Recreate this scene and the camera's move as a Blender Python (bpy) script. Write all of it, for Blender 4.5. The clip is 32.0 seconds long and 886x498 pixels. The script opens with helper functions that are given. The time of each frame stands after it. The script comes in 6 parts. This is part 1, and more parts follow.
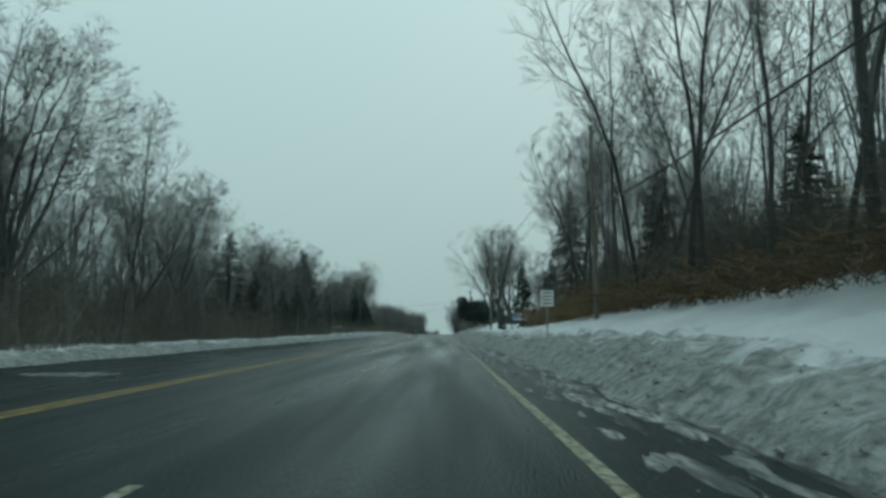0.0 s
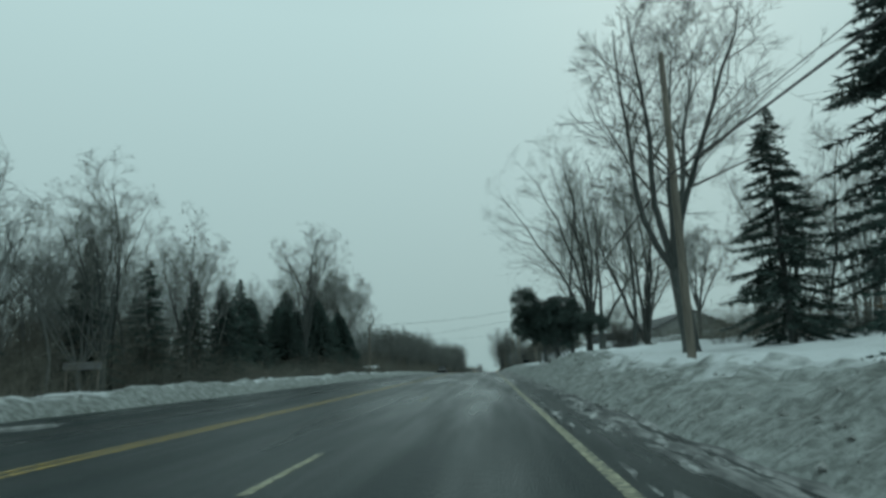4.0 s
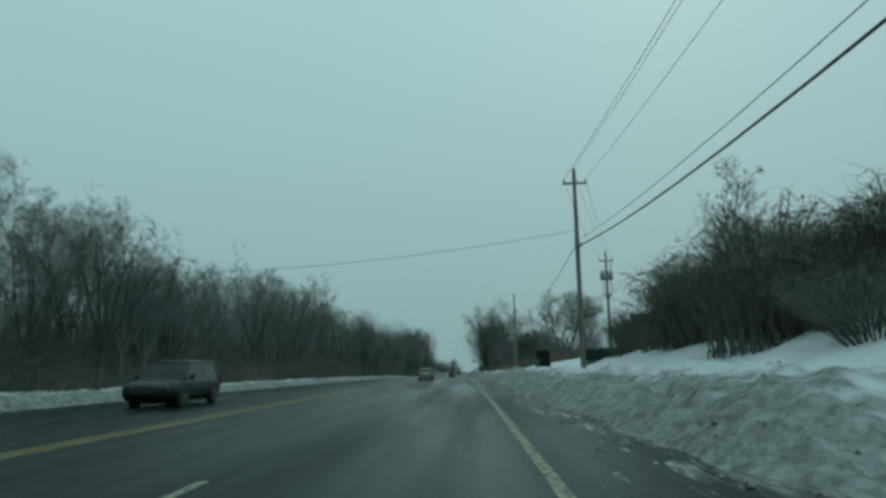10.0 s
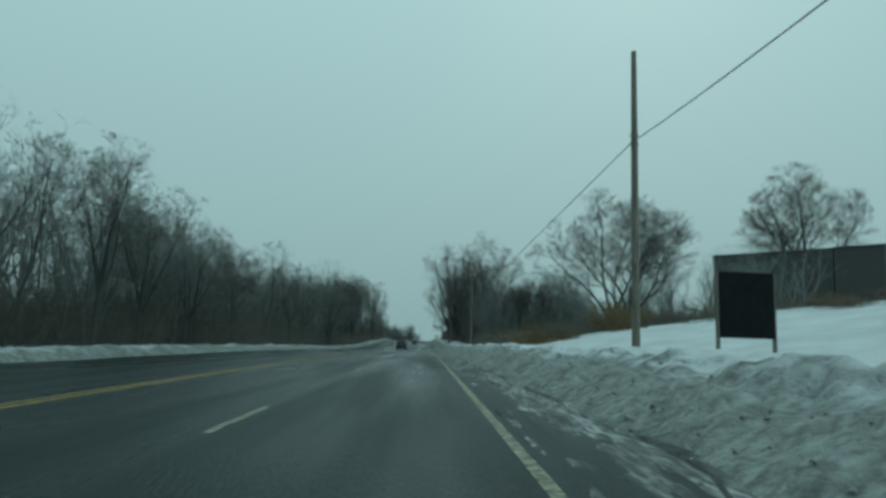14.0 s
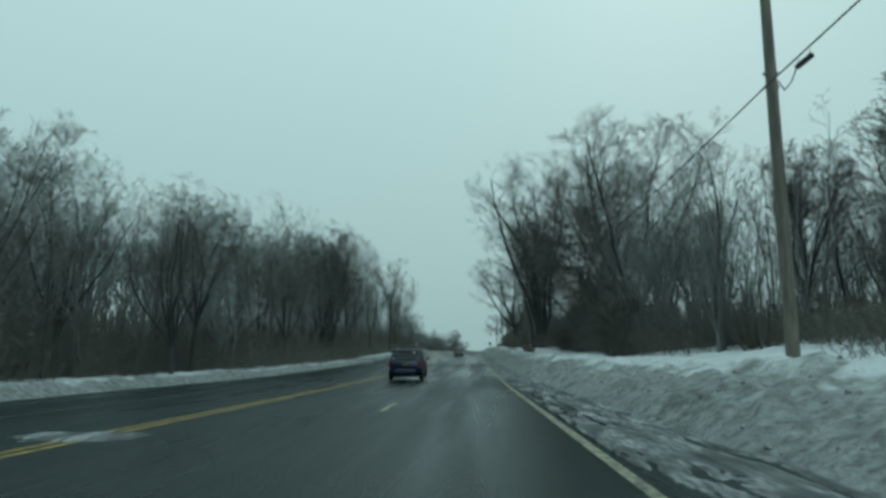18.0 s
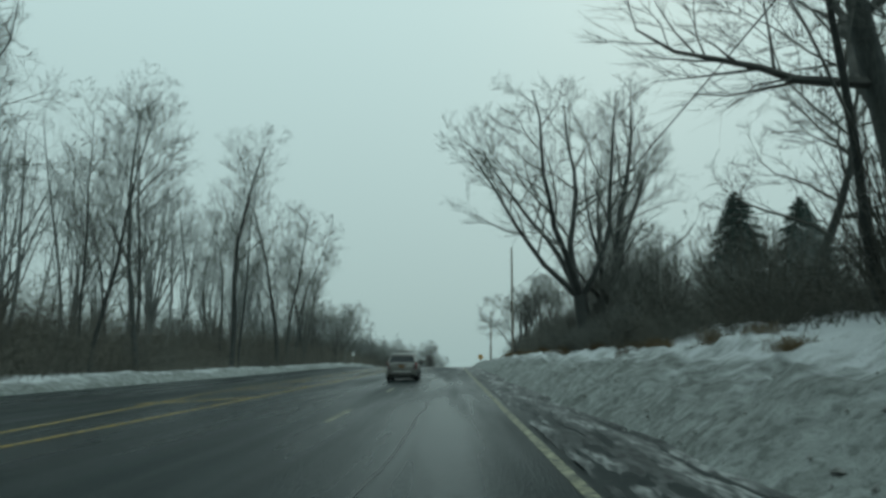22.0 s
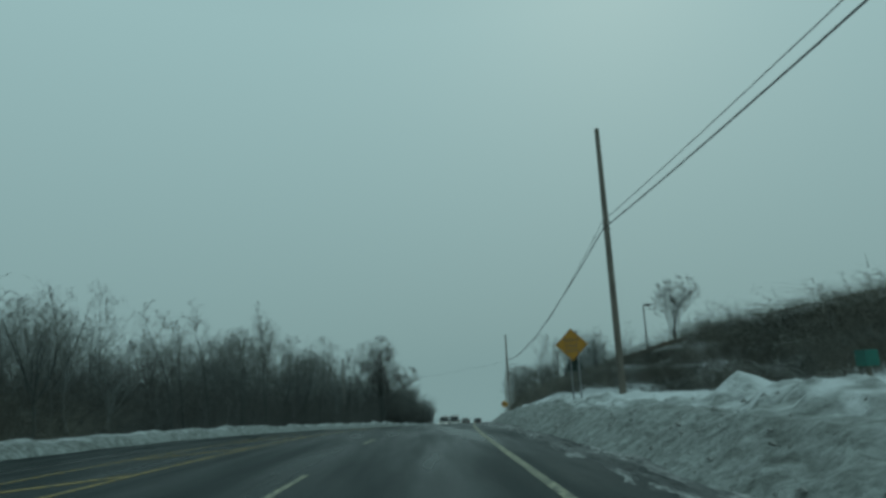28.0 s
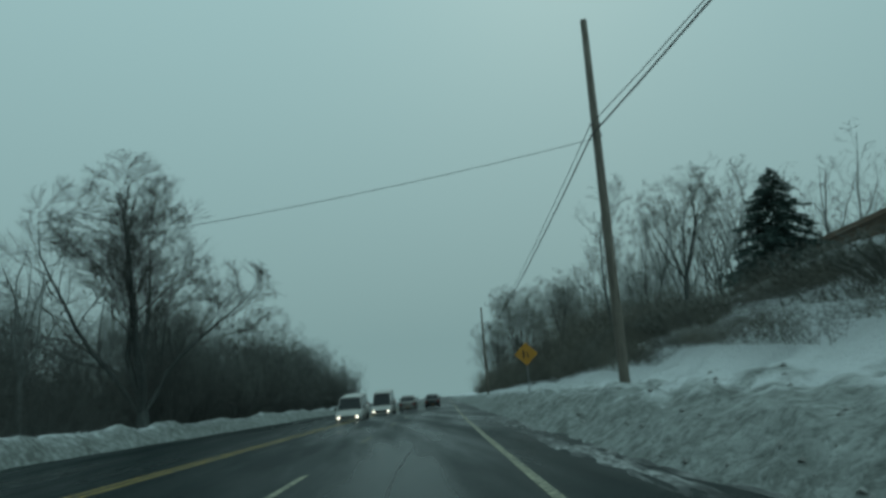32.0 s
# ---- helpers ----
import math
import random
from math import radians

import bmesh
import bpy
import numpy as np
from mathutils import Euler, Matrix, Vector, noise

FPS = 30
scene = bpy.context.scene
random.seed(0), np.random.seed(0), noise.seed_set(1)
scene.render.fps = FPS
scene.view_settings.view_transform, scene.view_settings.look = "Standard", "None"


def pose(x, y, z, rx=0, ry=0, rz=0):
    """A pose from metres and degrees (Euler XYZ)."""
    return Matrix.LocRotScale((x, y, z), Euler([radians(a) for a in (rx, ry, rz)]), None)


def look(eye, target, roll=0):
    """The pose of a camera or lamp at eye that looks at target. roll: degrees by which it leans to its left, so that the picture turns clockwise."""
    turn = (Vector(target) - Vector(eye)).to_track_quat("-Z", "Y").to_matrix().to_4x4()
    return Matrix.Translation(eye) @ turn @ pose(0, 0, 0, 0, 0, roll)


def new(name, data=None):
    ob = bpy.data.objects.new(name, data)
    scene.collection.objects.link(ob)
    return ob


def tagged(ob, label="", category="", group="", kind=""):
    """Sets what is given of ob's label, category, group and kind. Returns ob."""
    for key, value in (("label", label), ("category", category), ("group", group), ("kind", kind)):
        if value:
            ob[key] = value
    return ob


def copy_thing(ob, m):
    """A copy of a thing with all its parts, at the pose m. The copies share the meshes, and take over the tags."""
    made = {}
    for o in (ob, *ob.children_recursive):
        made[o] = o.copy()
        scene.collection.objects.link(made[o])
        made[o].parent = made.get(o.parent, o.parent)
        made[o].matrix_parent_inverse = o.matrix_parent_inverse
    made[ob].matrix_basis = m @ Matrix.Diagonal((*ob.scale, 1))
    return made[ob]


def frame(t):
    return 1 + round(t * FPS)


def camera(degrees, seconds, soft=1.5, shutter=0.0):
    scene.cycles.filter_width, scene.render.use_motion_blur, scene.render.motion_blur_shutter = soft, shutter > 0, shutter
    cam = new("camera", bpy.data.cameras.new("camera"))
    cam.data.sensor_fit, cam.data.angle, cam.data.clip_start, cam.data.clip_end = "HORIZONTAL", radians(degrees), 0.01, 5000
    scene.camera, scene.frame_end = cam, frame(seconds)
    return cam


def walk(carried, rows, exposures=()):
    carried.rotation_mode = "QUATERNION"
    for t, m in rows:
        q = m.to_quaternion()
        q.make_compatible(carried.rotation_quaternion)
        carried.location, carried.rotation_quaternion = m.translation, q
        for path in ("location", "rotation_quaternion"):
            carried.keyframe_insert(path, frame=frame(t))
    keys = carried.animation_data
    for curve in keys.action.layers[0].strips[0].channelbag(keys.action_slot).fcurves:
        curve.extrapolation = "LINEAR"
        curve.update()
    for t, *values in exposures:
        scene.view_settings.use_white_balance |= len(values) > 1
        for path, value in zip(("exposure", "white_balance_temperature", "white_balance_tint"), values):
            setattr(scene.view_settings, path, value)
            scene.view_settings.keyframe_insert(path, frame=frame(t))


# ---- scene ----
cam = camera(69.5, 32.0, soft=3.2)
PATH = [
    (0.0, -1.35, 0.00, 1.20, 97.25, 0.00, 0.15),
    (0.5, -1.33, 10.00, 1.20, 97.55, 0.00, 0.85),
    (1.0, -1.32, 20.00, 1.20, 98.85, 1.30, 1.45),
    (1.5, -1.30, 30.00, 1.20, 98.15, 0.30, 1.55),
    (2.0, -1.28, 40.00, 1.20, 97.45, 0.20, 1.05),
    (2.5, -1.27, 50.00, 1.20, 98.25, 0.80, 1.65),
    (3.0, -1.25, 60.00, 1.20, 98.75, 0.70, 1.95),
    (3.5, -1.24, 70.00, 1.20, 100.45, 2.20, 4.35),
    (5.5, -1.20, 110.00, 1.20, 99.10, 0.00, 1.60),
    (6.0, -1.17, 120.06, 1.20, 98.10, 0.30, 0.60),
    (6.5, -1.13, 130.12, 1.20, 98.50, 0.30, 0.70),
    (7.0, -1.10, 140.19, 1.20, 98.10, 0.70, 1.50),
    (7.5, -1.04, 150.25, 1.20, 98.70, 1.10, 1.50),
    (8.0, -0.97, 160.31, 1.20, 98.90, 1.60, 1.90),
    (8.5, -0.95, 170.38, 1.20, 99.60, 1.70, 1.60),
    (9.0, -0.94, 180.44, 1.19, 99.00, 1.50, 1.70),
    (9.5, -0.92, 190.50, 1.16, 100.10, 1.10, 2.40),
    (10.0, -0.90, 200.56, 1.12, 99.90, 0.80, 2.00),
    (10.5, -0.93, 210.62, 1.03, 100.40, 0.40, 2.10),
    (11.0, -0.97, 220.69, 0.90, 98.10, 0.30, -0.10),
    (11.5, -1.00, 230.75, 0.75, 97.50, 1.30, 0.10),
    (12.0, -1.03, 240.81, 0.60, 97.20, 1.00, -0.20),
    (12.5, -1.05, 250.88, 0.44, 96.40, 0.00, -0.60),
    (13.0, -1.08, 260.94, 0.27, 97.10, -0.50, -0.30),
    (13.5, -1.10, 271.00, 0.10, 96.90, -1.80, -1.80),
    (15.5, -1.20, 311.00, -0.64, 98.45, 0.00, 0.35),
    (16.0, -1.30, 321.56, -0.85, 97.35, 1.00, 0.85),
    (16.5, -1.40, 332.11, -1.09, 97.45, 0.20, 1.75),
    (17.0, -1.50, 342.67, -1.35, 96.95, 0.10, 1.65),
    (17.5, -1.56, 353.22, -1.63, 97.65, 0.50, 2.75),
    (18.0, -1.62, 363.78, -1.92, 98.05, 0.20, 2.55),
    (18.5, -1.69, 374.33, -2.24, 98.25, 1.10, 2.05),
    (19.0, -1.75, 384.89, -2.57, 97.65, 1.40, 2.25),
    (19.5, -1.62, 395.44, -2.87, 97.85, 0.40, 1.75),
    (20.0, -1.50, 406.00, -3.14, 98.95, 0.40, 2.05),
    (20.5, -1.48, 416.18, -3.35, 97.35, 1.50, 1.65),
    (21.0, -1.45, 426.36, -3.51, 98.15, 0.10, 1.05),
    (21.5, -1.35, 436.55, -3.63, 99.65, -0.50, 1.85),
    (22.0, -1.25, 446.73, -3.70, 99.65, -0.20, 0.95),
    (22.5, -1.18, 456.91, -3.75, 100.15, -0.50, 0.45),
    (23.0, -1.10, 467.09, -3.77, 100.45, -0.30, 1.25),
    (23.5, -1.20, 477.27, -3.77, 100.05, -0.50, 0.85),
    (24.0, -1.30, 487.45, -3.77, 100.45, 0.10, 0.45),
    (24.5, -1.35, 497.64, -3.77, 100.55, -0.50, 0.65),
    (25.0, -1.40, 507.82, -3.76, 100.45, -1.40, 0.35),
    (25.5, -1.44, 518.00, -3.74, 100.45, -1.60, 0.35),
    (27.5, -1.60, 556.00, -4.15, 100.10, 2.20, 0.10),
    (28.0, -1.51, 566.00, -4.44, 100.90, 2.90, -1.50),
    (28.5, -1.36, 576.01, -4.80, 101.10, 2.40, -2.70),
    (29.0, -1.09, 586.03, -5.26, 103.60, 1.80, -3.60),
    (29.5, -0.62, 596.06, -5.82, 103.10, 2.50, -4.10),
    (30.0, 0.07, 606.06, -6.47, 102.90, 2.60, -4.30),
    (30.5, 0.79, 616.04, -7.18, 101.30, 2.90, -4.40),
    (31.0, 1.55, 626.01, -7.92, 100.80, 3.60, -5.00),
    (31.5, 2.37, 635.99, -8.69, 99.10, 4.00, -5.70),
    (32.0, 3.27, 645.96, -9.49, 98.20, 4.40, -6.50),
]
walk(cam, [(r[0], pose(*r[1:])) for r in PATH],
     exposures=((0, 0.25, 6650, 13), (3, 0.2, 6650, 13), (6, 0.2, 6500, 9), (9, -0.05, 6300, 5), (13, 0.0, 6200, 3), (16, 0.1, 6300, 6), (19, 0.3, 6550, 11), (21, 0.3, 6800, 14), (23, 0.2, 6800, 14), (25, -0.05, 6500, 9), (28, -0.3, 6250, 4), (29.5, -0.47, 6200, 3), (31, -0.47, 6200, 3), (32, -0.25, 6200, 3)))

# ---- light: an overcast, snowy sky ----
world = bpy.data.worlds.new("overcast_sky")
scene.world = world
world.use_nodes = True
wt = world.node_tree
for n in list(wt.nodes):
    wt.nodes.remove(n)


def wnode(kind, **kw):
    n = wt.nodes.new(kind)
    for k, v in kw.items():
        n.inputs[k].default_value = v
    return n


w_out = wnode("ShaderNodeOutputWorld")
w_bg = wnode("ShaderNodeBackground", Strength=1.0)
w_sky = wt.nodes.new("ShaderNodeTexSky")
w_sky.sky_type = "NISHITA"
w_sky.sun_disc = False
w_sky.sun_elevation = radians(35)
w_sky.sun_rotation = radians(20)
w_sky.dust_density = 6.0
w_dim = wt.nodes.new("ShaderNodeVectorMath")
w_dim.operation = "SCALE"
w_dim.inputs["Scale"].default_value = 0.08
w_co = wt.nodes.new("ShaderNodeTexCoord")
w_sep = wt.nodes.new("ShaderNodeSeparateXYZ")
w_ramp = wt.nodes.new("ShaderNodeValToRGB")
w_ramp.color_ramp.elements[0].position = 0.0
w_ramp.color_ramp.elements[0].color = (0.27, 0.40, 0.40, 1)
w_ramp.color_ramp.elements[1].position = 0.5
w_ramp.color_ramp.elements[1].color = (0.40, 0.585, 0.59, 1)
w_mix = wt.nodes.new("ShaderNodeMix")
w_mix.data_type = "RGBA"
w_mix.inputs["Factor"].default_value = 0.985
wt.links.new(w_co.outputs["Generated"], w_sep.inputs[0])
wt.links.new(w_sep.outputs["Z"], w_ramp.inputs[0])
wt.links.new(w_sky.outputs[0], w_dim.inputs[0])
wt.links.new(w_dim.outputs[0], w_mix.inputs["A"])
wt.links.new(w_ramp.outputs[0], w_mix.inputs["B"])
wt.links.new(w_mix.outputs["Result"], w_bg.inputs["Color"])
wt.links.new(w_bg.outputs[0], w_out.inputs[0])

sun = new("sun", bpy.data.lights.new("sun", "SUN"))
sun.data.energy = 0.5
sun.data.angle = radians(40)
sun.data.color = (0.72, 1.0, 1.0)
sun.matrix_world = look((0, 0, 50), (-8, 22, 20))


# ---- materials ----
def material(name, base, rough=0.7, metal=0.0, vary=(), bump=0.0, bump_scale=8.0, scale=3.0, stretch=(1, 1, 1), spread=0.35, per_object=0.0, spec=0.5, trans=0.0):
    """A surface of one base colour, with coarse and fine variation towards the colours in vary, and relief."""
    m = bpy.data.materials.new(name)
    m.use_nodes = True
    nt = m.node_tree
    b = nt.nodes["Principled BSDF"]
    b.inputs["Roughness"].default_value = rough
    b.inputs["Metallic"].default_value = metal
    b.inputs["Specular IOR Level"].default_value = spec
    b.inputs["Transmission Weight"].default_value = trans
    co = nt.nodes.new("ShaderNodeTexCoord")
    mp = nt.nodes.new("ShaderNodeMapping")
    mp.inputs["Scale"].default_value = stretch
    geo = nt.nodes.new("ShaderNodeNewGeometry")
    nt.links.new(geo.outputs["Position"], mp.inputs[0])
    last = None
    cols = [base, *vary]
    rgb = nt.nodes.new("ShaderNodeRGB")
    rgb.outputs[0].default_value = (*base, 1)
    last = rgb.outputs[0]
    for i, c in enumerate(vary):
        nz = nt.nodes.new("ShaderNodeTexNoise")
        nz.inputs["Scale"].default_value = scale * (5.3 ** i)
        nz.inputs["Detail"].default_value = 5
        nt.links.new(mp.outputs[0], nz.inputs["Vector"])
        rp = nt.nodes.new("ShaderNodeMapRange")
        rp.inputs["From Min"].default_value = 0.5 - spread * 0.5
        rp.inputs["From Max"].default_value = 0.5 + spread * 0.5
        nt.links.new(nz.outputs[0], rp.inputs["Value"])
        mx = nt.nodes.new("ShaderNodeMix")
        mx.data_type = "RGBA"
        nt.links.new(rp.outputs[0], mx.inputs["Factor"])
        nt.links.new(last, mx.inputs["A"])
        mx.inputs["B"].default_value = (*c, 1)
        last = mx.outputs["Result"]
    if per_object:
        oi = nt.nodes.new("ShaderNodeObjectInfo")
        hs = nt.nodes.new("ShaderNodeHueSaturation")
        rp = nt.nodes.new("ShaderNodeMapRange")
        rp.inputs["To Min"].default_value = 1 - per_object
        rp.inputs["To Max"].default_value = 1 + per_object
        nt.links.new(oi.outputs["Random"], rp.inputs["Value"])
        nt.links.new(rp.outputs[0], hs.inputs["Value"])
        nt.links.new(last, hs.inputs["Color"])
        last = hs.outputs[0]
    nt.links.new(last, b.inputs["Base Color"])
    if bump:
        nz = nt.nodes.new("ShaderNodeTexNoise")
        nz.inputs["Scale"].default_value = bump_scale
        nz.inputs["Detail"].default_value = 8
        nt.links.new(mp.outputs[0], nz.inputs["Vector"])
        bp = nt.nodes.new("ShaderNodeBump")
        bp.inputs["Strength"].default_value = bump
        bp.inputs["Distance"].default_value = 0.1
        nt.links.new(nz.outputs[0], bp.inputs["Height"])
        nt.links.new(bp.outputs[0], b.inputs["Normal"])
    return m


M_ASPHALT = material("wet_asphalt", (0.0035, 0.0105, 0.0112), 0.35, vary=((0.002, 0.0065, 0.007), (0.0075, 0.0165, 0.0173)), bump=0.24, bump_scale=42, scale=0.5, stretch=(1, 0.12, 1), spread=0.5, spec=0.14)
M_ASPHALT.node_tree.nodes["Principled BSDF"].inputs["Specular Tint"].default_value = (0.72, 1, 1, 1)
_nt = M_ASPHALT.node_tree  # wetter and drier strips along the lanes
_geo, _mp, _nz, _mr = (_nt.nodes.new(k) for k in ("ShaderNodeNewGeometry", "ShaderNodeMapping", "ShaderNodeTexNoise", "ShaderNodeMapRange"))
_mp.inputs["Scale"].default_value = (1, 0.06, 1)
_nz.inputs["Scale"].default_value = 0.7
_nz.inputs["Detail"].default_value = 4
_mr.inputs["From Min"].default_value = 0.36
_mr.inputs["From Max"].default_value = 0.64
_mr.inputs["To Min"].default_value = 0.22
_mr.inputs["To Max"].default_value = 0.46
_nt.links.new(_geo.outputs["Position"], _mp.inputs[0])
_nt.links.new(_mp.outputs[0], _nz.inputs["Vector"])
_nt.links.new(_nz.outputs[0], _mr.inputs["Value"])
_nt.links.new(_mr.outputs[0], _nt.nodes["Principled BSDF"].inputs["Roughness"])
_xyz, _sp = _nt.nodes.new("ShaderNodeSeparateXYZ"), _nt.nodes.new("ShaderNodeMapRange")  # reflection weakened towards the road's end, standing in for dark woods mirrored there
for _k, _v in (("From Min", 370), ("From Max", 500), ("To Min", 0.13), ("To Max", 0.05)):
    _sp.inputs[_k].default_value = _v
_nt.links.new(_geo.outputs["Position"], _xyz.inputs[0])
_nt.links.new(_xyz.outputs["Y"], _sp.inputs["Value"])
_nt.links.new(_sp.outputs[0], _nt.nodes["Principled BSDF"].inputs["Specular IOR Level"])
M_FAINT_LINE = material("nearly_worn_off_paint", (0.06, 0.062, 0.055), 0.6, vary=((0.02, 0.021, 0.02), (0.1, 0.1, 0.09)), scale=1.0)
M_LENS = material("clear_lamp_lens", (0.16, 0.15, 0.14), 0.25, vary=((0.1, 0.09, 0.09),), scale=9)
M_CLOD = material("frozen_snow_clods", (0.22, 0.228, 0.22), 0.85, vary=((0.12, 0.12, 0.112), (0.33, 0.34, 0.33)), scale=1.3, spread=0.4, bump=0.6, bump_scale=20)
M_CRACK = material("tar_filled_crack", (0.009, 0.012, 0.013), 0.4, vary=((0.004, 0.006, 0.006),), scale=2.0, spec=0.3)
M_YELLOW = material("worn_yellow_paint", (0.38, 0.25, 0.035), 0.6, vary=((0.42, 0.28, 0.045), (0.06, 0.055, 0.03)), scale=1.5, spread=0.36, bump=0.1)
M_WHITE_LINE = material("worn_white_paint", (0.33, 0.315, 0.2), 0.6, vary=((0.4, 0.385, 0.27), (0.04, 0.046, 0.043)), scale=1.7, spread=0.32, bump=0.1)
M_SNOW = material("snow", (0.62, 0.64, 0.66), 0.75, vary=((0.5, 0.52, 0.53), (0.68, 0.7, 0.72)), bump=0.35, bump_scale=3, scale=0.4)
M_SLUSH = material("dirty_plowed_snow", (0.195, 0.203, 0.196), 0.8, vary=((0.115, 0.117, 0.108), (0.28, 0.29, 0.285)), bump=1.0, bump_scale=13, scale=0.55, spread=0.36)
M_THIN = material("thin_streaky_slush", (0.012, 0.0155, 0.0158), 0.7, vary=((0.36, 0.37, 0.365), (0.06, 0.066, 0.066)), bump=0.5, bump_scale=9, scale=1.5, stretch=(1.6, 0.3, 1), spread=0.2)


def snow_ground(name):
    """Clean snow that turns, by the ground's own dirt value and a ragged noise, into dirty plowed snow."""
    m = bpy.data.materials.new(name)
    m.use_nodes = True
    nt = m.node_tree
    b = nt.nodes["Principled BSDF"]
    b.inputs["Roughness"].default_value = 0.8
    geo = nt.nodes.new("ShaderNodeNewGeometry")

    def noise(scale, lo, hi, detail=6):
        n = nt.nodes.new("ShaderNodeTexNoise")
        n.inputs["Scale"].default_value = scale
        n.inputs["Detail"].default_value = detail
        nt.links.new(geo.outputs["Position"], n.inputs["Vector"])
        r = nt.nodes.new("ShaderNodeMapRange")
        r.inputs["From Min"].default_value = 0.5 - lo
        r.inputs["From Max"].default_value = 0.5 + lo
        r.inputs["To Min"].default_value = -hi
        r.inputs["To Max"].default_value = hi
        nt.links.new(n.outputs[0], r.inputs["Value"])
        return n, r.outputs[0]

    def mix(f, a, c):
        x = nt.nodes.new("ShaderNodeMix")
        x.data_type = "RGBA"
        nt.links.new(f, x.inputs["Factor"])
        for v, k in ((a, "A"), (c, "B")):
            if isinstance(v, tuple):
                x.inputs[k].default_value = (*v, 1)
            else:
                nt.links.new(v, x.inputs[k])
        return x.outputs["Result"]

    def add(*vals):
        out = vals[0]
        for v in vals[1:]:
            n = nt.nodes.new("ShaderNodeMath")
            nt.links.new(out, n.inputs[0])
            if isinstance(v, float):
                n.inputs[1].default_value = v
            else:
                nt.links.new(v, n.inputs[1])
            out = n.outputs[0]
        return out

    _, clean = noise(0.4, 0.2, 0.5)
    _, coarse = noise(0.5, 0.18, 0.5)
    fine_n, fine = noise(3.4, 0.17, 0.5)
    rag_n, rag = noise(1.5, 0.25, 0.42, 8)
    dirt = nt.nodes.new("ShaderNodeAttribute")
    dirt.attribute_name = "dirt"
    snow = mix(add(clean, 0.5), (0.51, 0.54, 0.55), (0.66, 0.69, 0.71))
    slush = mix(add(coarse, 0.5), (0.115, 0.126, 0.116), (0.23, 0.252, 0.244))
    slush = mix(add(fine, 0.3), slush, (0.35, 0.378, 0.37))
    _, grit = noise(5.5, 0.13, 0.5)
    slush = mix(add(grit, 0.02), slush, (0.062, 0.07, 0.064))
    edge = nt.nodes.new("ShaderNodeMapRange")
    edge.interpolation_type = "SMOOTHSTEP"
    edge.inputs["From Min"].default_value = 0.2
    edge.inputs["From Max"].default_value = 0.8
    nt.links.new(add(dirt.outputs["Fac"], rag), edge.inputs["Value"])
    nt.links.new(mix(edge.outputs[0], snow, slush), b.inputs["Base Color"])
    bump2 = nt.nodes.new("ShaderNodeBump")
    lump_n, _ = noise(11, 0.2, 0.5, 8)
    for node, h, strength in ((bump2, lump_n, 0.85), (nt.nodes.new("ShaderNodeBump"), rag_n, 0.5)):
        node.inputs["Strength"].default_value = strength
        node.inputs["Distance"].default_value = 0.1
        nt.links.new(h.outputs[0], node.inputs["Height"])
        if node is not bump2:
            nt.links.new(bump2.outputs[0], node.inputs["Normal"])
            nt.links.new(node.outputs[0], b.inputs["Normal"])
    return m


M_GROUND = snow_ground("snow_and_plowed_snow")
M_BARK = material("dark_grey_bark", (0.05, 0.0575, 0.0545), 0.9, vary=((0.075, 0.082, 0.076), (0.034, 0.0395, 0.038)), scale=3, stretch=(1, 1, 0.2), per_object=0.3)
M_TWIG = material("bare_twigs", (0.1, 0.107, 0.098), 0.9, vary=((0.138, 0.143, 0.131),), scale=2, per_object=0.3)
M_BRUSH = material("dry_brush_stems", (0.085, 0.087, 0.076), 0.9, vary=((0.118, 0.11, 0.088),), scale=0.4, per_object=0.3)
# paler than M_TWIG: distance haze put into the twigs' base colour
M_HAZE_TWIG = material("twigs_paled_for_haze", (0.115, 0.125, 0.12), 0.9, vary=((0.165, 0.178, 0.172),), scale=0.3, per_object=0.2)
# darker twigs; near the road's end the dimmer light is in this colour
M_DARK_TWIG = material("dark_twigs", (0.064, 0.067, 0.062), 0.9, vary=((0.095, 0.096, 0.088),), scale=2, per_object=0.2)
M_RUSSET = material("russet_dry_leaves", (0.115, 0.079, 0.04), 0.9, vary=((0.072, 0.056, 0.034), (0.15, 0.102, 0.049)), scale=0.8, per_object=0.25)
M_NEEDLE = material("dark_green_needles", (0.034, 0.06, 0.052), 0.8, vary=((0.053, 0.086, 0.074), (0.024, 0.046, 0.039)), scale=2, per_object=0.3)
M_POLE = material("weathered_pole_wood", (0.15, 0.135, 0.11), 0.85, vary=((0.21, 0.19, 0.16), (0.1, 0.09, 0.075)), scale=2, stretch=(1, 1, 0.12), bump=0.3)
M_CABLE = material("black_cable_sheath", (0.02, 0.02, 0.022), 0.6)
M_STEEL = material("galvanised_steel", (0.3, 0.31, 0.32), 0.5, metal=0.7, vary=((0.22, 0.23, 0.24),), scale=6)
M_RUBBER = material("wet_tyre_rubber", (0.012, 0.012, 0.013), 0.6, vary=((0.03, 0.03, 0.03),), scale=9)
M_GLASS = material("dark_car_glass", (0.014, 0.018, 0.02), 0.12, vary=((0.022, 0.026, 0.028),), scale=2, spec=0.35)
M_TINT = material("tinted_car_glass", (0.012, 0.014, 0.016), 0.3, vary=((0.02, 0.022, 0.025),), scale=2, spec=0.25)
M_BLACK = material("black_plastic", (0.015, 0.015, 0.016), 0.5, vary=((0.03, 0.03, 0.03),), scale=5)
M_TARRED = material("dull_black_board", (0.005, 0.007, 0.0075), 0.85, vary=((0.01, 0.012, 0.012),), scale=3, spec=0.15)
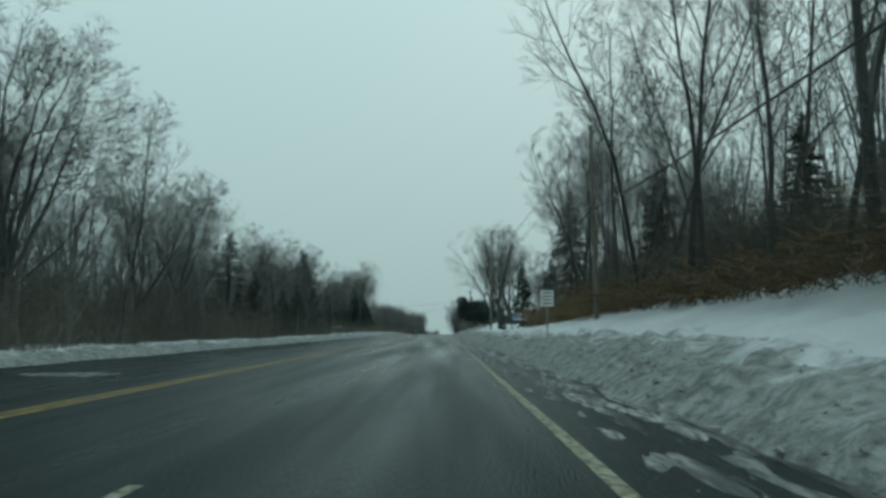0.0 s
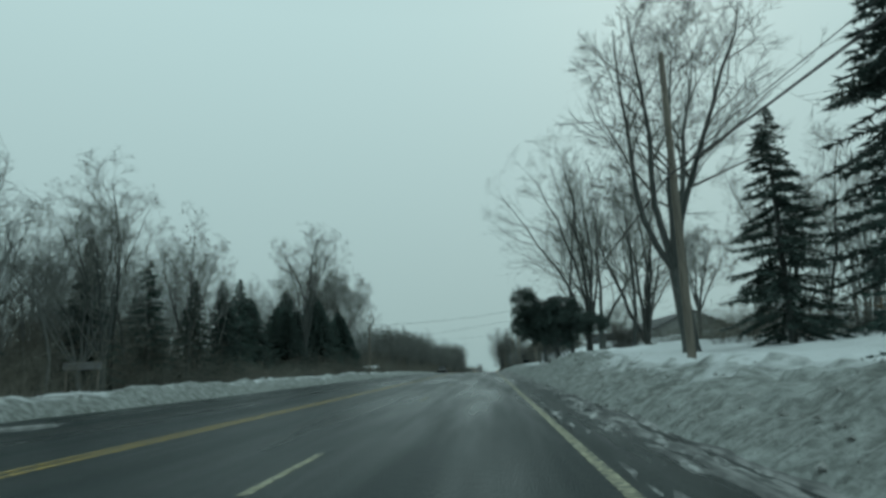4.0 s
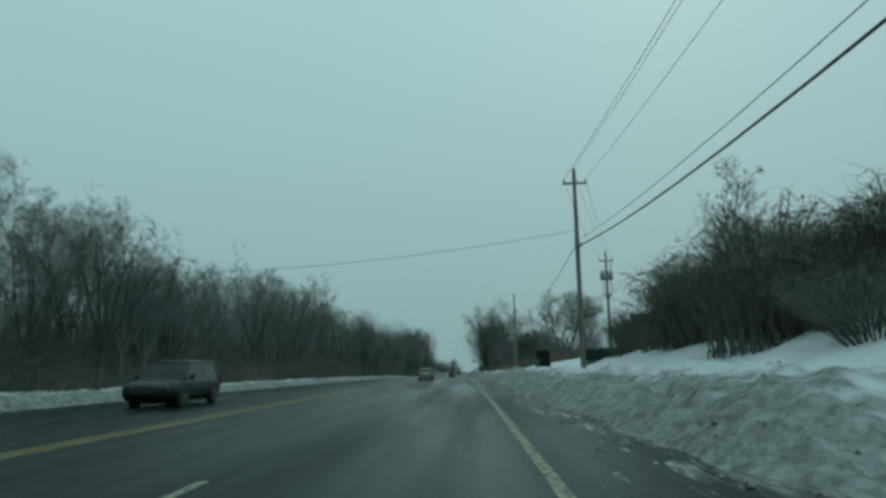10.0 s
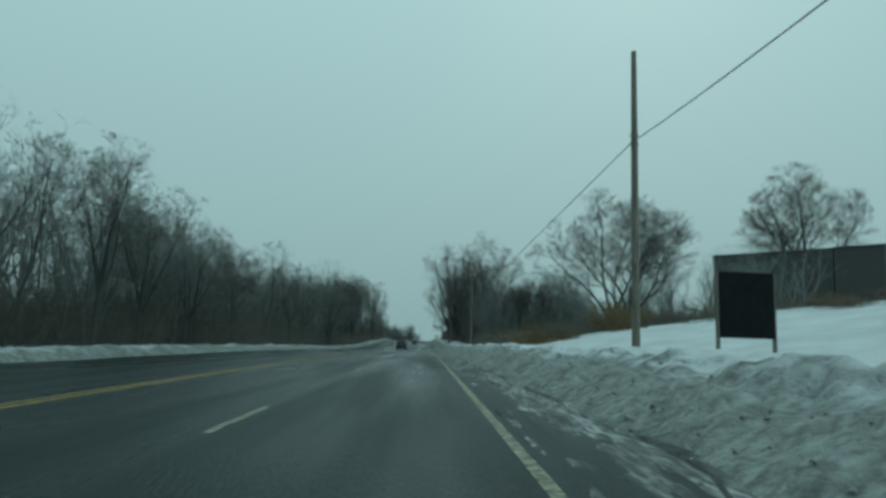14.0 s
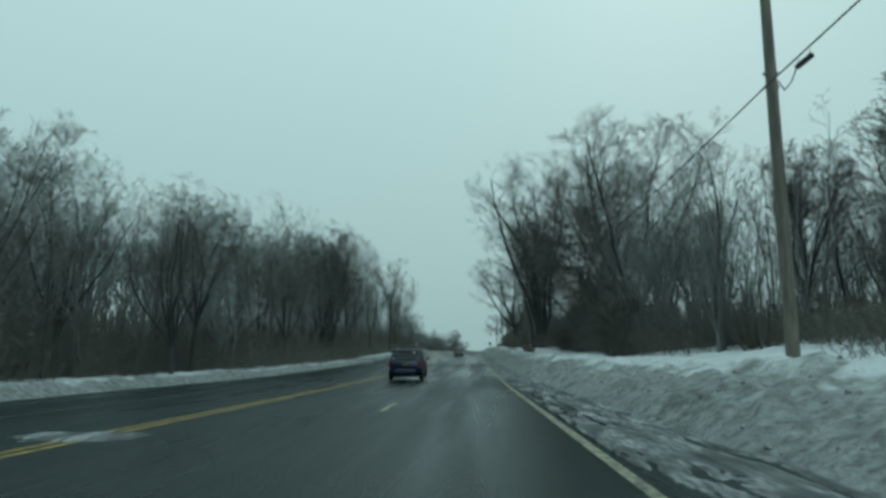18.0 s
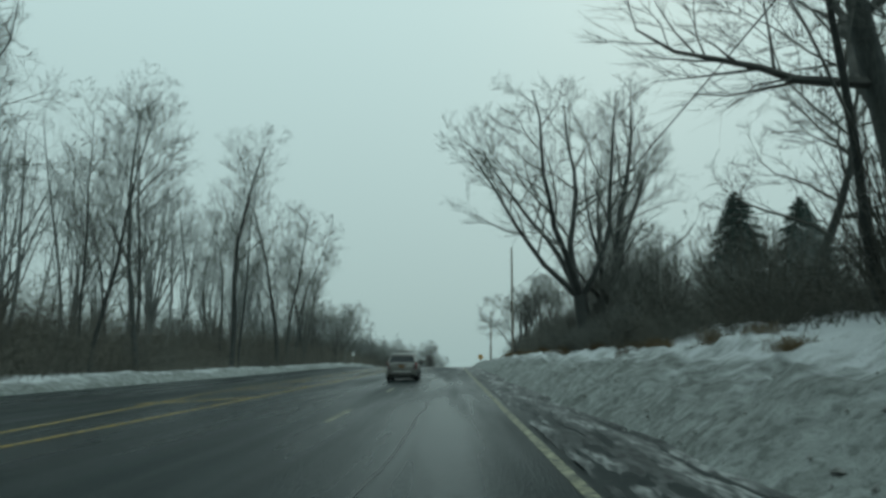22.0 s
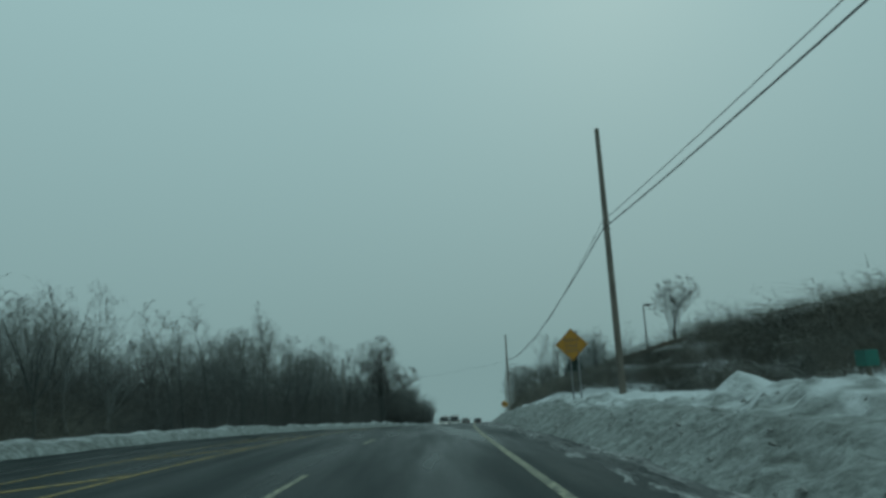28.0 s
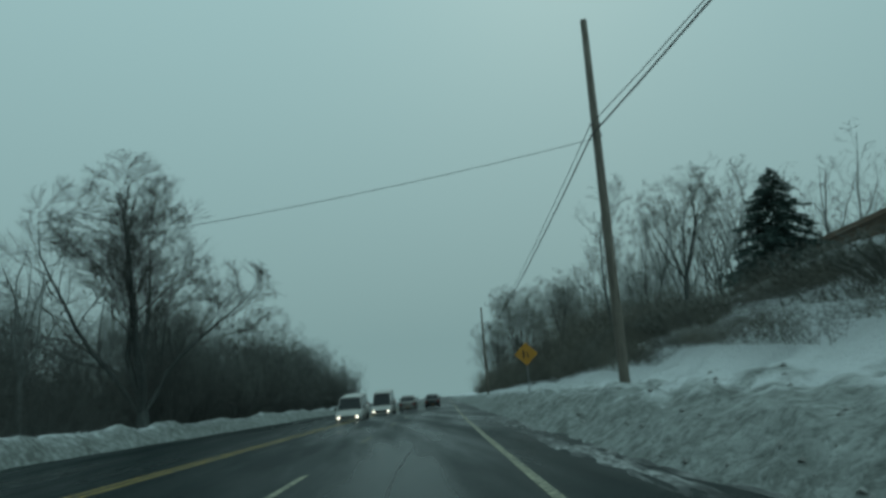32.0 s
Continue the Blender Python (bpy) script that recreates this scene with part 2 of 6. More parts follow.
M_RED = material("red_tail_lens", (0.2, 0.012, 0.012), 0.25, vary=((0.13, 0.008, 0.01),), scale=9)
M_PLATE = material("orange_plate", (0.22, 0.1, 0.015), 0.5, vary=((0.17, 0.075, 0.012),), scale=20)
M_ALLOY = material("alloy_wheel", (0.16, 0.165, 0.17), 0.5, metal=0.4, vary=((0.1, 0.1, 0.1),), scale=8)
M_SIGN_YELLOW = material("yellow_sign_sheeting", (0.42, 0.2, 0.015), 0.5, vary=((0.34, 0.16, 0.015),), scale=4)
M_SIGN_WHITE = material("white_sign_sheeting", (0.62, 0.64, 0.62), 0.5, vary=((0.5, 0.52, 0.5),), scale=4)
M_SIGN_BLUE = material("blue_sign_paint", (0.02, 0.05, 0.13), 0.5, vary=((0.026, 0.06, 0.16),), scale=3)
M_INK = material("black_sign_ink", (0.012, 0.012, 0.012), 0.5)
M_GREEN_PAINT = material("green_painted_steel", (0.015, 0.1, 0.08), 0.5, vary=((0.02, 0.13, 0.1),), scale=6)
M_ROOF = material("dark_shingle_roof", (0.07, 0.073, 0.075), 0.85, vary=((0.1, 0.104, 0.106), (0.05, 0.052, 0.053)), scale=1.2, stretch=(1, 1, 4), bump=0.3)
M_SIDING = material("weathered_siding", (0.2, 0.205, 0.195), 0.7, vary=((0.16, 0.165, 0.155),), scale=0.8, stretch=(0.3, 0.3, 6), bump=0.2)
M_BRICK = material("dark_grey_brick", (0.05, 0.05, 0.05), 0.85, vary=((0.068, 0.066, 0.066), (0.04, 0.038, 0.038)), scale=2, stretch=(1, 1, 4), bump=0.3)
M_BROWN_WALL = material("brown_wall", (0.14, 0.095, 0.065), 0.8, vary=((0.1, 0.07, 0.05),), scale=0.7, stretch=(1, 1, 3))
M_WINDOW = material("window_glass", (0.05, 0.06, 0.065), 0.1, vary=((0.08, 0.09, 0.095),), scale=0.5, spec=0.7)
M_HEADLIGHT = bpy.data.materials.new("lit_headlight")
M_HEADLIGHT.use_nodes = True
_hb = M_HEADLIGHT.node_tree.nodes["Principled BSDF"]
_hb.inputs["Emission Color"].default_value = (1.0, 0.9, 0.7, 1)
_hb.inputs["Emission Strength"].default_value = 3.0


# ---- mesh helpers ----
def smooth_noise(x, y, seed=0):
    """Vectorised value noise in 0..1."""
    x, y = np.asarray(x, float), np.asarray(y, float)
    xi, yi = np.floor(x), np.floor(y)
    fx, fy = x - xi, y - yi
    fx, fy = fx * fx * (3 - 2 * fx), fy * fy * (3 - 2 * fy)

    def h(a, b):
        v = np.sin(a * 127.1 + b * 311.7 + seed * 74.7) * 43758.5453
        return v - np.floor(v)
    return (h(xi, yi) * (1 - fx) + h(xi + 1, yi) * fx) * (1 - fy) + (h(xi, yi + 1) * (1 - fx) + h(xi + 1, yi + 1) * fx) * fy


def fbm(x, y, octaves=4, seed=0):
    s, a, t = 0, 1.0, 0
    for k in range(octaves):
        s = s + a * smooth_noise(x * 2 ** k, y * 2 ** k, seed + k)
        t += a
        a *= 0.5
    return s / t


class Shape:
    """Gathers vertices and faces for one mesh."""

    def __init__(self):
        self.v, self.f = [], []

    def tube(self, pts, radii, sides=4, cap=False):
        base = len(self.v)
        n = len(pts)
        for i, (p, r) in enumerate(zip(pts, radii)):
            a = pts[max(i - 1, 0)]
            b = pts[min(i + 1, n - 1)]
            d = (b - a)
            d = d.normalized() if d.length > 1e-9 else Vector((0, 0, 1))
            u = d.cross(Vector((0.31, 0.95, 0.11)))
            if u.length < 0.1:
                u = d.cross(Vector((1, 0, 0)))
            u.normalize()
            w = d.cross(u)
            for k in range(sides):
                q = 2 * math.pi * k / sides
                self.v.append(p + r * (math.cos(q) * u + math.sin(q) * w))
        for i in range(n - 1):
            for k in range(sides):
                k2 = (k + 1) % sides
                self.f.append((base + i * sides + k, base + i * sides + k2, base + (i + 1) * sides + k2, base + (i + 1) * sides + k))
        if cap:
            self.f.append(tuple(base + k for k in range(sides))[::-1])
            self.f.append(tuple(base + (n - 1) * sides + k for k in range(sides)))

    def spike(self, p, q, r):
        """A thin twig: three sides that run to a point."""
        b = len(self.v)
        d = q - p
        u = d.cross(Vector((0.31, 0.95, 0.11))).normalized()
        w = d.cross(u).normalized()
        for k in range(3):
            a = 2.0944 * k
            self.v.append(p + r * (math.cos(a) * u + math.sin(a) * w))
        self.v.append(q)
        self.f += [(b, b + 1, b + 3), (b + 1, b + 2, b + 3), (b + 2, b, b + 3)]

    def box(self, lo, hi, m=None):
        b = len(self.v)
        for z in (lo[2], hi[2]):
            for x, y in ((lo[0], lo[1]), (hi[0], lo[1]), (hi[0], hi[1]), (lo[0], hi[1])):
                p = Vector((x, y, z))
                self.v.append(m @ p if m else p)
        for f in ((3, 2, 1, 0), (4, 5, 6, 7), (0, 1, 5, 4), (1, 2, 6, 5), (2, 3, 7, 6), (3, 0, 4, 7)):
            self.f.append(tuple(b + i for i in f))

    def mesh(self, name, mat, smooth=False):
        me = bpy.data.meshes.new(name)
        me.from_pydata([tuple(v) for v in self.v], [], self.f)
        me.materials.append(mat)
        if smooth:
            me.polygons.foreach_set("use_smooth", [True] * len(me.polygons))
        me.update()
        return me


def part(name, shape, mat, parent, label="", smooth=False):
    """One mesh object under a thing or a part."""
    ob = new(name, shape.mesh(name, mat, smooth))
    ob.parent = parent
    if label:
        tagged(ob, label)
    return ob


def thing(name, label, category, group="", m=None):
    ob = new(name)
    ob.empty_display_size = 0.3
    tagged(ob, label, category, group)
    if m:
        ob.matrix_basis = m
    return ob


# ---- the road's line: x is measured across from the right edge line, s along the road ----
SLOPE = ((-300, 0), (170, 0), (200, -.3), (215, -.8), (271, -1), (311, -1.1), (345, -1.5), (380, -1.8), (400, -1.5), (425, -.8), (445, -.35), (465, -.05),
         (520, .1), (540, -.7), (556, -1.5), (566, -1.8), (586, -2.9), (606, -4.0), (626, -4.3), (650, -4.8), (3000, -4.8))
TURN = ((-300, 0), (562, 0), (576, -.6), (586, -1.5), (596, -3), (606, -4.1), (626, -4.6), (646, -5.5), (700, -6.5), (3000, -6.5))
R_S = np.arange(-300, 3001, 2.0)
R_TH = np.radians(np.interp(R_S, [a for a, _ in TURN], [b for _, b in TURN]))
R_G = np.tan(np.radians(np.interp(R_S, [a for a, _ in SLOPE], [b for _, b in SLOPE])))
R_CX = np.concatenate([[0], np.cumsum(-np.sin((R_TH[1:] + R_TH[:-1]) / 2) * 2)])
R_CY = np.concatenate([[0], np.cumsum(np.cos((R_TH[1:] + R_TH[:-1]) / 2) * 2)]) - 300
R_CZ = np.concatenate([[0], np.cumsum((R_G[1:] + R_G[:-1]))])


def at(x, s, z=0.0):
    """World place of a point x across and s along the road, z above its surface."""
    th = np.interp(s, R_S, R_TH)
    return (np.interp(s, R_S, R_CX) + x * np.cos(th), np.interp(s, R_S, R_CY) + x * np.sin(th), np.interp(s, R_S, R_CZ) + z)


def heading(s):
    return float(np.interp(s, R_S, R_TH))


# s, height of the plowed bank, slope of the land behind it, rise that the slope reaches, where the slope begins
RIGHT_FIRST = (
    (-60, 1.0, 0.42, 9.0, 5.4), (45, 1.0, 0.36, 8.0, 5.4), (62, 1.0, 0.20, 3.5, 5.4), (100, 1.0, 0.10, 2.5, 7), (118, 1.3, 0.10, 3.0, 7), (128, 1.75, 0.10, 3.0, 7),
    (140, 1.0, 0.13, 5.0, 7), (150, 1.0, 0.17, 8.0, 8), (205, 1.0, 0.26, 9.0, 8), (215, 1.0, 0.34, 9.0, 7), (250, 1.0, 0.34, 8.0, 7), (262, 0.9, 0.12, 9.0, 16),
    (300, 1.0, 0.16, 12.0, 14))
RIGHT_SECOND = (
    (340, 1.0, 0.18, 16.0, 7), (372, 1.0, 0.16, 12.0, 7), (410, 1.1, 0.08, 2.0, 6), (440, 1.35, 0.24, 3, 5.0), (500, 1.4, 0.26, 4, 5.0), (530, 1.1, 0.24, 4.0, 5.4),
    (560, 1.0, 0.3, 8.0, 7.5), (588, 1.0, 0.45, 8.0, 10.5), (606, 1.1, 0.6, 6.6, 6.2), (622, 1.1, 0.62, 6.4, 5.4), (670, 1.1, 0.72, 7.0, 5.4), (700, 1.1, 0.4, 9.0, 5.4),
    (780, 1.0, 0.2, 5, 5.4), (1500, 1.0, 0.1, 3.0, 5.4))
RIGHT = RIGHT_FIRST + RIGHT_SECOND
R_Y = [r[0] for r in RIGHT]
GAPS = ((129, 137, 0.1), (204, 207.5, 0.2), (261, 279, 0.0))  # driveways and the side road: from, to, what is left of the bank


def gap_factor(s):
    f = np.ones_like(s)
    for a, b, keep in GAPS:
        inside = np.clip((s - a) / 1.6 + 0.5, 0, 1) * np.clip((b - s) / 1.6 + 0.5, 0, 1)
        f = np.minimum(f, 1 - (1 - keep) * inside)
    return f


def land(x, s):
    """Height of the ground over the road's level (arrays)."""
    x, s = np.asarray(x, float), np.asarray(s, float)
    bank, slope, rise, start = (np.interp(s, R_Y, [r[k] for r in RIGHT]) for k in (1, 2, 3, 4))
    lump = fbm(x * 0.55, s * 0.4, 4, 3)
    fine = fbm(x * 2.2, s * 1.7, 3, 9)
    edge = 1.75 + 0.6 * (fbm(s * 0.35, s * 0 + 2.0, 3, 5) - 0.5)
    u = np.clip((x - edge) / 3.2, 0, 1)
    crest = np.clip((x - edge) / 1.6, 0, 1)
    heap = bank * (0.4 * np.sin(crest * 1.5708) + 0.6 * u) * (0.75 + 0.5 * lump) + 0.2 * (fine - 0.4) * np.clip(u * 4, 0, 1) + 0.34 * (fbm(x * 3.2, s * 1.7, 2, 61) - 0.5) * np.clip(u * 4, 0, 1) * np.clip((7 - x) / 2, 0, 1)
    g = gap_factor(s)
    far = np.clip((x - 9) / 4, 0, 1)
    heap = heap * (g + (1 - g) * far)
    ridge = 1.25 * np.exp(-((s - 282.0) / 2.0) ** 2) * np.clip((x - 2.2) / 2, 0, 1) * np.clip((34 - x) / 8, 0, 1)
    ridge = ridge + 0.7 * np.exp(-((s - 258.5) / 1.6) ** 2) * np.clip((x - 2.6) / 2, 0, 1) * np.clip((16 - x) / 5, 0, 1)
    heap = np.maximum(heap, ridge * (0.6 + 0.8 * lump))
    back = np.clip(x - start, 0, None)
    soft = 0.5 * (fbm(x * 0.12, s * 0.1, 3, 21) - 0.5) * np.clip((x - 6) / 6, 0, 1)
    lumps = (0.5 * (fbm(x * 1.5, s * 1.2, 3, 51) - 0.5) + 0.5 * np.clip(fbm(x * 0.6, s * 0.5, 2, 53) - 0.62, 0, 1)) * np.clip(u * 3, 0, 1) * np.clip((7.5 - x) / 2, 0, 1) * g
    heap = heap + lumps * (1 + 1.2 * np.exp(-((s - 124) / 9) ** 2)) - 0.13 * (1 - g) * (1 - far)
    right = heap + rise * (1 - np.exp(-back * slope / rise)) + soft
    ledge = -15.6 + 0.5 * (fbm(s * 0.3, s * 0 + 7.0, 3, 6) - 0.5)
    v = np.clip((ledge - x) / 1.8, 0, 1)
    lh = np.interp(s, (-60, 60, 110, 160, 200, 540, 640, 680, 760), (0.5, 0.55, 0.75, 0.8, 0.5, 0.45, 0.6, 1.0, 0.9))
    left = lh * (0.4 + lump) * np.sin(v * 2.3) + 0.2 * (fine - 0.4) * np.clip(v * 6, 0, 1) * np.clip((x + 22) / 3, 0, 1)
    return np.where(x > edge, right, np.where(x < ledge, left, -0.12))


def land_at(x, s):
    return float(land(np.array([x]), np.array([s]))[0])


def spot(x, s, z=None, turn=0.0, size=1.0, sink=0.05):
    """A pose on the ground, turned with the road."""
    zz = land_at(x, s) - sink if z is None else z
    X, Y, Z = at(x, s, zz)
    return Matrix.LocRotScale((X, Y, Z), Euler((0, 0, heading(s) + turn)), (size, size, size))


def grid(name, xs, ss, mat, height, label, category, kind="structure", keep=None):
    X, S = np.meshgrid(xs, ss)
    wx, wy, wz = at(X, S, height(X, S))
    vs = np.stack([wx, wy, wz], -1).reshape(-1, 3)
    nx = len(xs)
    i = np.arange(len(ss) - 1)[:, None] * nx + np.arange(nx - 1)[None]
    fs = np.stack([i, i + 1, i + 1 + nx, i + nx], -1).reshape(-1, 4)
    if keep is not None:
        fs = fs[keep(0.5 * (X[:-1, :-1] + X[1:, 1:]), 0.5 * (S[:-1, :-1] + S[1:, 1:])).reshape(-1)]
    me = bpy.data.meshes.new(name)
    me.from_pydata(vs.tolist(), [], fs.tolist())
    me.polygons.foreach_set("use_smooth", [True] * len(me.polygons))
    me.materials.append(mat)
    return tagged(new(name, me), label, category, kind=kind)


def steps(*marks):
    """Positions from (from, to, step) stretches."""
    out = []
    for a, b, q in marks:
        out += list(np.arange(a, b - 1e-6, q))
    return np.array(out + [marks[-1][1]])


G_X = steps((-1500, -300, 300), (-300, -60, 30), (-60, -24, 4), (-24, -18, 1), (-18, -15, 0.3), (-15, 1.4, 4.1), (1.4, 6, 0.23), (6, 12, 0.6), (12, 40, 3), (40, 100, 10), (100, 300, 50), (300, 1500, 300))
G_S = steps((-300, -60, 30), (-60, -10, 5), (-10, 690, 0.45), (690, 780, 2), (780, 1200, 15), (1200, 3000, 200))
ground = grid("ground", G_X, G_S, M_GROUND, land, "snow-covered ground with plowed banks along the road", "ground")
gx, gs = np.meshgrid(G_X, G_S)
limit = 4.6 + 1.6 * (fbm(gs * 0.15, gs * 0 + 3.3, 3, 15) - 0.5)
limit = limit + 2.2 * np.exp(-((gs - 122) / 9) ** 4)
dirt = np.where(gx > 0, np.clip((limit + 1.3 - gx) / 3.2, 0, 1), np.clip((gx + 17.6) / 1.6, 0, 1))
dirt = np.maximum(dirt, ((gx > 1) & (gx < 34)) * np.clip(1.6 - np.abs(gs - 281) / 2.6, 0, 1))
dirt = np.maximum(dirt, ((gx > 1) & (gx < 14)) * np.clip(1.6 - np.abs(gs - 258) / 2.4, 0, 1))
ground.data.attributes.new("dirt", "FLOAT", "POINT").data.foreach_set("value", dirt.astype(np.float32).reshape(-1))

R_STEPS = steps((-300, 900, 6), (900, 3000, 60))
road = grid("road", np.array([-15.9, -12, -8, -4, 0, 2.5]), R_STEPS, M_ASPHALT, lambda x, s: x * 0, "wet dark asphalt highway with worn markings", "road")
grid("road_side", steps((2.3, 12, 1.2), (12, 60, 6)), steps((261.5, 278.5, 1.7)), M_ASPHALT,
                 lambda x, s: np.maximum(land(x, s) + 0.05, 0.004) * np.clip((x - 2.3) / 1.2, 0, 1) + 0.002, "wet dark asphalt side road joining the highway", "road")
driveway = grid("driveway", steps((2.3, 9, 0.8)), steps((129.8, 136.2, 0.8)), M_SLUSH,
                lambda x, s: np.maximum(land(x, s) + 0.04, 0.004) * np.clip((x - 2.3) / 1.2, 0, 1) + 0.002, "driveway covered in trodden grey slush", "road")


def line(name, x, w, s0, s1, mat, label, step=4.0, z=0.004):
    n = max(1, int(round((s1 - s0) / step)))
    return grid(name, np.array([x - w / 2, x + w / 2]), np.linspace(s0, s1, n + 1), mat, lambda X, S: X * 0 + z, label, "road marking")


line("edge_line", 0, 0.16, -60, 260, M_WHITE_LINE, "worn white edge line painted on asphalt")
line("edge_line", 0, 0.15, 283, 900, M_WHITE_LINE, "worn white edge line painted on asphalt")
line("centre_line", -7.5, 0.15, -60, 900, M_YELLOW, "worn yellow centre line painted on asphalt")
line("centre_line", -7.78, 0.13, -60, 448, M_YELLOW, "worn yellow centre line painted on asphalt")


def bent_line(name, marks, w, mat, label, step=3.0):
    """A painted line whose x changes along the road. marks: (s, x)."""
    sh = Shape()
    a, b = marks[0][0], marks[-1][0]
    for s in np.linspace(a, b, int((b - a) / step) + 1):
        x = float(np.interp(s, [m[0] for m in marks], [m[1] for m in marks]))
        sh.v += [Vector(at(x - w / 2, s, 0.0045)), Vector(at(x + w / 2, s, 0.0045))]
    n = len(sh.v) // 2
    sh.f = [(2 * k, 2 * k + 1, 2 * k + 3, 2 * k + 2) for k in range(n - 1)]
    return tagged(new(name, sh.mesh(name, mat)), label, "road marking", kind="structure")


bent_line("centre_line", ((448, -7.78), (470, -9.9), (600, -9.9), (628, -7.8), (900, -7.8)), 0.14, M_YELLOW, "worn yellow line of the painted median")
for k in range(17):
    s0 = 464 + 8 * k
    if s0 < 600:
        sh = Shape()
        sh.v = [Vector(at(x, s, 0.0045)) for x, s in ((-9.75, s0), (-7.6, s0 + 3.0), (-7.6, s0 + 3.5), (-9.75, s0 + 0.5))]
        sh.f = [(0, 1, 2, 3)]
        tagged(new("median_bar", sh.mesh("median_bar", M_YELLOW)), "slanted yellow bar of the painted median", "road marking", "median bars", "structure")
line("lane_line", -11.6, 0.09, -60, 900, M_FAINT_LINE, "faint white line between the far lanes")
dash_starts = [3.6 + 16.88 * k - 1.5 for k in range(22)] + [380.5 - 1.5 + 11.5 * k for k in range(40)]
for s0 in dash_starts:
    line("lane_dash", -3.75, 0.13, s0, s0 + 3.05, M_WHITE_LINE, "short worn white lane dash on asphalt")["group"] = "lane dashes"


# cracks, and the slush left on the shoulder
def slush_height(x, s):
    wide = np.interp(s, (-10, 20, 26, 50, 66, 120, 132, 140, 150, 200, 250, 257, 261, 279, 283, 312, 330, 370, 520, 560, 640), (0.34, 0.34, 0.46, 0.46, 0.4, 0.3, 0.28, 0.36, 0.36, 0.28, 0.28, 0.27, 0.05, 0.05, 0.4, 0.46, 0.45, 0.45, 0.44, 0.33, 0.31))
    n = fbm(x * 2.4 + 0.05 * s, s * 0.16, 3, 41) * 0.4 + 0.6 * fbm(x * 9, s * 1.3, 4, 43)
    over = n - (0.97 - wide) + 0.24 * np.clip((x - 0.75) / 0.9, 0, 1)
    foot = 1.75 + 0.6 * (fbm(s * 0.35, s * 0 + 2.0, 3, 5) - 0.5) - 0.12
    seam = np.abs(x - foot) < 0.035 + 0.06 * np.clip(fbm(s * 0.9, s * 0 + 5.0, 3, 47) - 0.45, 0, 1) * 3
    return np.where(seam, -0.03, np.clip(over * 0.35, -0.04, 0.025) + 0.004 + 0.02 * (fbm(x * 4, s * 3, 2, 45) - 0.5) * (over > 0))


grid("slush", steps((0.2, 2.4, 0.06)), steps((-6, 680, 0.2)), M_THIN, slush_height, "patches of grey trodden slush on the shoulder", "slush", "stuff")
for x0, s0, wx, ws in ((-11.6, 17.8, 1.4, 0.9), (-7.9, 374, 1.2, 0.7), (-13.5, 96, 1.1, 1.6), (-12.8, 152, 1.0, 1.8), (-13.4, 352, 1.2, 1.6)):
    grid("slush", np.linspace(x0 - wx, x0 + wx, 40), np.linspace(s0 - ws, s0 + ws, 26), M_THIN,
         lambda X, S, x0=x0, s0=s0, wx=wx, ws=ws: np.clip(0.05 * (0.85 - ((X - x0) / wx) ** 2 - ((S - s0) / ws) ** 2 + 1.6 * (fbm(X * 3, S * 3, 3, 71) - 0.55)), -0.03, 0.02), "thin patch of slush left on the asphalt", "slush", "stuff")
for k, (x0, s0, n, dx, ds) in enumerate(((-2.4, 14, 9, 0.02, 1.1), (-1.2, 21, 7, -0.35, 0.1), (-2.9, 60, 12, 0.05, 1.2), (-1.7, 129, 10, 0.03, 0.8), (-2.4, 140, 16, 0.03, 1.3), (-2.6, 320, 30, 0.02, 1.2), (-2.2, 452, 26, 0.02, 1.2),
                                        (-3.6, 517, 8, 0.45, 0.02), (-3.4, 158, 8, 0.45, 0.03), (-2.0, 652, 14, 0.01, 1.1))):
    rr = random.Random(200 + k)
    sh = Shape()
    x, s = x0, s0
    for _ in range(n):
        x1, s1 = x + dx + rr.gauss(0, 0.05), s + ds + rr.gauss(0, 0.06)
        w = rr.uniform(0.01, 0.028)
        nx, ny = (w, 0) if abs(ds) > abs(dx) else (0, w * 2)
        b0 = len(sh.v)
        for a, c in ((x - nx, s - ny), (x + nx, s + ny), (x1 + nx, s1 + ny), (x1 - nx, s1 - ny)):
            sh.v.append(Vector(at(a, c, 0.0045)))
        sh.f.append((b0, b0 + 1, b0 + 2, b0 + 3))
        x, s = x1, s1
    tagged(new("crack", sh.mesh("crack", M_CRACK)), "dark tar-filled crack in the asphalt", "crack", kind="structure")


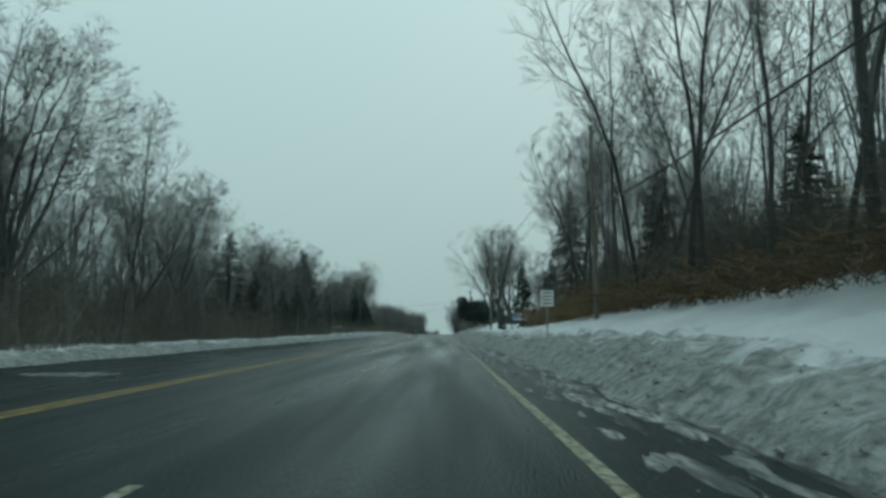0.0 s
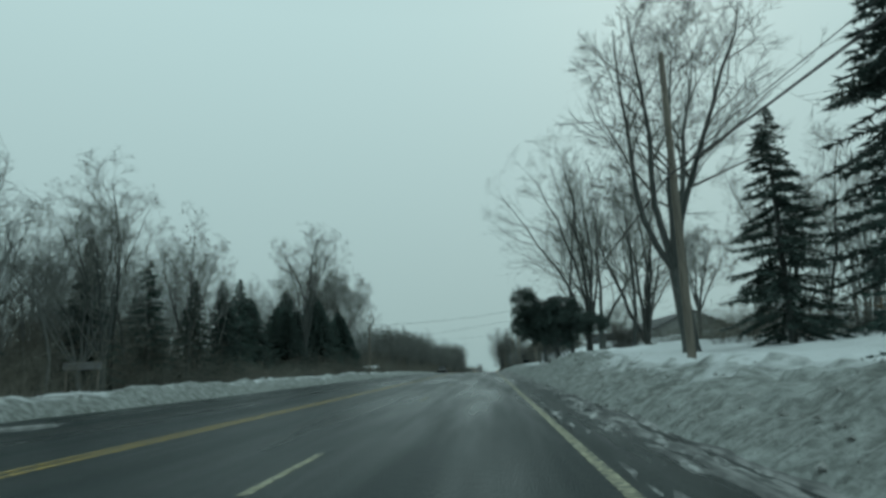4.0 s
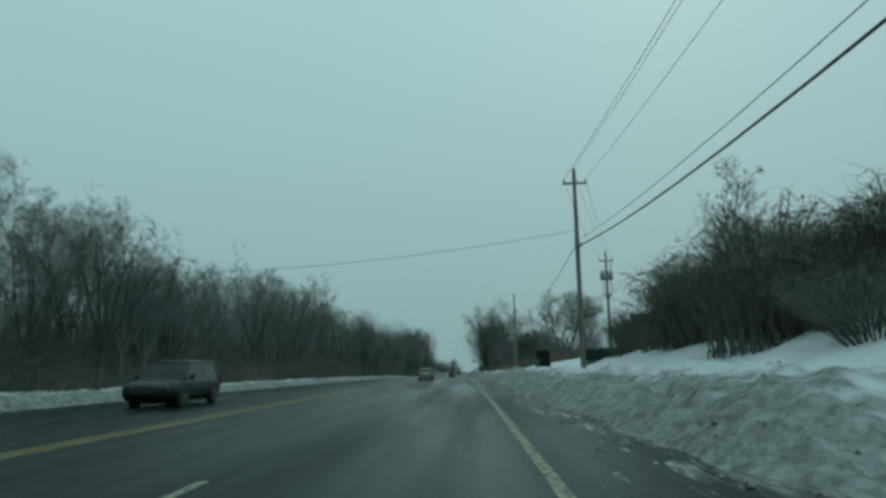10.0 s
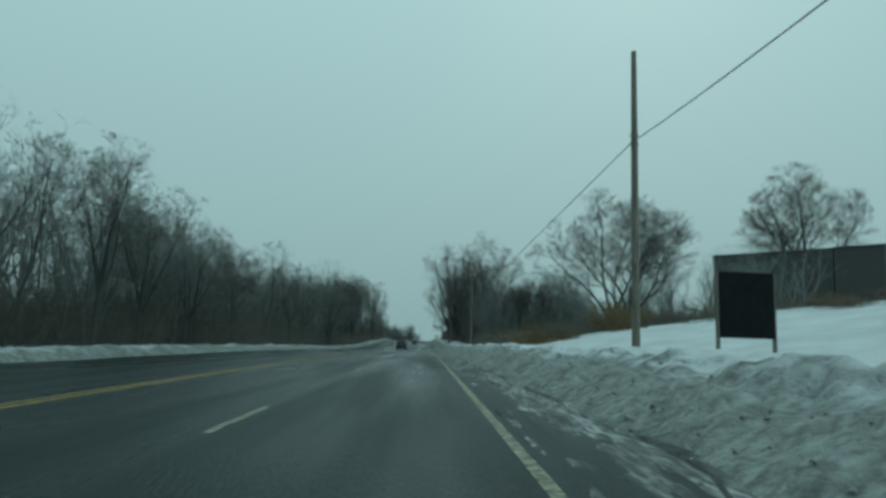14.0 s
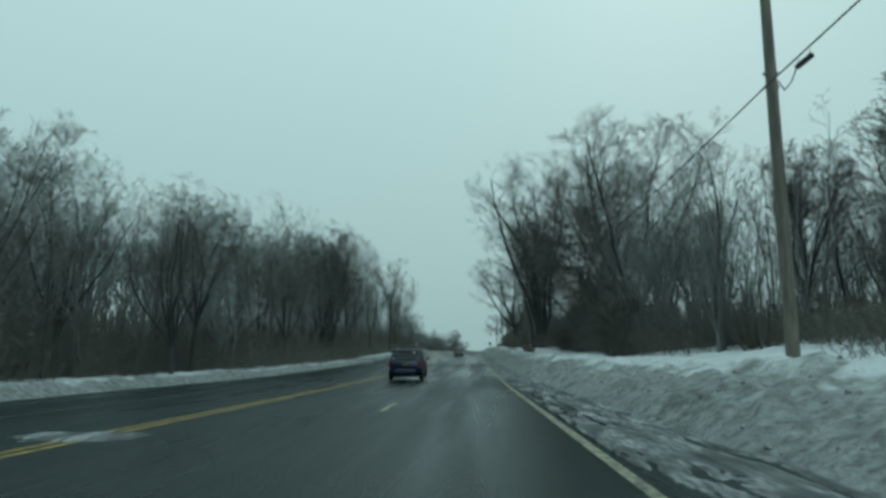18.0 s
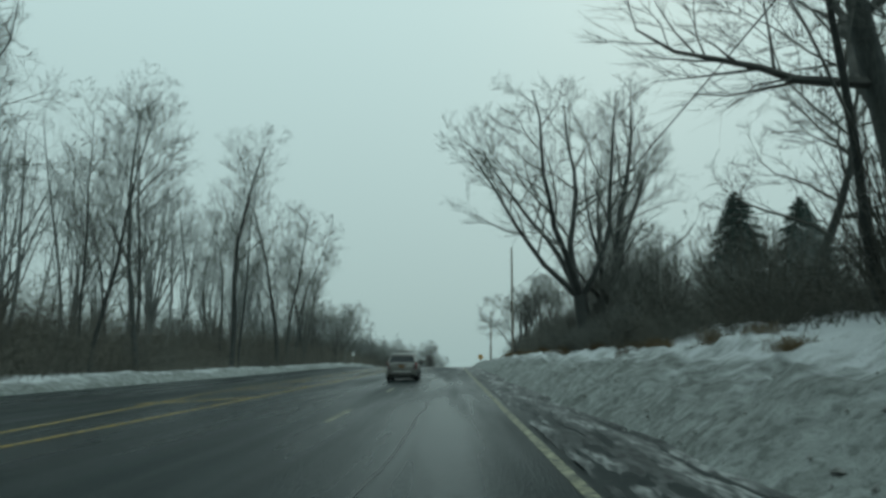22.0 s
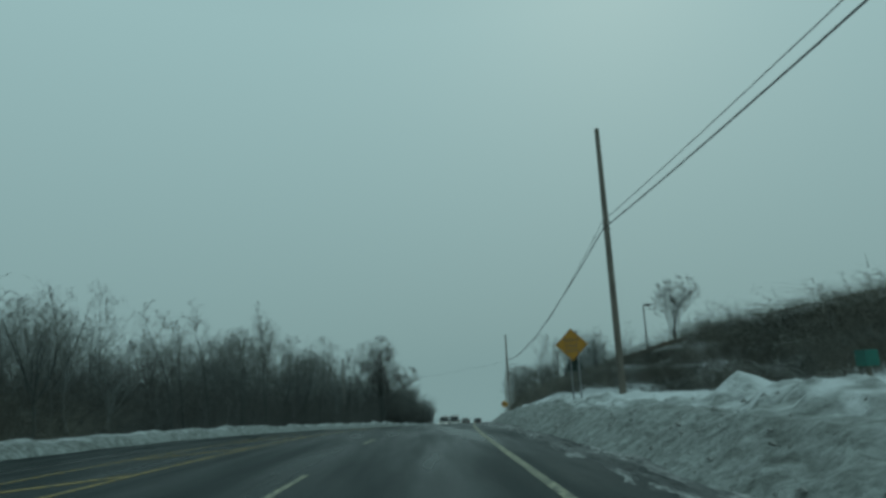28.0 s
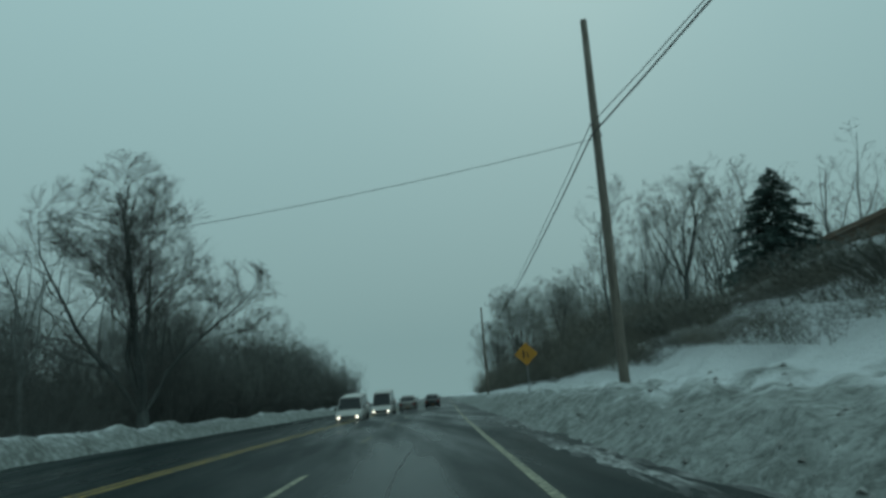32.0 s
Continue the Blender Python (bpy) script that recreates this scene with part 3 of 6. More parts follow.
# ---- trees ----
def grow(sh, rng, p, d, length, r, level, plan, twigs, wander=0.17):
    """One branch and, from it, the next ones. plan: for each level (segments, sides, children, length ratio, angle, lift)."""
    seg, sides, kids, ratio, angle, lift = plan[level]
    if level + 1 >= len(plan):
        e = (d + Vector((rng.gauss(0, 0.15), rng.gauss(0, 0.15), lift))).normalized()
        q = p + e * length
        sh[1].spike(p, q, 0.010)
        for _ in range(twigs):
            a = p.lerp(q, rng.uniform(0.1, 0.95))
            dd = (e + Vector((rng.gauss(0, 0.33), rng.gauss(0, 0.33), rng.gauss(0.15, 0.28)))).normalized()
            sh[1].spike(a, a + dd * length * rng.uniform(0.45, 1.0), 0.0062)
        return
    pts, radii = [p], [r]
    q, e = p.copy(), d.copy()
    for i in range(seg):
        bend = wander * (0.42 if level == 0 else 1.0)
        e = (e + Vector((rng.gauss(0, bend), rng.gauss(0, bend), lift + rng.gauss(0, 0.08)))).normalized()
        q = q + e * (length / seg)
        pts.append(q.copy())
        radii.append(max(r * (1 - 0.85 * (i + 1) / seg), 0.007))
    sh[min(level, 1)].tube(pts, radii, sides)
    for k in range(kids):
        t = (k + rng.random()) / kids * 0.74 + 0.26
        i = min(int(t * seg), seg - 1)
        a = pts[i].lerp(pts[i + 1], min(t * seg - i, 1))
        ax = Vector((rng.gauss(0, 1), rng.gauss(0, 1), rng.gauss(0, 0.3)))
        along = (pts[i + 1] - pts[i]).normalized()
        side = (ax - along * ax.dot(along)).normalized()
        ang = radians(angle * rng.uniform(0.65, 1.25))
        nd = along * math.cos(ang) + side * math.sin(ang)
        grow(sh, rng, a, nd, length * ratio * (1.2 - 0.6 * t) * rng.uniform(0.75, 1.2), max(radii[i] * 0.45, 0.009), level + 1, plan, twigs, wander)


TREE_LABEL = "leafless grey-brown deciduous tree standing in snow"


def round_crown(sh):
    """Draws the outermost twigs in, so that the crown ends in a rounded outline."""
    V = np.array([tuple(v) for v in sh[1].v])
    lo, hi = np.percentile(V[:, 2], (4, 97))
    c = np.array([V[:, 0].mean(), V[:, 1].mean(), (lo + hi) / 2])
    rz = (hi - lo) / 2
    rx = np.percentile(np.hypot(V[:, 0] - c[0], V[:, 1] - c[1]), 86)
    for q in sh:
        P = np.array([tuple(v) for v in q.v])
        d = np.sqrt((((P - c) / (rx, rx, rz)) ** 2).sum(1)) + 1e-6
        g = np.where(d < 0.8, d, 0.8 + 0.5 * (1 - np.exp(-(d - 0.8) / 0.5))) / d
        w = np.clip((P[:, 2] - (c[2] - 0.7 * rz)) / (0.5 * rz), 0, 1)
        f = 1 + (g - 1) * w
        q.v = [Vector(v) for v in (c + (P - c) * f[:, None])]
    return sh


def tree_shapes(seed, h, r, kind="tall", dense=1.0, lean=(0, 0), twigs=4, spread=1.0, low=0):
    rng = random.Random(seed)
    sh = [Shape(), Shape()]
    k1, k2, k3 = round(14 * dense), round(6 * dense), round(5 * dense)
    up = Vector((lean[0] + rng.gauss(0, 0.05), lean[1] + rng.gauss(0, 0.05), 1)).normalized()
    if kind == "tall":
        plan = [(7, 7, k1, 0.36, 34, 0.02), (4, 4, k2, 0.5, 38, 0.12), (2, 3, k3, 0.6, 38, 0.08), (2, 3, 0, 0, 0, 0.05)]
        grow(sh, rng, Vector((0, 0, -0.4)), up, h * 0.97, r, 0, plan, twigs)
    elif kind == "oak":
        plan = [(7, 8, k1, 0.44, 66, 0.02), (6, 5, k2 + 2, 0.46, 42, 0.03), (3, 3, k3, 0.55, 40, 0.03), (2, 3, 0, 0, 0, 0.03)]
        grow(sh, rng, Vector((0, 0, -0.4)), up, h * 0.97, r, 0, plan, twigs, 0.2)
    elif kind == "slim":
        plan = [(7, 6, k1, 0.27, 30, 0.02), (4, 4, k2 - 1, 0.5, 38, 0.15), (2, 3, k3, 0.6, 38, 0.08), (2, 3, 0, 0, 0, 0.05)]
        grow(sh, rng, Vector((0, 0, -0.4)), up, h * 0.98, r * 0.8, 0, plan, twigs)
    else:
        stem = low or h * rng.uniform(0.15, 0.3)
        top = up * stem
        sh[0].tube([Vector((0, 0, -0.4)), up * stem * 0.15, up * stem * 0.6, top], [r * 1.35, r * 1.08, r, r * 0.95], 8)
        n = rng.randint(5, 7)
        plan = [(8, 5, round(8 * dense), 0.42, 42, 0.07), (4, 4, round(5 * dense), 0.5, 40, 0.06), (2, 3, k3 - 1, 0.6, 40, 0.04), (2, 3, 0, 0, 0, 0.05)]
        for k in range(n):
            a = 2 * math.pi * (k * 0.618 + rng.uniform(-0.1, 0.1))
            q = (0.08 + 0.62 * (k + rng.random() * 0.5) / n) * spread
            size = (h - stem) * rng.uniform(0.88, 1.0) * (1 - 0.2 * min(q, 1.2))
            grow(sh, rng, top - up * 0.25, (up + Vector((math.cos(a) * q, math.sin(a) * q, 0))).normalized(), size, r * (0.62 - 0.2 * q / spread), 0, plan, twigs, 0.3)
    return round_crown(sh)


def bare_tree(seed, h, r, kind="tall", dense=1.0, lean=(0, 0), label=TREE_LABEL, group="trees along the road", spread=1.0, low=0, twig=None):
    """A leafless tree of height h at the origin, as a thing with trunk and crown."""
    sh = tree_shapes(seed, h, r, kind, dense, lean, 6, spread, low)
    root = thing("bare_tree", label, "tree", group)
    part("trunk", sh[0], M_BARK, root, smooth=True)
    part("crown", sh[1], twig or M_TWIG, root, "fine bare branches and twigs")
    return root


def conifer(seed, h, r, name="spruce_tree", label="dark green conical spruce tree standing in snow", thin=1.0, low=0.05, droop=0.3, tuft=0.42, solid=0.55):
    rng = random.Random(seed)
    t, c = Shape(), Shape()
    t.tube([Vector((0, 0, -0.4)), Vector((0, 0, h * 0.5)), Vector((0, 0, h))], [h * 0.017, h * 0.011, 0.02], 6)
    n = int(h * 13 * thin)
    for k in range(n):
        f = (k + rng.random()) / n
        z = h * (low + (1 - low) * f)
        L = r * (1 - f) ** 0.8 * rng.uniform(solid, 1.12) + 0.15
        a = rng.uniform(0, 6.2832)
        out = Vector((math.cos(a), math.sin(a), 0))
        p0 = Vector((0, 0, z))
        p1 = p0 + out * L + Vector((0, 0, -L * rng.uniform(0.2, 1.5) * droop))
        t.spike(p0, p1, 0.025)
        m = max(3, int(L * 8))
        for j in range(m):
            g = (j + rng.random()) / m
            b = p0.lerp(p1, 0.15 + 0.85 * g)
            w = tuft * (1.1 - 0.5 * g) * min(1, L / 1.2 + 0.3)
            for _ in range(4):
                dd = Vector((rng.gauss(0, 0.7), rng.gauss(0, 0.7), rng.gauss(-0.2, 0.35))) + out * 0.7
                c.spike(b, b + dd.normalized() * w * rng.uniform(0.5, 1.2), 0.04)
    root = thing(name, label, "tree", "conifers along the road")
    part("trunk", t, M_BARK, root)
    part("crown", c, M_NEEDLE, root, "dense dark green needles")
    return root


def yew(seed, trunk, lobes, label):
    """An old evergreen with a bare lower trunk. trunk: points of its line; lobes: (centre, radii, boughs) of its crown's masses."""
    rng = random.Random(seed)
    t, c = Shape(), Shape()
    pts = [Vector(p) for p in trunk]
    n = len(pts)
    t.tube(pts, [0.27 * (1 - 0.8 * k / (n - 1)) + 0.02 for k in range(n)], 9)
    for centre, size, boughs in lobes:
        for _ in range(boughs):
            a, b = rng.uniform(0, 6.2832), math.asin(rng.uniform(-0.8, 1))
            q = rng.uniform(0.55, 1.08)
            tip = Vector(centre) + Vector((math.cos(a) * math.cos(b) * size[0], math.sin(a) * math.cos(b) * size[1], math.sin(b) * size[2])) * q
            want = max(0.0, tip.z - 0.16 * math.hypot(tip.x, tip.y) - 0.5)
            root = min(pts[1:], key=lambda v: abs(v.z - want))
            line = []
            for j in range(6):
                f = j / 5
                m = root.lerp(tip, f)
                m.z += 0.5 * math.sin(f * 3.14) * (0.4 + 0.1 * (tip - root).length) - 0.25 * f ** 3
                line.append(m + Vector((rng.gauss(0, 0.12), rng.gauss(0, 0.12), rng.gauss(0, 0.16))) * (j > 0))
            t.tube(line, [0.05, 0.042, 0.034, 0.025, 0.016, 0.008], 4)
            L = (tip - root).length
            along = (line[5] - line[3]).normalized()
            side = along.cross(Vector((0, 0, 1))).normalized()
            for _ in range(int(12 + 8 * min(L, 3.5))):
                g = max(rng.uniform(0.3, 1.0), 1 - 2.6 / max(L, 0.6) * rng.random())
                i = min(int(g * 5), 4)
                b0 = line[i].lerp(line[i + 1], g * 5 - i)
                w = (0.3 + 0.75 * (1 - g)) * rng.uniform(0.6, 1.15) * rng.choice((-1, 1))
                b1 = b0 + side * w * rng.uniform(0.4, 1) + along * abs(w) * 0.7 + Vector((0, 0, rng.gauss(-0.05, 0.32)))
                c.spike(b0, b1, 0.02)
                for k in range(6):
                    e = b0.lerp(b1, rng.uniform(0.2, 1.0))
                    dd = (b1 - b0).normalized() * 0.9 + Vector((rng.gauss(0, 0.6), rng.gauss(0, 0.6), rng.gauss(-0.18, 0.45)))
                    c.spike(e, e + dd.normalized() * rng.uniform(0.14, 0.34), 0.019)
    root = thing("evergreen_tree", label, "tree", "conifers along the road")
    part("trunk", t, M_BARK, root, smooth=True)
    part("crown", c, M_NEEDLE, root, "ragged dark green needle boughs")
    return root


def brush_shape(seed, length=12, depth=4, h=2.2, stems=300, leafy=False):
    rng = random.Random(seed)
    s = Shape()
    for _ in range(stems):
        p = Vector((rng.uniform(-depth / 2, depth / 2), rng.uniform(-length / 2, length / 2), -0.4))
        swell = 0.55 + 0.6 * smooth_noise(p.x * 0.5, p.y * 0.45, seed)
        hh = h * swell * rng.uniform(0.4, 1.15)
        q = p + Vector((rng.gauss(0, 0.42), rng.gauss(0, 0.42), 0.9)) * (hh + 0.4)
        s.spike(p, q, 0.012)
        for _ in range(6):
            a = p.lerp(q, rng.uniform(0.15, 0.95))
            s.spike(a, a + Vector((rng.gauss(0, 0.75), rng.gauss(0, 0.75), rng.gauss(0.3, 0.4))) * hh * 0.36, 0.03 if leafy else 0.0085)
    return s


def place(base, x, s, turn=0.0, size=1.0, label="", sink=0.1):
    ob = copy_thing(base, spot(x, s, None, turn, size, sink))
    if label:
        tagged(ob, label)
    return ob


def drop(root):
    """Removes a pattern thing once its copies stand."""
    for o in (*root.children_recursive, root):
        bpy.data.objects.remove(o)


TALL = [bare_tree(10 + k, 16, 0.155, "tall") for k in range(5)]
SLIM = [bare_tree(20 + k, 16, 0.135, "slim") for k in range(4)]
WIDE = [bare_tree(30 + k, 16, 0.2, "wide", 1.1) for k in range(4)]
SPRUCE = [conifer(50 + k, 12, 3.0, thin=1.5, solid=0.8, tuft=0.5) for k in range(2)]
BROAD = [conifer(60, 12, 5.3, thin=2.0, droop=0.45, tuft=0.8, low=0.02, solid=0.85, label="broad dark green spruce tree standing in snow")]
FULL = [conifer(411, 5.6, 3.0, thin=2.0, droop=0.45, tuft=0.6, low=0.02, solid=0.85, label="full dark green spruce tree with a rounded base")]
PINE = [conifer(55, 14, 3.7, "pine_tree", "tall ragged white pine at the wood's edge", 0.85, 0.15, 0.1, 0.65)]
PATTERNS = TALL + SLIM + WIDE + SPRUCE + BROAD + FULL + PINE
rng = random.Random(7)

LEFT_H = ((-20, 20), (30, 18.5), (42, 16.5), (60, 13), (70, 11.5), (95, 12.5), (134, 15), (167, 12), (209, 10.5), (217, 12.5), (232, 13), (240, 13), (250, 10.5), (262, 11.5), (277, 13), (288, 14), (297, 15.5), (303, 15), (332, 12), (347, 13), (353, 13), (365, 12.5), (400, 13.5), (418, 14.5), (425, 16), (451, 20), (523, 20), (545, 11), (565, 9.5), (577, 8.5), (598, 8.5), (621, 11.5), (640, 12.5), (650, 11.5), (700, 12), (800, 13))
s = -8.0
while s < 745:
    if not (124 < s < 206 or 553 < s < 572 or 670 < s < 686):
        h = np.interp(s, [a for a, _ in LEFT_H], [b for _, b in LEFT_H]) * rng.uniform(0.72, 0.98)
        place(rng.choice(TALL + SLIM if 470 < s < 540 else TALL + SLIM + WIDE + WIDE + WIDE), rng.uniform(-26, -18.8), s, rng.uniform(0, 6.28), h / 16)
    s += rng.uniform(2.6, 5.0) * (1.3 if 470 < s < 535 else 0.72 if 205 < s < 350 or s > 575 else 1.0)
# right: from, to, nearest and farthest x, height, spacing
RIGHT_WOODS = ((-4, 56, 9, 22, 20, 1.6), (57, 70, 10, 20, 18, 1.6), (58, 100, 14, 30, 13, 5), (112, 136, 15, 34, 14, 5), (398, 430, 9.5, 20, 12, 2.2), (430, 466, 8.5, 20, 15, 3.4), (490, 520, 9, 20, 7, 5), (690, 800, 8, 24, 12, 3.2))
for s0, s1, x0, x1, hh, gap in RIGHT_WOODS:
    s = s0
    while s < s1:
        tree = (rng.choice(TALL + SLIM + (WIDE if s0 > 70 else SLIM)), x0 + (x1 - x0) * rng.random() ** 1.5, s, rng.uniform(0, 6.28), hh * rng.uniform(0.65, 1.12) / 16)
        if not (424 < s < 437 and tree[1] < 13 or 437 < s < 467 and tree[1] > 10.5):  # a clearing on the slope
            place(*tree)
        s += gap * rng.uniform(0.6, 1.4)

# the woods behind the first rows, and the brush under them
WOODS = []
for k in range(4):
    rw = random.Random(90 + k)
    merged = Shape()
    for n_tree in range(15):
        kind = "slim" if n_tree % 2 else "wide"
        sh = tree_shapes(rw.randint(0, 9999), rw.uniform(8, 14.5), rw.uniform(0.1, 0.17), kind, 0.66, twigs=3)
        m = Vector((rw.uniform(-5, 5), rw.uniform(-11, 11), 0))
        for q in sh:
            n0 = len(merged.v)
            merged.v += [v + m for v in q.v]
            merged.f += [tuple(i + n0 for i in f) for f in q.f]
    WOODS.append(merged.mesh("woods", M_HAZE_TWIG))
BRUSH = [brush_shape(70 + k).mesh("brush", M_BRUSH) for k in range(3)]
THICKET = [brush_shape(80 + k, 12, 4, 4.6, 330).mesh("thicket", M_BRUSH) for k in range(3)]
# same brush and thickets again, with the dimmer light past s = 600 coloured in
DARK_BRUSH = [brush_shape(70 + k).mesh("brush", M_DARK_TWIG) for k in range(3)]
DARK_THICKET = [brush_shape(80 + k, 12, 4, 4.6, 330).mesh("thicket", M_DARK_TWIG) for k in range(3)]
RUSSET = [brush_shape(75 + k, leafy=True).mesh("brush", M_RUSSET) for k in range(2)]


def stuff(name, mesh, x, s, label, scale=(1, 1, 1), turn=0.0):
    ob = new(name, mesh)
    X, Y, Z = at(x, s, land_at(x, s))
    ob.matrix_basis = Matrix.LocRotScale((X, Y, Z), Euler((0, 0, heading(s) + turn)), scale)
    return tagged(ob, label, name, kind="stuff")


for k in range(43):
    s = -4 + 19 * k
    h = np.interp(s, [a for a, _ in LEFT_H], [b for _, b in LEFT_H]) / 13
    stuff("woods", rng.choice(WOODS), -30, s, "dense leafless woods behind the roadside trees", (1, 1, h * rng.uniform(0.75, 1.08)), rng.choice((0, 3.1416)))
    if not 120 < s < 200 and not 470 < s < 530:
        stuff("woods", rng.choice(WOODS), -24.5, s + 9, "leafless saplings and young trees at the wood's edge", (0.8, 0.95, h * rng.uniform(0.55, 0.9)), rng.choice((0, 3.1416)))
    if not 120 < s < 200:
        for ds in (0, 9.5):
            stuff("brush", rng.choice(DARK_BRUSH if s > 600 else BRUSH), rng.uniform(-27, -25), s + ds, "dark leafless thicket of saplings in the woods", (1.6, 1.0, rng.uniform(1.6, 2.6) * (0.8 if 470 < s < 530 else 1)), rng.choice((0, 3.1416)))
    stuff("brush", rng.choice(BRUSH), -34, s, "dark leafless thicket deep in the woods", (3.0, 1.7, rng.uniform(2.2, 3.4)), rng.choice((0, 3.1416)))
    if not 470 < s < 530:
        stuff("woods", rng.choice(WOODS), -38, s, "dense leafless woods behind the roadside trees", (1, 1.3, h), rng.choice((0, 3.1416)))
for s0, s1, x0, x1, hh, gap in RIGHT_WOODS:
    for k in range(int((s1 - s0) / 19) + 1):
        grove, turn = rng.choice(WOODS), rng.choice((0, 3.1416))
        if s0 != 430 or k == 0:
            stuff("woods", grove, x0 + 16, s0 + 9 + 19 * k, "dense leafless woods behind the roadside trees", (1, 1, hh / 14), turn)
for k in range(100):
    rr = random.Random(2000 + k)
    s = -6 + 7.6 * k
    if not 122 < s < 208:
        stuff("thicket", rr.choice(DARK_THICKET if s > 600 else THICKET), rr.uniform(-24, -22), s, "dark leafless thicket of saplings at the wood's edge", (1.0, 0.9, rr.uniform(0.7, 1.25) * (0.6 if 512 < s < 570 else 1)), rr.choice((0, 3.1416)))
        stuff("thicket", rr.choice(DARK_THICKET if s > 600 else THICKET), rr.uniform(-29, -26), s + 3.5, "dark leafless thicket of saplings in the woods", (1.2, 0.9, rr.uniform(0.9, 1.5) * (0.7 if 512 < s < 570 else 1)), rr.choice((0, 3.1416)))
for s0, s1, x0, w, hh in ((-4, 60, 12, 10, 1.1), (396, 416, 15, 8, 0.6), (434, 466, 12.5, 9, 0.4), (692, 790, 9, 10, 1.0)):
    for k in range(int((s1 - s0) / 8) + 1):
        for j in range(3):
            rr = random.Random(2200 + 7 * k + j + s0)
            stuff("thicket", rr.choice(THICKET), x0 + w * j / 2, s0 + 8 * k + 3 * j, "dark leafless thicket of saplings under the trees", (1.1, 0.85, hh * rr.uniform(0.7, 1.2)), rr.choice((0, 3.1416)))
for k in range(84):
    s = -6 + 9 * k
    high = np.interp(s, (0, 180, 240, 300, 400, 540, 600, 650, 720), (1.5, 1.0, 1.9, 1.7, 1.5, 1.3, 1.5, 2.2, 2.0)) * rng.uniform(0.55, 1.35)
    stuff("brush", rng.choice(DARK_BRUSH if s > 600 else BRUSH), rng.uniform(-22.5, -20), s, "dense brown leafless brush at the wood's edge", (1.5, 1.0, high), rng.choice((0, 3.1416)) + rng.uniform(-0.2, 0.2))
    if k % 2:
        stuff("brush", rng.choice(BRUSH), rng.uniform(-27.5, -25), s + 4, "dense brown leafless brush under the trees", (1.7, 1.0, high * rng.uniform(1.0, 1.7)), rng.choice((0, 3.1416)))
for s0, s1, x0, x1, hh, gap in RIGHT_WOODS:
    for k in range(int((s1 - s0) / 11) + 1):
        base, word = (RUSSET, "russet brown") if s0 < 60 else (BRUSH, "dense brown leafless")
        stuff("brush", rng.choice(base), x0 + 0.6, s0 + 5 + 11 * k, word + " brush at the wood's edge", (1.2, 1.05, rng.uniform(0.6, 1.2)), rng.choice((0, 3.1416)))
        stuff("brush", rng.choice(BRUSH), x0 + 6, s0 + 5 + 11 * k, "dense brown leafless brush under the trees", (1.6, 1.05, rng.uniform(1.0, 1.9)), rng.choice((0, 3.1416)))

# ---- trees that stand out along the way ----
def single(x, s, h, r, kind, seed, dense=1.2, lean=(0, 0), label=TREE_LABEL, spread=1.0, low=0, twig=None):
    ob = bare_tree(seed, h, r, kind, dense, lean, label, spread=spread, low=low, twig=twig)
    ob.matrix_basis = spot(x, s, None, 0, 1, 0.1)
    return ob


single(8.3, 111, 19, 0.36, "wide", 301, 1.2, label="tall spreading leafless tree beside the road")
single(9.2, 148, 23, 0.36, "wide", 302, 1.0, spread=0.38, low=2.0, label="tall dark leafless tree behind an evergreen")
single(8.0, 151, 21, 0.2, "tall", 362, 1.1, label="tall dark leafless tree behind an evergreen")
single(10, 132, 17, 0.2, "tall", 303)
single(14.8, 146, 18, 0.46, "wide", 304, 1.15, low=0.9, spread=0.9, label="thick-trunked leafless shade tree in a snowy yard")
single(22, 152, 13, 0.25, "wide", 305)
single(17.5, 187, 25, 0.6, "wide", 306, 1.2, spread=0.8, low=2.8, label="massive leafless tree with forked trunk behind a fence")
single(14, 237, 9, 0.13, "tall", 307, label="crooked leafless tree hung with vines on the slope")
single(26.2, 366, 19.5, 0.36, "wide", 308, 1.6, spread=1.75, low=1.6, label="round-headed leafless tree on the snowy slope")
single(60.5, 382.5, 26, 0.55, "wide", 309, 2.0, spread=1.6, label="broad round-headed leafless tree behind the brick building")
single(23.0, 363, 20, 0.34, "wide", 310, 1.55, spread=1.75, low=1.8, label="spreading leafless tree on the brushy slope")
single(12.5, 420, 22.5, 0.36, "wide", 311, 1.5, spread=2.0, low=3.5, label="leafless willow with a dense drooping crown")
for k, (x, s, h) in enumerate(((19, 391, 12), (23, 397, 13), (16.5, 399, 11))):
    single(x, s, h, 0.2, "wide", 390 + k, 1.3, spread=1.3, twig=M_DARK_TWIG, label="dark leafless tree hung with vines up the slope")
single(7.5, 446, 25.5, 0.55, "wide", 312, 1.3, (0.0, 0), "huge dark leafless tree forking into several trunks at the bank", 0.62, low=1.6)
single(13.8, 437, 22.5, 0.5, "oak", 331, 1.5, (-0.05, 0), "massive dark tree with arching limbs wrapped in vines", twig=M_DARK_TWIG)
single(14.5, 452, 14, 0.28, "oak", 333, 1.2, (0, 0), "leafless tree with level limbs on the slope")
single(11.4, 463.5, 20, 0.5, "oak", 332, 1.45, (-0.04, 0), "huge old tree with long level limbs above the bank", twig=M_DARK_TWIG)
single(7.9, 446.6, 21, 0.36, "tall", 340, 1.2, (0.1, 0), "dark leafless tree beside a thicker trunk")
for k in range(5):
    single(6.6 + 0.5 * k, 450 + 2.4 * k, 15 + k % 3, 0.2, "tall", 341 + k, 1.2)
single(9, 450, 17, 0.35, "tall", 313)
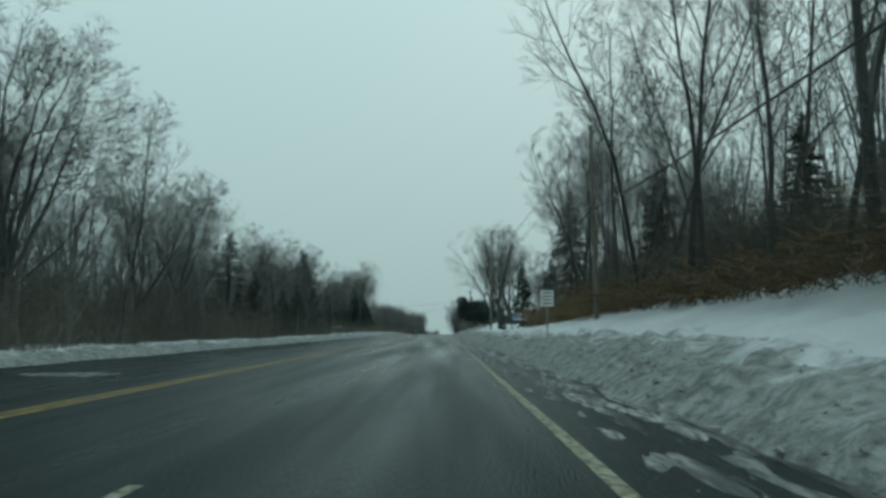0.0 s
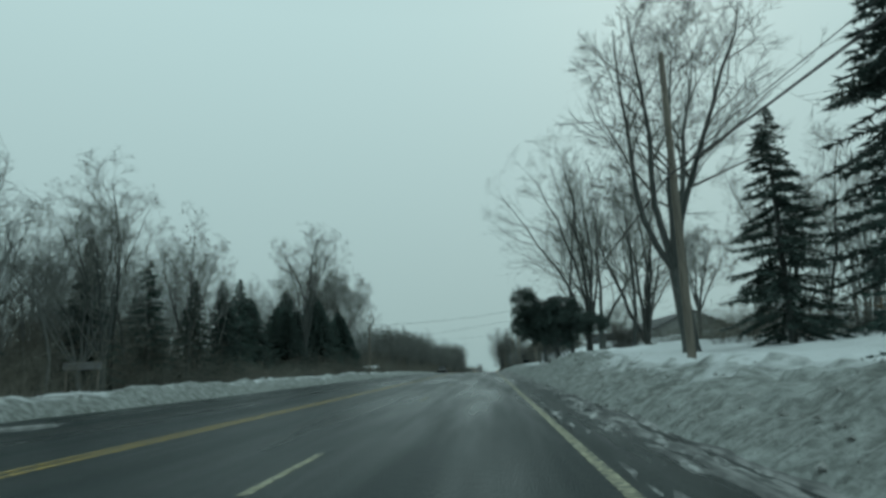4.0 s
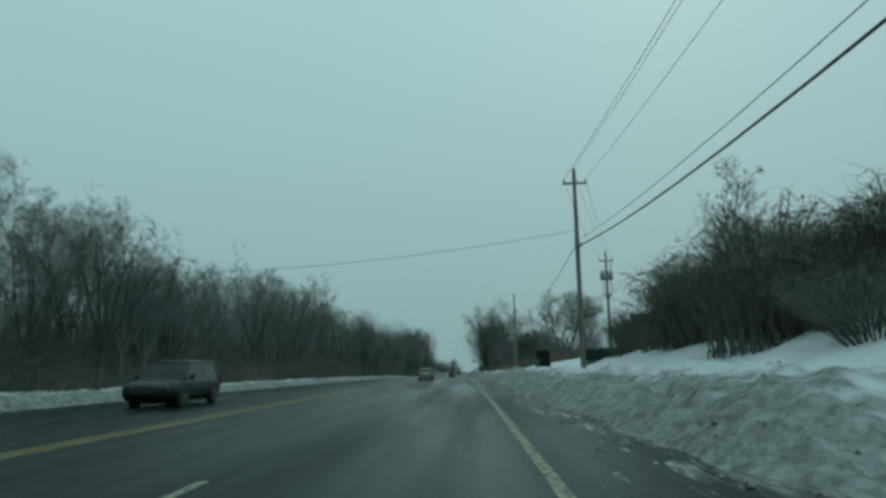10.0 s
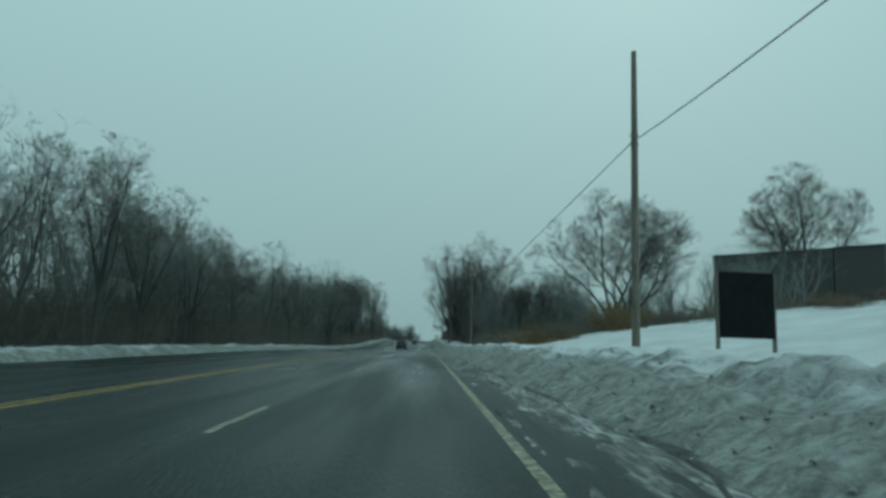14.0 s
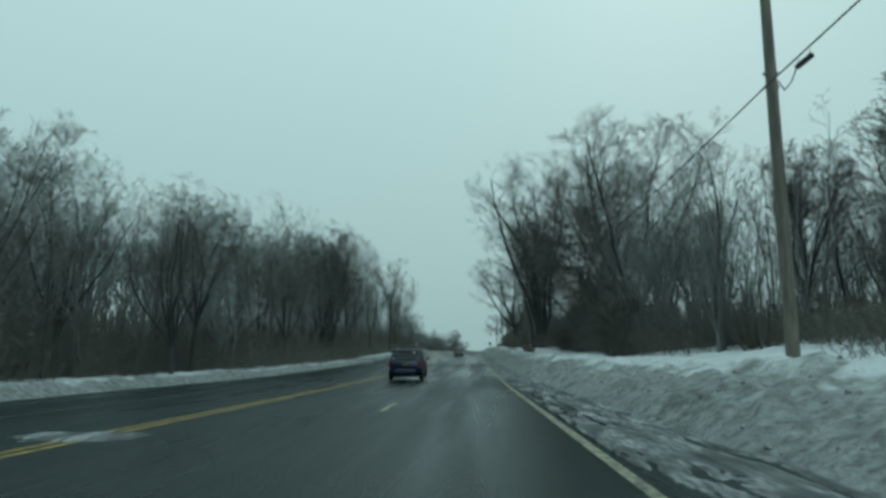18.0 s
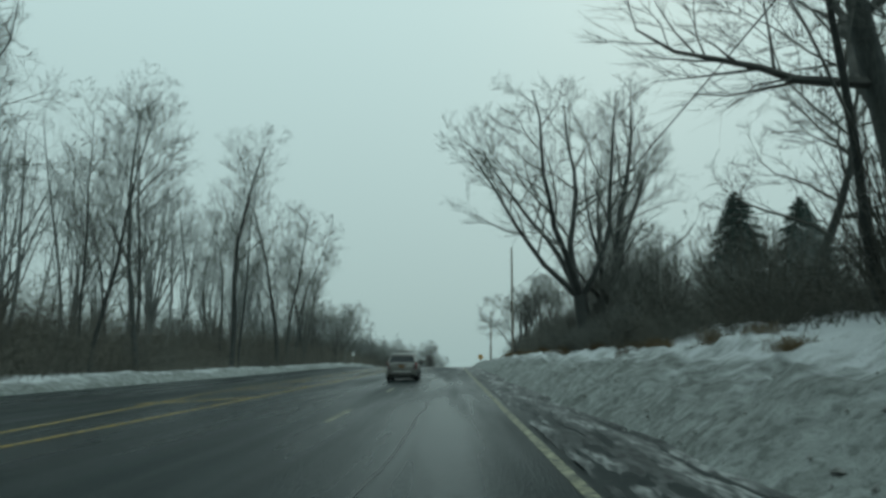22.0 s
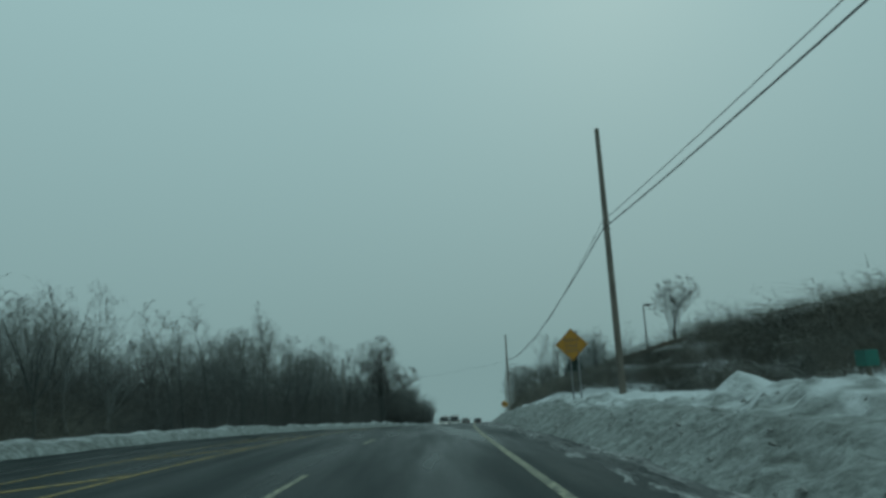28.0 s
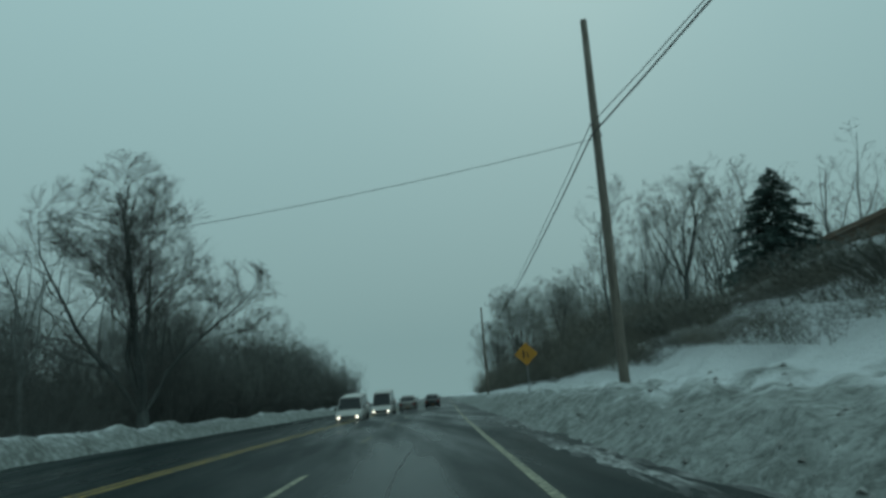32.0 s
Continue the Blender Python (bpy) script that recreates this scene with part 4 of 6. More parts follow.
single(11.9, 470, 11, 0.22, "oak", 373, 1.2, (0, 0), "spreading leafless tree with low level limbs over the bank")
single(7.1, 487, 20, 0.44, "wide", 314, 1.1, (-0.12, 0), "old leafless tree leaning over the road", 1.6, low=3.5)
single(9.0, 489, 17, 0.38, "tall", 315, 1.0, (0.06, 0), "thick dark leafless tree wrapped in vines")
single(10.5, 497, 15, 0.3, "tall", 325, 1.2, (-0.05, 0))
single(6.6, 529, 10.2, 0.2, "wide", 316, spread=1.9, low=0.8, label="many-stemmed leafless tree beside the pole")
single(9.5, 525, 10, 0.18, "wide", 317, 1.3)
single(8.2, 533, 9, 0.18, "wide", 327, 1.3)
single(14, 522, 11, 0.2, "wide", 328, 1.3)
single(12, 531, 10, 0.2, "wide", 318)
for k, (x, s, h, r) in enumerate(((-19.5, 513.5, 20, 0.23), (-20.4, 520.5, 18, 0.22), (-22, 531, 13, 0.15), (-20.2, 528.5, 14.5, 0.2), (-23, 546, 8, 0.13), (-18.6, 497, 19, 0.22), (-20.5, 486, 18, 0.2))):
    single(x, s, h, r, "tall", 380 + k, 1.05, label="tall straight leafless tree at the wood's edge")
single(-22.5, 569, 13, 0.3, "wide", 319, 1.2, spread=1.5, low=1.6, label="fan-shaped leafless tree at the field's edge")
single(-18.0, 683, 15.5, 0.34, "wide", 320, 1.5, spread=1.4, low=1.0, twig=M_DARK_TWIG, label="broad leafless tree with dense branches beside the road")
single(15.4, 651, 4.8, 0.08, "wide", 321, 0.9, low=1.0, spread=0.8, twig=M_HAZE_TWIG, label="small upright leafless tree on top of the embankment")
single(19.2, 628, 7.2, 0.11, "wide", 322, 1.0, low=1.2, spread=1.2, twig=M_HAZE_TWIG, label="round-headed leafless tree on top of the embankment")

for x, s, h in ((16.5, 31, 8), (21, 112, 23.5), (12, 109, 11), (16, 104, 11), (25, 100, 15), (-21, 66, 7), (-20.5, 83, 7.5), (-22, 112, 8), (-20.5, 121, 7), (-21.5, 128, 8), (-20, 74, 6), (-23, 135, 9), (28, 150, 6), (60, 400, 9), (70, 395, 9)):
    place(rng.choice(SPRUCE), x, s, rng.uniform(0, 6), h / 12, "dark green conical spruce tree standing in snow")
for x, s, h in ((-21.5, 92, 12), (-23, 96, 13), (-24, 104, 12), (-23, 64, 11), (-22, 118, 8)):
    place(PINE[0], x, s, rng.uniform(0, 6), h / 14)
for k, (x, s, h) in enumerate(((18, 56, 13), (20, 64, 12))):
    place(PINE[0], x, s, 0.9 * k, h / 14, "tall ragged evergreen among the leafless trees")
for k, (x, s, h) in enumerate(((12, 61, 17), (14.5, 63, 18), (17, 66, 18), (13, 66, 16), (19.5, 63, 18), (15.5, 60, 17), (21, 67, 18), (11.5, 68, 17))):
    place((TALL + SLIM)[k], x, s, 0.7 * k, h / 16, "tall straight leafless tree at the wood's edge")
for x, s, h in ((-25, 166, 11.5), (-23.5, 175, 9.5), (-24, 155.5, 8.0), (-22.5, 147, 7.5), (-27, 160, 9), (-24, 140, 8), (29.5, 515, 15), (34, 511, 13), (-27, 171, 10), (-30, 182, 10), (-25, 151, 8), (-28, 146, 8.5), (-30, 170, 12), (-22.6, 160, 9.5), (-24, 180, 9)):
    place(BROAD[0], x, s, rng.uniform(0, 6), h / 12, "broad dark green spruce tree standing in snow")
place(FULL[0], 16.0, 677, rng.uniform(0, 6), 1.0, "full dark green spruce tree with a rounded base")
single(-28, 195, 20, 0.32, "wide", 330, 1.4, label="round-headed leafless tree behind dark spruces", spread=1.5)
single(-29, 206, 17, 0.3, "wide", 331, 1.3, label="round-headed leafless tree behind dark spruces", spread=1.5)
single(-21, 148.5, 17, 0.24, "wide", 332, 1.0, label="tall open-crowned leafless tree beside the road", spread=0.7)
single(-26, 184, 17, 0.28, "wide", 333, 1.4, spread=1.4)
single(-30, 178, 18, 0.28, "wide", 334, 1.4, spread=1.4)
y1 = yew(401, ((0, 0, -0.4), (-0.05, 0, 1.0), (-0.2, 0, 2.2), (-0.35, 0, 3.4), (-0.7, 0, 4.8), (-1.3, 0, 6.0), (-2.2, 0, 7.2)),
         (((0.1, 0, 4.2), (4.3, 3.2, 2.0), 150), ((-3.1, 0, 6.1), (1.4, 1.3, 2.2), 40), ((3.7, 0, 4.3), (1.7, 1.5, 0.7), 24), ((0.6, 0, 5.6), (2.0, 2.0, 1.3), 50)),
         "ragged dark evergreen leaning over the snowbank")
y1.matrix_basis = spot(5.7, 144.8, None, 0, 1, 0.1)
y2 = yew(402, ((0, 0, -0.4), (-0.1, 0, 1.0), (-0.25, 0, 2.2), (-0.45, 0, 3.6), (-0.6, 0, 5.0), (-0.5, 0, 6.4), (-0.4, 0, 7.6)),
         (((-0.2, 0, 6.4), (4.2, 4.0, 2.2), 105), ((-3.6, 0, 6.2), (1.6, 1.8, 2.0), 40), ((2.7, 0, 4.2), (2.3, 2.8, 1.9), 60)),
         "round dark evergreen tree with a bare lower trunk")
y2.matrix_basis = spot(7.6, 179.6, None, 0, 1, 0.1)
for x in (6.9, 11.6):
    ob = conifer(410, 3.6, 0.75, "cypress_tree", "narrow dark columnar evergreen beside the sign", 2.2, 0.02, 0.1, 0.3)
    ob.matrix_basis = spot(x, 93, None, x, 1, 0.1)


def shrub(x, s, h, spread, seed, label="bare twiggy shrub on the snowy slope", fine=16, mat=None):
    rr = random.Random(seed)
    sh, tw = Shape(), Shape()
    for _ in range(int(20 * spread)):
        a, q = rr.uniform(0, 6.2832), rr.random() ** 0.5
        out = Vector((math.cos(a) * q, math.sin(a) * q, 0)) * spread * 0.5
        pts = [out * 0.25 + Vector((0, 0, -0.3))]
        for j in range(1, 5):
            f = j / 4
            pts.append(out * (0.25 + 1.1 * f ** 0.8) + Vector((rr.gauss(0, 0.12), rr.gauss(0, 0.12), h * f * (1.05 - 0.45 * q * q))))
        sh.tube(pts, [0.03, 0.024, 0.018, 0.012, 0.006], 3)
        for _ in range(fine):
            f = rr.uniform(1.0, 3.99)
            b = pts[int(f)].lerp(pts[int(f) + 1], f % 1)
            tw.spike(b, b + Vector((rr.gauss(0, 0.5), rr.gauss(0, 0.5), rr.gauss(0.35, 0.4))) * (0.25 + h * 0.17) * (16 / fine) ** 0.5, 0.008)
    root = thing("shrub", label, "shrub", "shrubs beside the road", spot(x, s, None, 0, 1, 0.1))
    part("stem_clump", sh, mat or M_BRUSH, root)
    part("twig_mass", tw, M_TWIG, root, "tangle of fine bare twigs")
    return root


shrub(15.3, 168.5, 1.0, 2.6, 501, "low dark clipped bush on the snowy berm behind the fence", 60, M_DARK_TWIG)
def vine_mound(x, s, h, spread, seed, label):
    """Shrubs buried under vines: stems that rise, arch over and hang."""
    rr = random.Random(seed)
    sh, tw = Shape(), Shape()
    for _ in range(int(34 * spread)):
        a, q = rr.uniform(0, 6.2832), rr.random() ** 0.5
        foot = Vector((math.cos(a), math.sin(a), 0)) * q * spread * 0.3
        out = (Vector((math.cos(a), math.sin(a), 0)) + Vector((rr.gauss(0, 0.5), rr.gauss(0, 0.5), 0))) * spread * rr.uniform(0.1, 0.34)
        top_z = h * (1.05 - 0.5 * q * q) * rr.uniform(0.7, 1.05)
        fall = rr.uniform(0.0, 0.55)
        pts = []
        for j in range(8):
            f = j / 7
            z = top_z * math.sin(min(f * 2.1, 1.57 + (f * 2.1 - 1.57) * fall * 2)) - 0.3 * (j == 0)
            pts.append(foot + out * f ** 1.3 + Vector((rr.gauss(0, 0.13), rr.gauss(0, 0.13), z + rr.gauss(0, 0.1))))
        sh.tube(pts, [0.03, 0.027, 0.023, 0.019, 0.015, 0.012, 0.009, 0.005], 3)
        for _ in range(26):
            f = rr.uniform(1.0, 6.99)
            b = pts[int(f)].lerp(pts[int(f) + 1], f % 1)
            tw.spike(b, b + Vector((rr.gauss(0, 0.45), rr.gauss(0, 0.45), rr.gauss(-0.05, 0.4))) * 0.8, 0.009)
    root = thing("vine_thicket", label, "shrub", "shrubs beside the road", spot(x, s, None, 0, 1, 0.1))
    part("stem_clump", sh, M_DARK_TWIG, root)
    part("twig_mass", tw, M_BRUSH, root, "tangle of bare hanging vines")
    return root


vine_mound(13.5, 150.5, 3.2, 4.2, 500, "large round dark leafless bush in a snowy yard")
for k, (x, s, h, w) in enumerate(((9.6, 224, 4.6, 5.5), (12.5, 228, 5.2, 7.0), (11.0, 235, 4.6, 6.0), (14.5, 222, 4.4, 6.0), (13.6, 241, 4.0, 5.5), (11.4, 247, 3.2, 4.5), (17, 232, 4.6, 6))):
    vine_mound(x, s, h, w, 1900 + k, "dark mound of shrubs smothered in bare vines")
for k, (x, s, h, w) in enumerate(((9.2, 422.5, 7.5, 5.0), (11, 428, 6.5, 6.0), (8.8, 431, 2.2, 4.0), (9.6, 488, 5.5, 4.5), (9.6, 410, 4.6, 5.5), (10.4, 416, 5.6, 6.0), (18, 388, 5.0, 7), (22.5, 393, 5.5, 8))):
    vine_mound(x, s, h, w, 1920 + k, "tall dark curtain of bare vines under the trees")
for k in range(26):
    rr = random.Random(520 + k)
    s = 215 + 1.5 * k
    big = 1.5 if 224 < s < 240 else 1.0
    shrub(rr.uniform(9.5, 15) + 2.5 * (k % 2), s, rr.uniform(1.8, 3.0) * big, rr.uniform(2.8, 4.2) * big ** 0.5, 560 + k, "bare twiggy shrub hung with vines on the snowy slope", 22, M_DARK_TWIG if k % 3 else M_BRUSH)
for k in range(5):
    stuff("brush", rng.choice(BRUSH), 11.5 + 1.5 * (k % 2), 222 + 6 * k, "dark tangle of brush and vines on the snowy slope", (0.8, 0.6, rng.uniform(1.0, 1.8)), 0.2)
for k in range(9):
    stuff("brush", rng.choice(RUSSET), 29 + 2.6 * k, 356 - 6.0 * k, "low brown weeds along the top of the snowy slope", (0.9, 0.9, 0.55), -0.85)
    stuff("brush", rng.choice(BRUSH), 27 + 2.6 * k, 352 - 6.0 * k, "low bare brush along the top of the snowy slope", (0.7, 0.9, 0.4), -0.85)
for k in range(10):
    stuff("brush", rng.choice(BRUSH), 6.9 + 0.5 * (k % 3), 470 + 3.4 * k, "low brown brush on the crest of the snowbank", (0.5, 0.45, 0.55), 0.1)
for k in range(10):
    rr = random.Random(620 + k)
    shrub(rr.uniform(6.2, 8.4), 474 + 2.6 * k, rr.uniform(1.3, 2.2), rr.uniform(2, 3.0), 660 + k, "low brown weedy shrub on the crest of the bank")
for k in range(30):
    rr = random.Random(720 + k)
    shrub(rr.uniform(8, 11) if k < 18 else rr.uniform(7.8, 11.5), 590 + 3.3 * k, rr.uniform(0.4, 0.8) if k < 18 else rr.uniform(0.8, 1.3), rr.uniform(1.8, 2.8), 760 + k, "low dark tangled shrub on the embankment")
for k in range(12):
    rr = random.Random(820 + k)
    shrub(rr.uniform(7.5, 10), 496 + 3.6 * k, rr.uniform(1.6, 3.0), rr.uniform(2.4, 3.6), 860 + k, "brown leafless shrub above the snowbank")
for k in range(16):
    rr = random.Random(880 + k)
    shrub(rr.uniform(11.5, 15), 566 + 2.2 * k, rr.uniform(0.5, 0.9), rr.uniform(2.0, 3.2), 900 + k, "low dark tangled shrub on the embankment")
for k in range(14):
    s = 600 + 9 * k
    stuff("brush", rng.choice(BRUSH), 9.3, s, "dense brown leafless brush on the embankment", (0.6, 0.85, 0.24 if s < 668 else 0.55), 0)
    stuff("brush", rng.choice(BRUSH), 11.5, s + 4, "dense brown leafless brush on the embankment", (0.6, 0.85, 0.16 if s < 672 else 0.4), 0)
    if s > 655:
        stuff("brush", rng.choice(BRUSH), 12.5, s + 24, "dense brown leafless brush on the embankment", (1.2, 1.05, 0.5), 0)
for k in range(6):
    stuff("brush", rng.choice(BRUSH), 13 + 3 * (k % 2), 562 + 7 * k, "dense brown leafless brush on the embankment", (1.2, 1.05, 0.65), 0)

for k in range(9):
    for x in (9.0, 13, 18, 24):
        base = RUSSET if (k + int(x)) % 9 == 0 else BRUSH
        stuff("brush", rng.choice(base), x + rng.uniform(-1, 1), 341 + 4.6 * k + rng.uniform(-2, 2), "olive-brown brush covering the slope", (0.9, 0.55, rng.uniform(0.45, 0.8) * (1.0 if x < 12 else 1.7)), rng.uniform(-0.3, 0.3))
for k in range(7):
    rr = random.Random(1500 + k)
    shrub(rr.uniform(5.5, 6.5), 474 + 2.3 * k, rr.uniform(1.2, 1.7), rr.uniform(1.8, 2.6), 1520 + k, "low brown weedy shrub on the crest of the bank")

for k in range(9):
    stuff("brush", rng.choice(BRUSH), 7.6 + 0.8 * (k % 2), 503 + 4.6 * k, "dark brush along the crest of the snowbank", (0.7, 0.5, 0.6), 0)

for k in range(8):
    stuff("brush", rng.choice(BRUSH), 9.0 + 1.2 * (k % 3), 536 + 4.6 * k, "dense brown leafless brush on the slope", (0.8, 0.6, rng.uniform(0.4, 0.7)), 0.1)
    stuff("brush", rng.choice(BRUSH), 14 + 2.5 * (k % 3), 534 + 5.0 * k, "dense brown leafless brush on the slope", (1.4, 0.8, rng.uniform(0.7, 1.2)), 0.1)

for k in range(34):
    rr = random.Random(1700 + k)
    s = 436 + 2.8 * k
    stuff("dry_grass", rr.choice(RUSSET), rr.uniform(4.6, 6.4), s, "thin dry grass poking through the snowbank", (0.16, 0.07, rr.uniform(0.14, 0.28)), rr.uniform(0, 6))
root = thing("fallen_branch", "thin dark fallen branch lying on the snowbank", "branch", "", spot(3.7, 434, None, 0.3, 1, -0.05))
q = Shape()
q.tube([Vector((-0.3, 0, 0.0)), Vector((-0.1, 0.02, 0.05)), Vector((0.12, 0.0, 0.03)), Vector((0.3, 0.03, 0.08))], [0.022, 0.02, 0.016, 0.008], 5, cap=True)
part("limb", q, M_BARK, root)
q = Shape()
q.tube([Vector((-0.1, 0.02, 0.05)), Vector((-0.16, 0.0, 0.14)), Vector((-0.14, 0.02, 0.2))], [0.014, 0.011, 0.006], 5, cap=True)
part("side_twig", q, M_BARK, root)

for k in range(60):
    rr = random.Random(1800 + k)
    s = 574 + 1.95 * k
    lo, hi = np.interp(s, (574, 592, 602, 612, 640, 655, 690), (12.5, 10, 8.6, 7.7, 7.2, 7.0, 7.0)), np.interp(s, (574, 590, 602, 612, 640, 655, 690), (20, 19, 13.5, 9.0, 9.2, 10.0, 11))
    for x in np.arange(lo, hi, 2.2):
        stuff("brush", rr.choice(BRUSH), x + rr.uniform(-0.4, 0.4), s, "dark tangled brush in a belt along the hillside", (0.55, 0.34, (0.45 if s > 602 else 0.6) * rr.uniform(0.7, 1.2) * np.interp(s, (630, 640, 668, 676), (1, 0.62, 0.62, 1.1))), rr.uniform(-0.3, 0.3))
for k in range(10):
    stuff("brush", rng.choice(BRUSH), 15 + 3.0 * (k % 3), 570 + 3.0 * k, "dark leafless brush covering the hillside", (1.2, 0.7, rng.uniform(0.4, 0.65)), rng.uniform(-0.3, 0.3))
for k, (x, d) in enumerate(((46, 704), (42, 722), (36, 742))):
    stuff("woods", WOODS[k], x, d, "far leafless woods behind the long building", (1.1, 1, 0.9), 0)
for k in range(3):
    stuff("woods", rng.choice(WOODS), 36 + 3 * k, 352 + 9 * k, "dense leafless woods up the slope", (0.7, 0.7, 0.6), rng.choice((0, 3.1416)))

# evergreen hedge by the side road
rr = random.Random(44)
hedge = Shape()
for _ in range(15000):
    u, v, w = rr.random(), rr.uniform(-1, 1), rr.random() ** 0.6
    p = Vector((u * 9, v * 1.1 * (1 - 0.4 * w), w * 2.35 * (1 - 0.15 * abs(v))))
    hedge.spike(p, p + Vector((rr.gauss(0, 1), rr.gauss(0, 1), rr.gauss(0.3, 1))).normalized() * 0.17, 0.035)
root = thing("hedge", "clipped dark evergreen hedge beside the driveway", "hedge", "", spot(9.9, 259.6, 0.95, 0.1, 0.85))
part("foliage", hedge, M_NEEDLE, root)
for k in range(9):
    q = Shape()
    q.tube([Vector((0.5 + k, 0, -0.5)), Vector((0.55 + k, 0.1, 0.7)), Vector((0.4 + k, 0.0, 1.5))], [0.06, 0.045, 0.015], 5)
    part("stem", q, M_BARK, root)

# ---- utility poles and wires ----
POLES = ((7.4, 37, 11.5), (6.1, 104, 12), (5.7, 176.4, 11.5), (6.2, 240, 12.6), (7.3, 306.3, 12.4), (6.0, 379.5, 12), (6.2, 452, 12), (6.0, 526, 13.7), (6.7, 595.6, 12.6), (4.5, 666, 12), (4.8, 735, 12))


def utility_pole(x, s, h, arm=False, cans=0, hung=7.0):
    root = thing("utility_pole", "weathered grey wooden utility pole at the roadside", "utility pole", "utility poles", spot(x, s, None, 0, 1, 0.0))
    q = Shape()
    q.tube([Vector((0, 0, -0.6)), Vector((0, 0, h * 0.3)), Vector((0, 0, h * 0.7)), Vector((0, 0, h))], [0.165, 0.15, 0.13, 0.105], 10, cap=True)
    part("shaft", q, M_POLE, root, smooth=False)
    for z in (hung, hung + 0.35):
        q = Shape()
        q.tube([Vector((-0.19, 0, z)), Vector((0.17, 0, z))], [0.05, 0.05], 6, cap=True)
        part("cable_bracket", q, M_STEEL, root)
    if arm:
        q = Shape()
        q.box((-0.75, -0.16, h - 1.05), (0.75, -0.05, h - 0.93))
        part("crossarm", q, M_POLE, root)
        for xx in (-0.68, 0.68):
            q = Shape()
            q.tube([Vector((xx, -0.1, h - 0.93)), Vector((xx, -0.1, h - 0.8)), Vector((xx, -0.1, h - 0.7))], [0.03, 0.06, 0.03], 8, cap=True)
            part("insulator", q, M_STEEL, root)
    for k in range(cans):
        a = -0.42 if k else 0.42
        q = Shape()
        q.tube([Vector((a, 0, h - 3.1)), Vector((a, 0, h - 3.05)), Vector((a, 0, h - 2.2)), Vector((a, 0, h - 2.1))], [0.2, 0.27, 0.27, 0.18], 12, cap=True)
        q.tube([Vector((a, 0, h - 2.1)), Vector((a, 0, h - 1.85))], [0.05, 0.03], 6, cap=True)
        part("transformer", q, M_STEEL, root, "grey steel transformer can", smooth=True)
    return root


for k, (x, s, h) in enumerate(POLES):
    utility_pole(x, s, h, k in (2, 3), 1 if k == 2 else 0, (6.3, 7.0, 6.8, 7.5, 8.4, 7.0, 8.0, 8.2, 7.6, 8.0, 8.0)[k])
far_root = utility_pole(14.6, 270, 12.6, True, 2, 6.2)
for k in range(7):
    rr = random.Random(2500 + k)
    a, b = rr.uniform(-0.5, 0.5), rr.uniform(-0.45, 0.45)
    q = Shape()
    q.tube([Vector((a, -0.12, 12.6 - rr.uniform(2.6, 3.3))), Vector((a * 1.5, -0.2, 12.6 - rr.uniform(4.2, 4.9))), Vector((b * 1.2, -0.22, 12.6 - rr.uniform(4.9, 5.4))), Vector((b * 0.3, -0.14, 12.6 - 4.6))], [0.014] * 4, 4)
    part("drop_wire", q, M_CABLE, far_root)
q = Shape()
q.box((-0.34, -0.26, 7.85), (0.34, -0.12, 8.05))
part("cable_rack", q, M_STEEL, far_root)
q = Shape()
q.tube([Vector((0.42, -0.12, 10.7)), Vector((0.5, -0.18, 11.3)), Vector((0.3, -0.14, 11.6))], [0.05, 0.06, 0.03], 6, cap=True)
part("cutout_fuse", q, M_STEEL, far_root)
utility_pole(-19, 176, 7.2, hung=6.0)
utility_pole(-21.5, 668, 10.5)
utility_pole(-24, 250, 9)


for k in range(16):
    rr = random.Random(1200 + k)
    shrub(rr.uniform(-20.5, -17.6), 686 + 4.6 * k, rr.uniform(4.5, 7.5), rr.uniform(4, 5.5), 1230 + k, "tall dark thicket beside the road", 24, M_DARK_TWIG)
for k in range(12):
    rr = random.Random(1300 + k)
    shrub(rr.uniform(8.5, 14), 514 + 2.6 * k, rr.uniform(2.6, 4.5), rr.uniform(3, 4.5), 1330 + k, "tall dark thicket above the snowbank")
for k in range(7):
    stuff("brush", rng.choice(BRUSH[:2] if k % 3 else RUSSET), rng.uniform(8.5, 11), 340 + 5 * k, "olive and russet brush on the snowy slope", (1.0, 0.6, 0.6), 0)
for k in range(4):
    stuff("brush", rng.choice(BRUSH[:2]), 9 + 1.5 * k, 366 + 7 * k, "olive and russet brush on the snowy slope", (1.4, 0.8, 0.7), 0)
    stuff("brush", rng.choice(BRUSH), 12 + 2 * k, 362 + 7 * k, "dark brush on the snowy slope", (1.4, 0.9, 0.9), 0)
    stuff("woods", rng.choice(WOODS), 34, 372 + 14 * k, "dense leafless woods up the slope", (0.8, 0.8, 0.7), rng.choice((0, 3.1416)))
for k in range(4):
    stuff("woods", rng.choice(WOODS), 12.5, 402 + 10 * k, "dense leafless woods overgrown with vines", (0.6, 0.8, 0.85), rng.choice((0, 3.1416)))
    stuff("brush", rng.choice(BRUSH), 10.5, 400 + 10 * k, "dark thicket of brush and vines", (1.0, 1.0, rng.uniform(0.8, 1.2)), 0)
    stuff("brush", rng.choice(BRUSH), 15, 398 + 10 * k, "dark thicket of brush and vines", (1.3, 1.15, rng.uniform(0.8, 1.3)), 0)
for k in range(5):
    stuff("brush", rng.choice(BRUSH), 12.5, 476 + 10 * k, "dark thicket of brush and vines", (1.5, 1.0, rng.uniform(0.8, 1.25)), 0)
single(8.4, 488, 14, 0.26, "wide", 350, 0.8, (-0.05, 0), "leafless tree with long limbs over the road", 1.6)
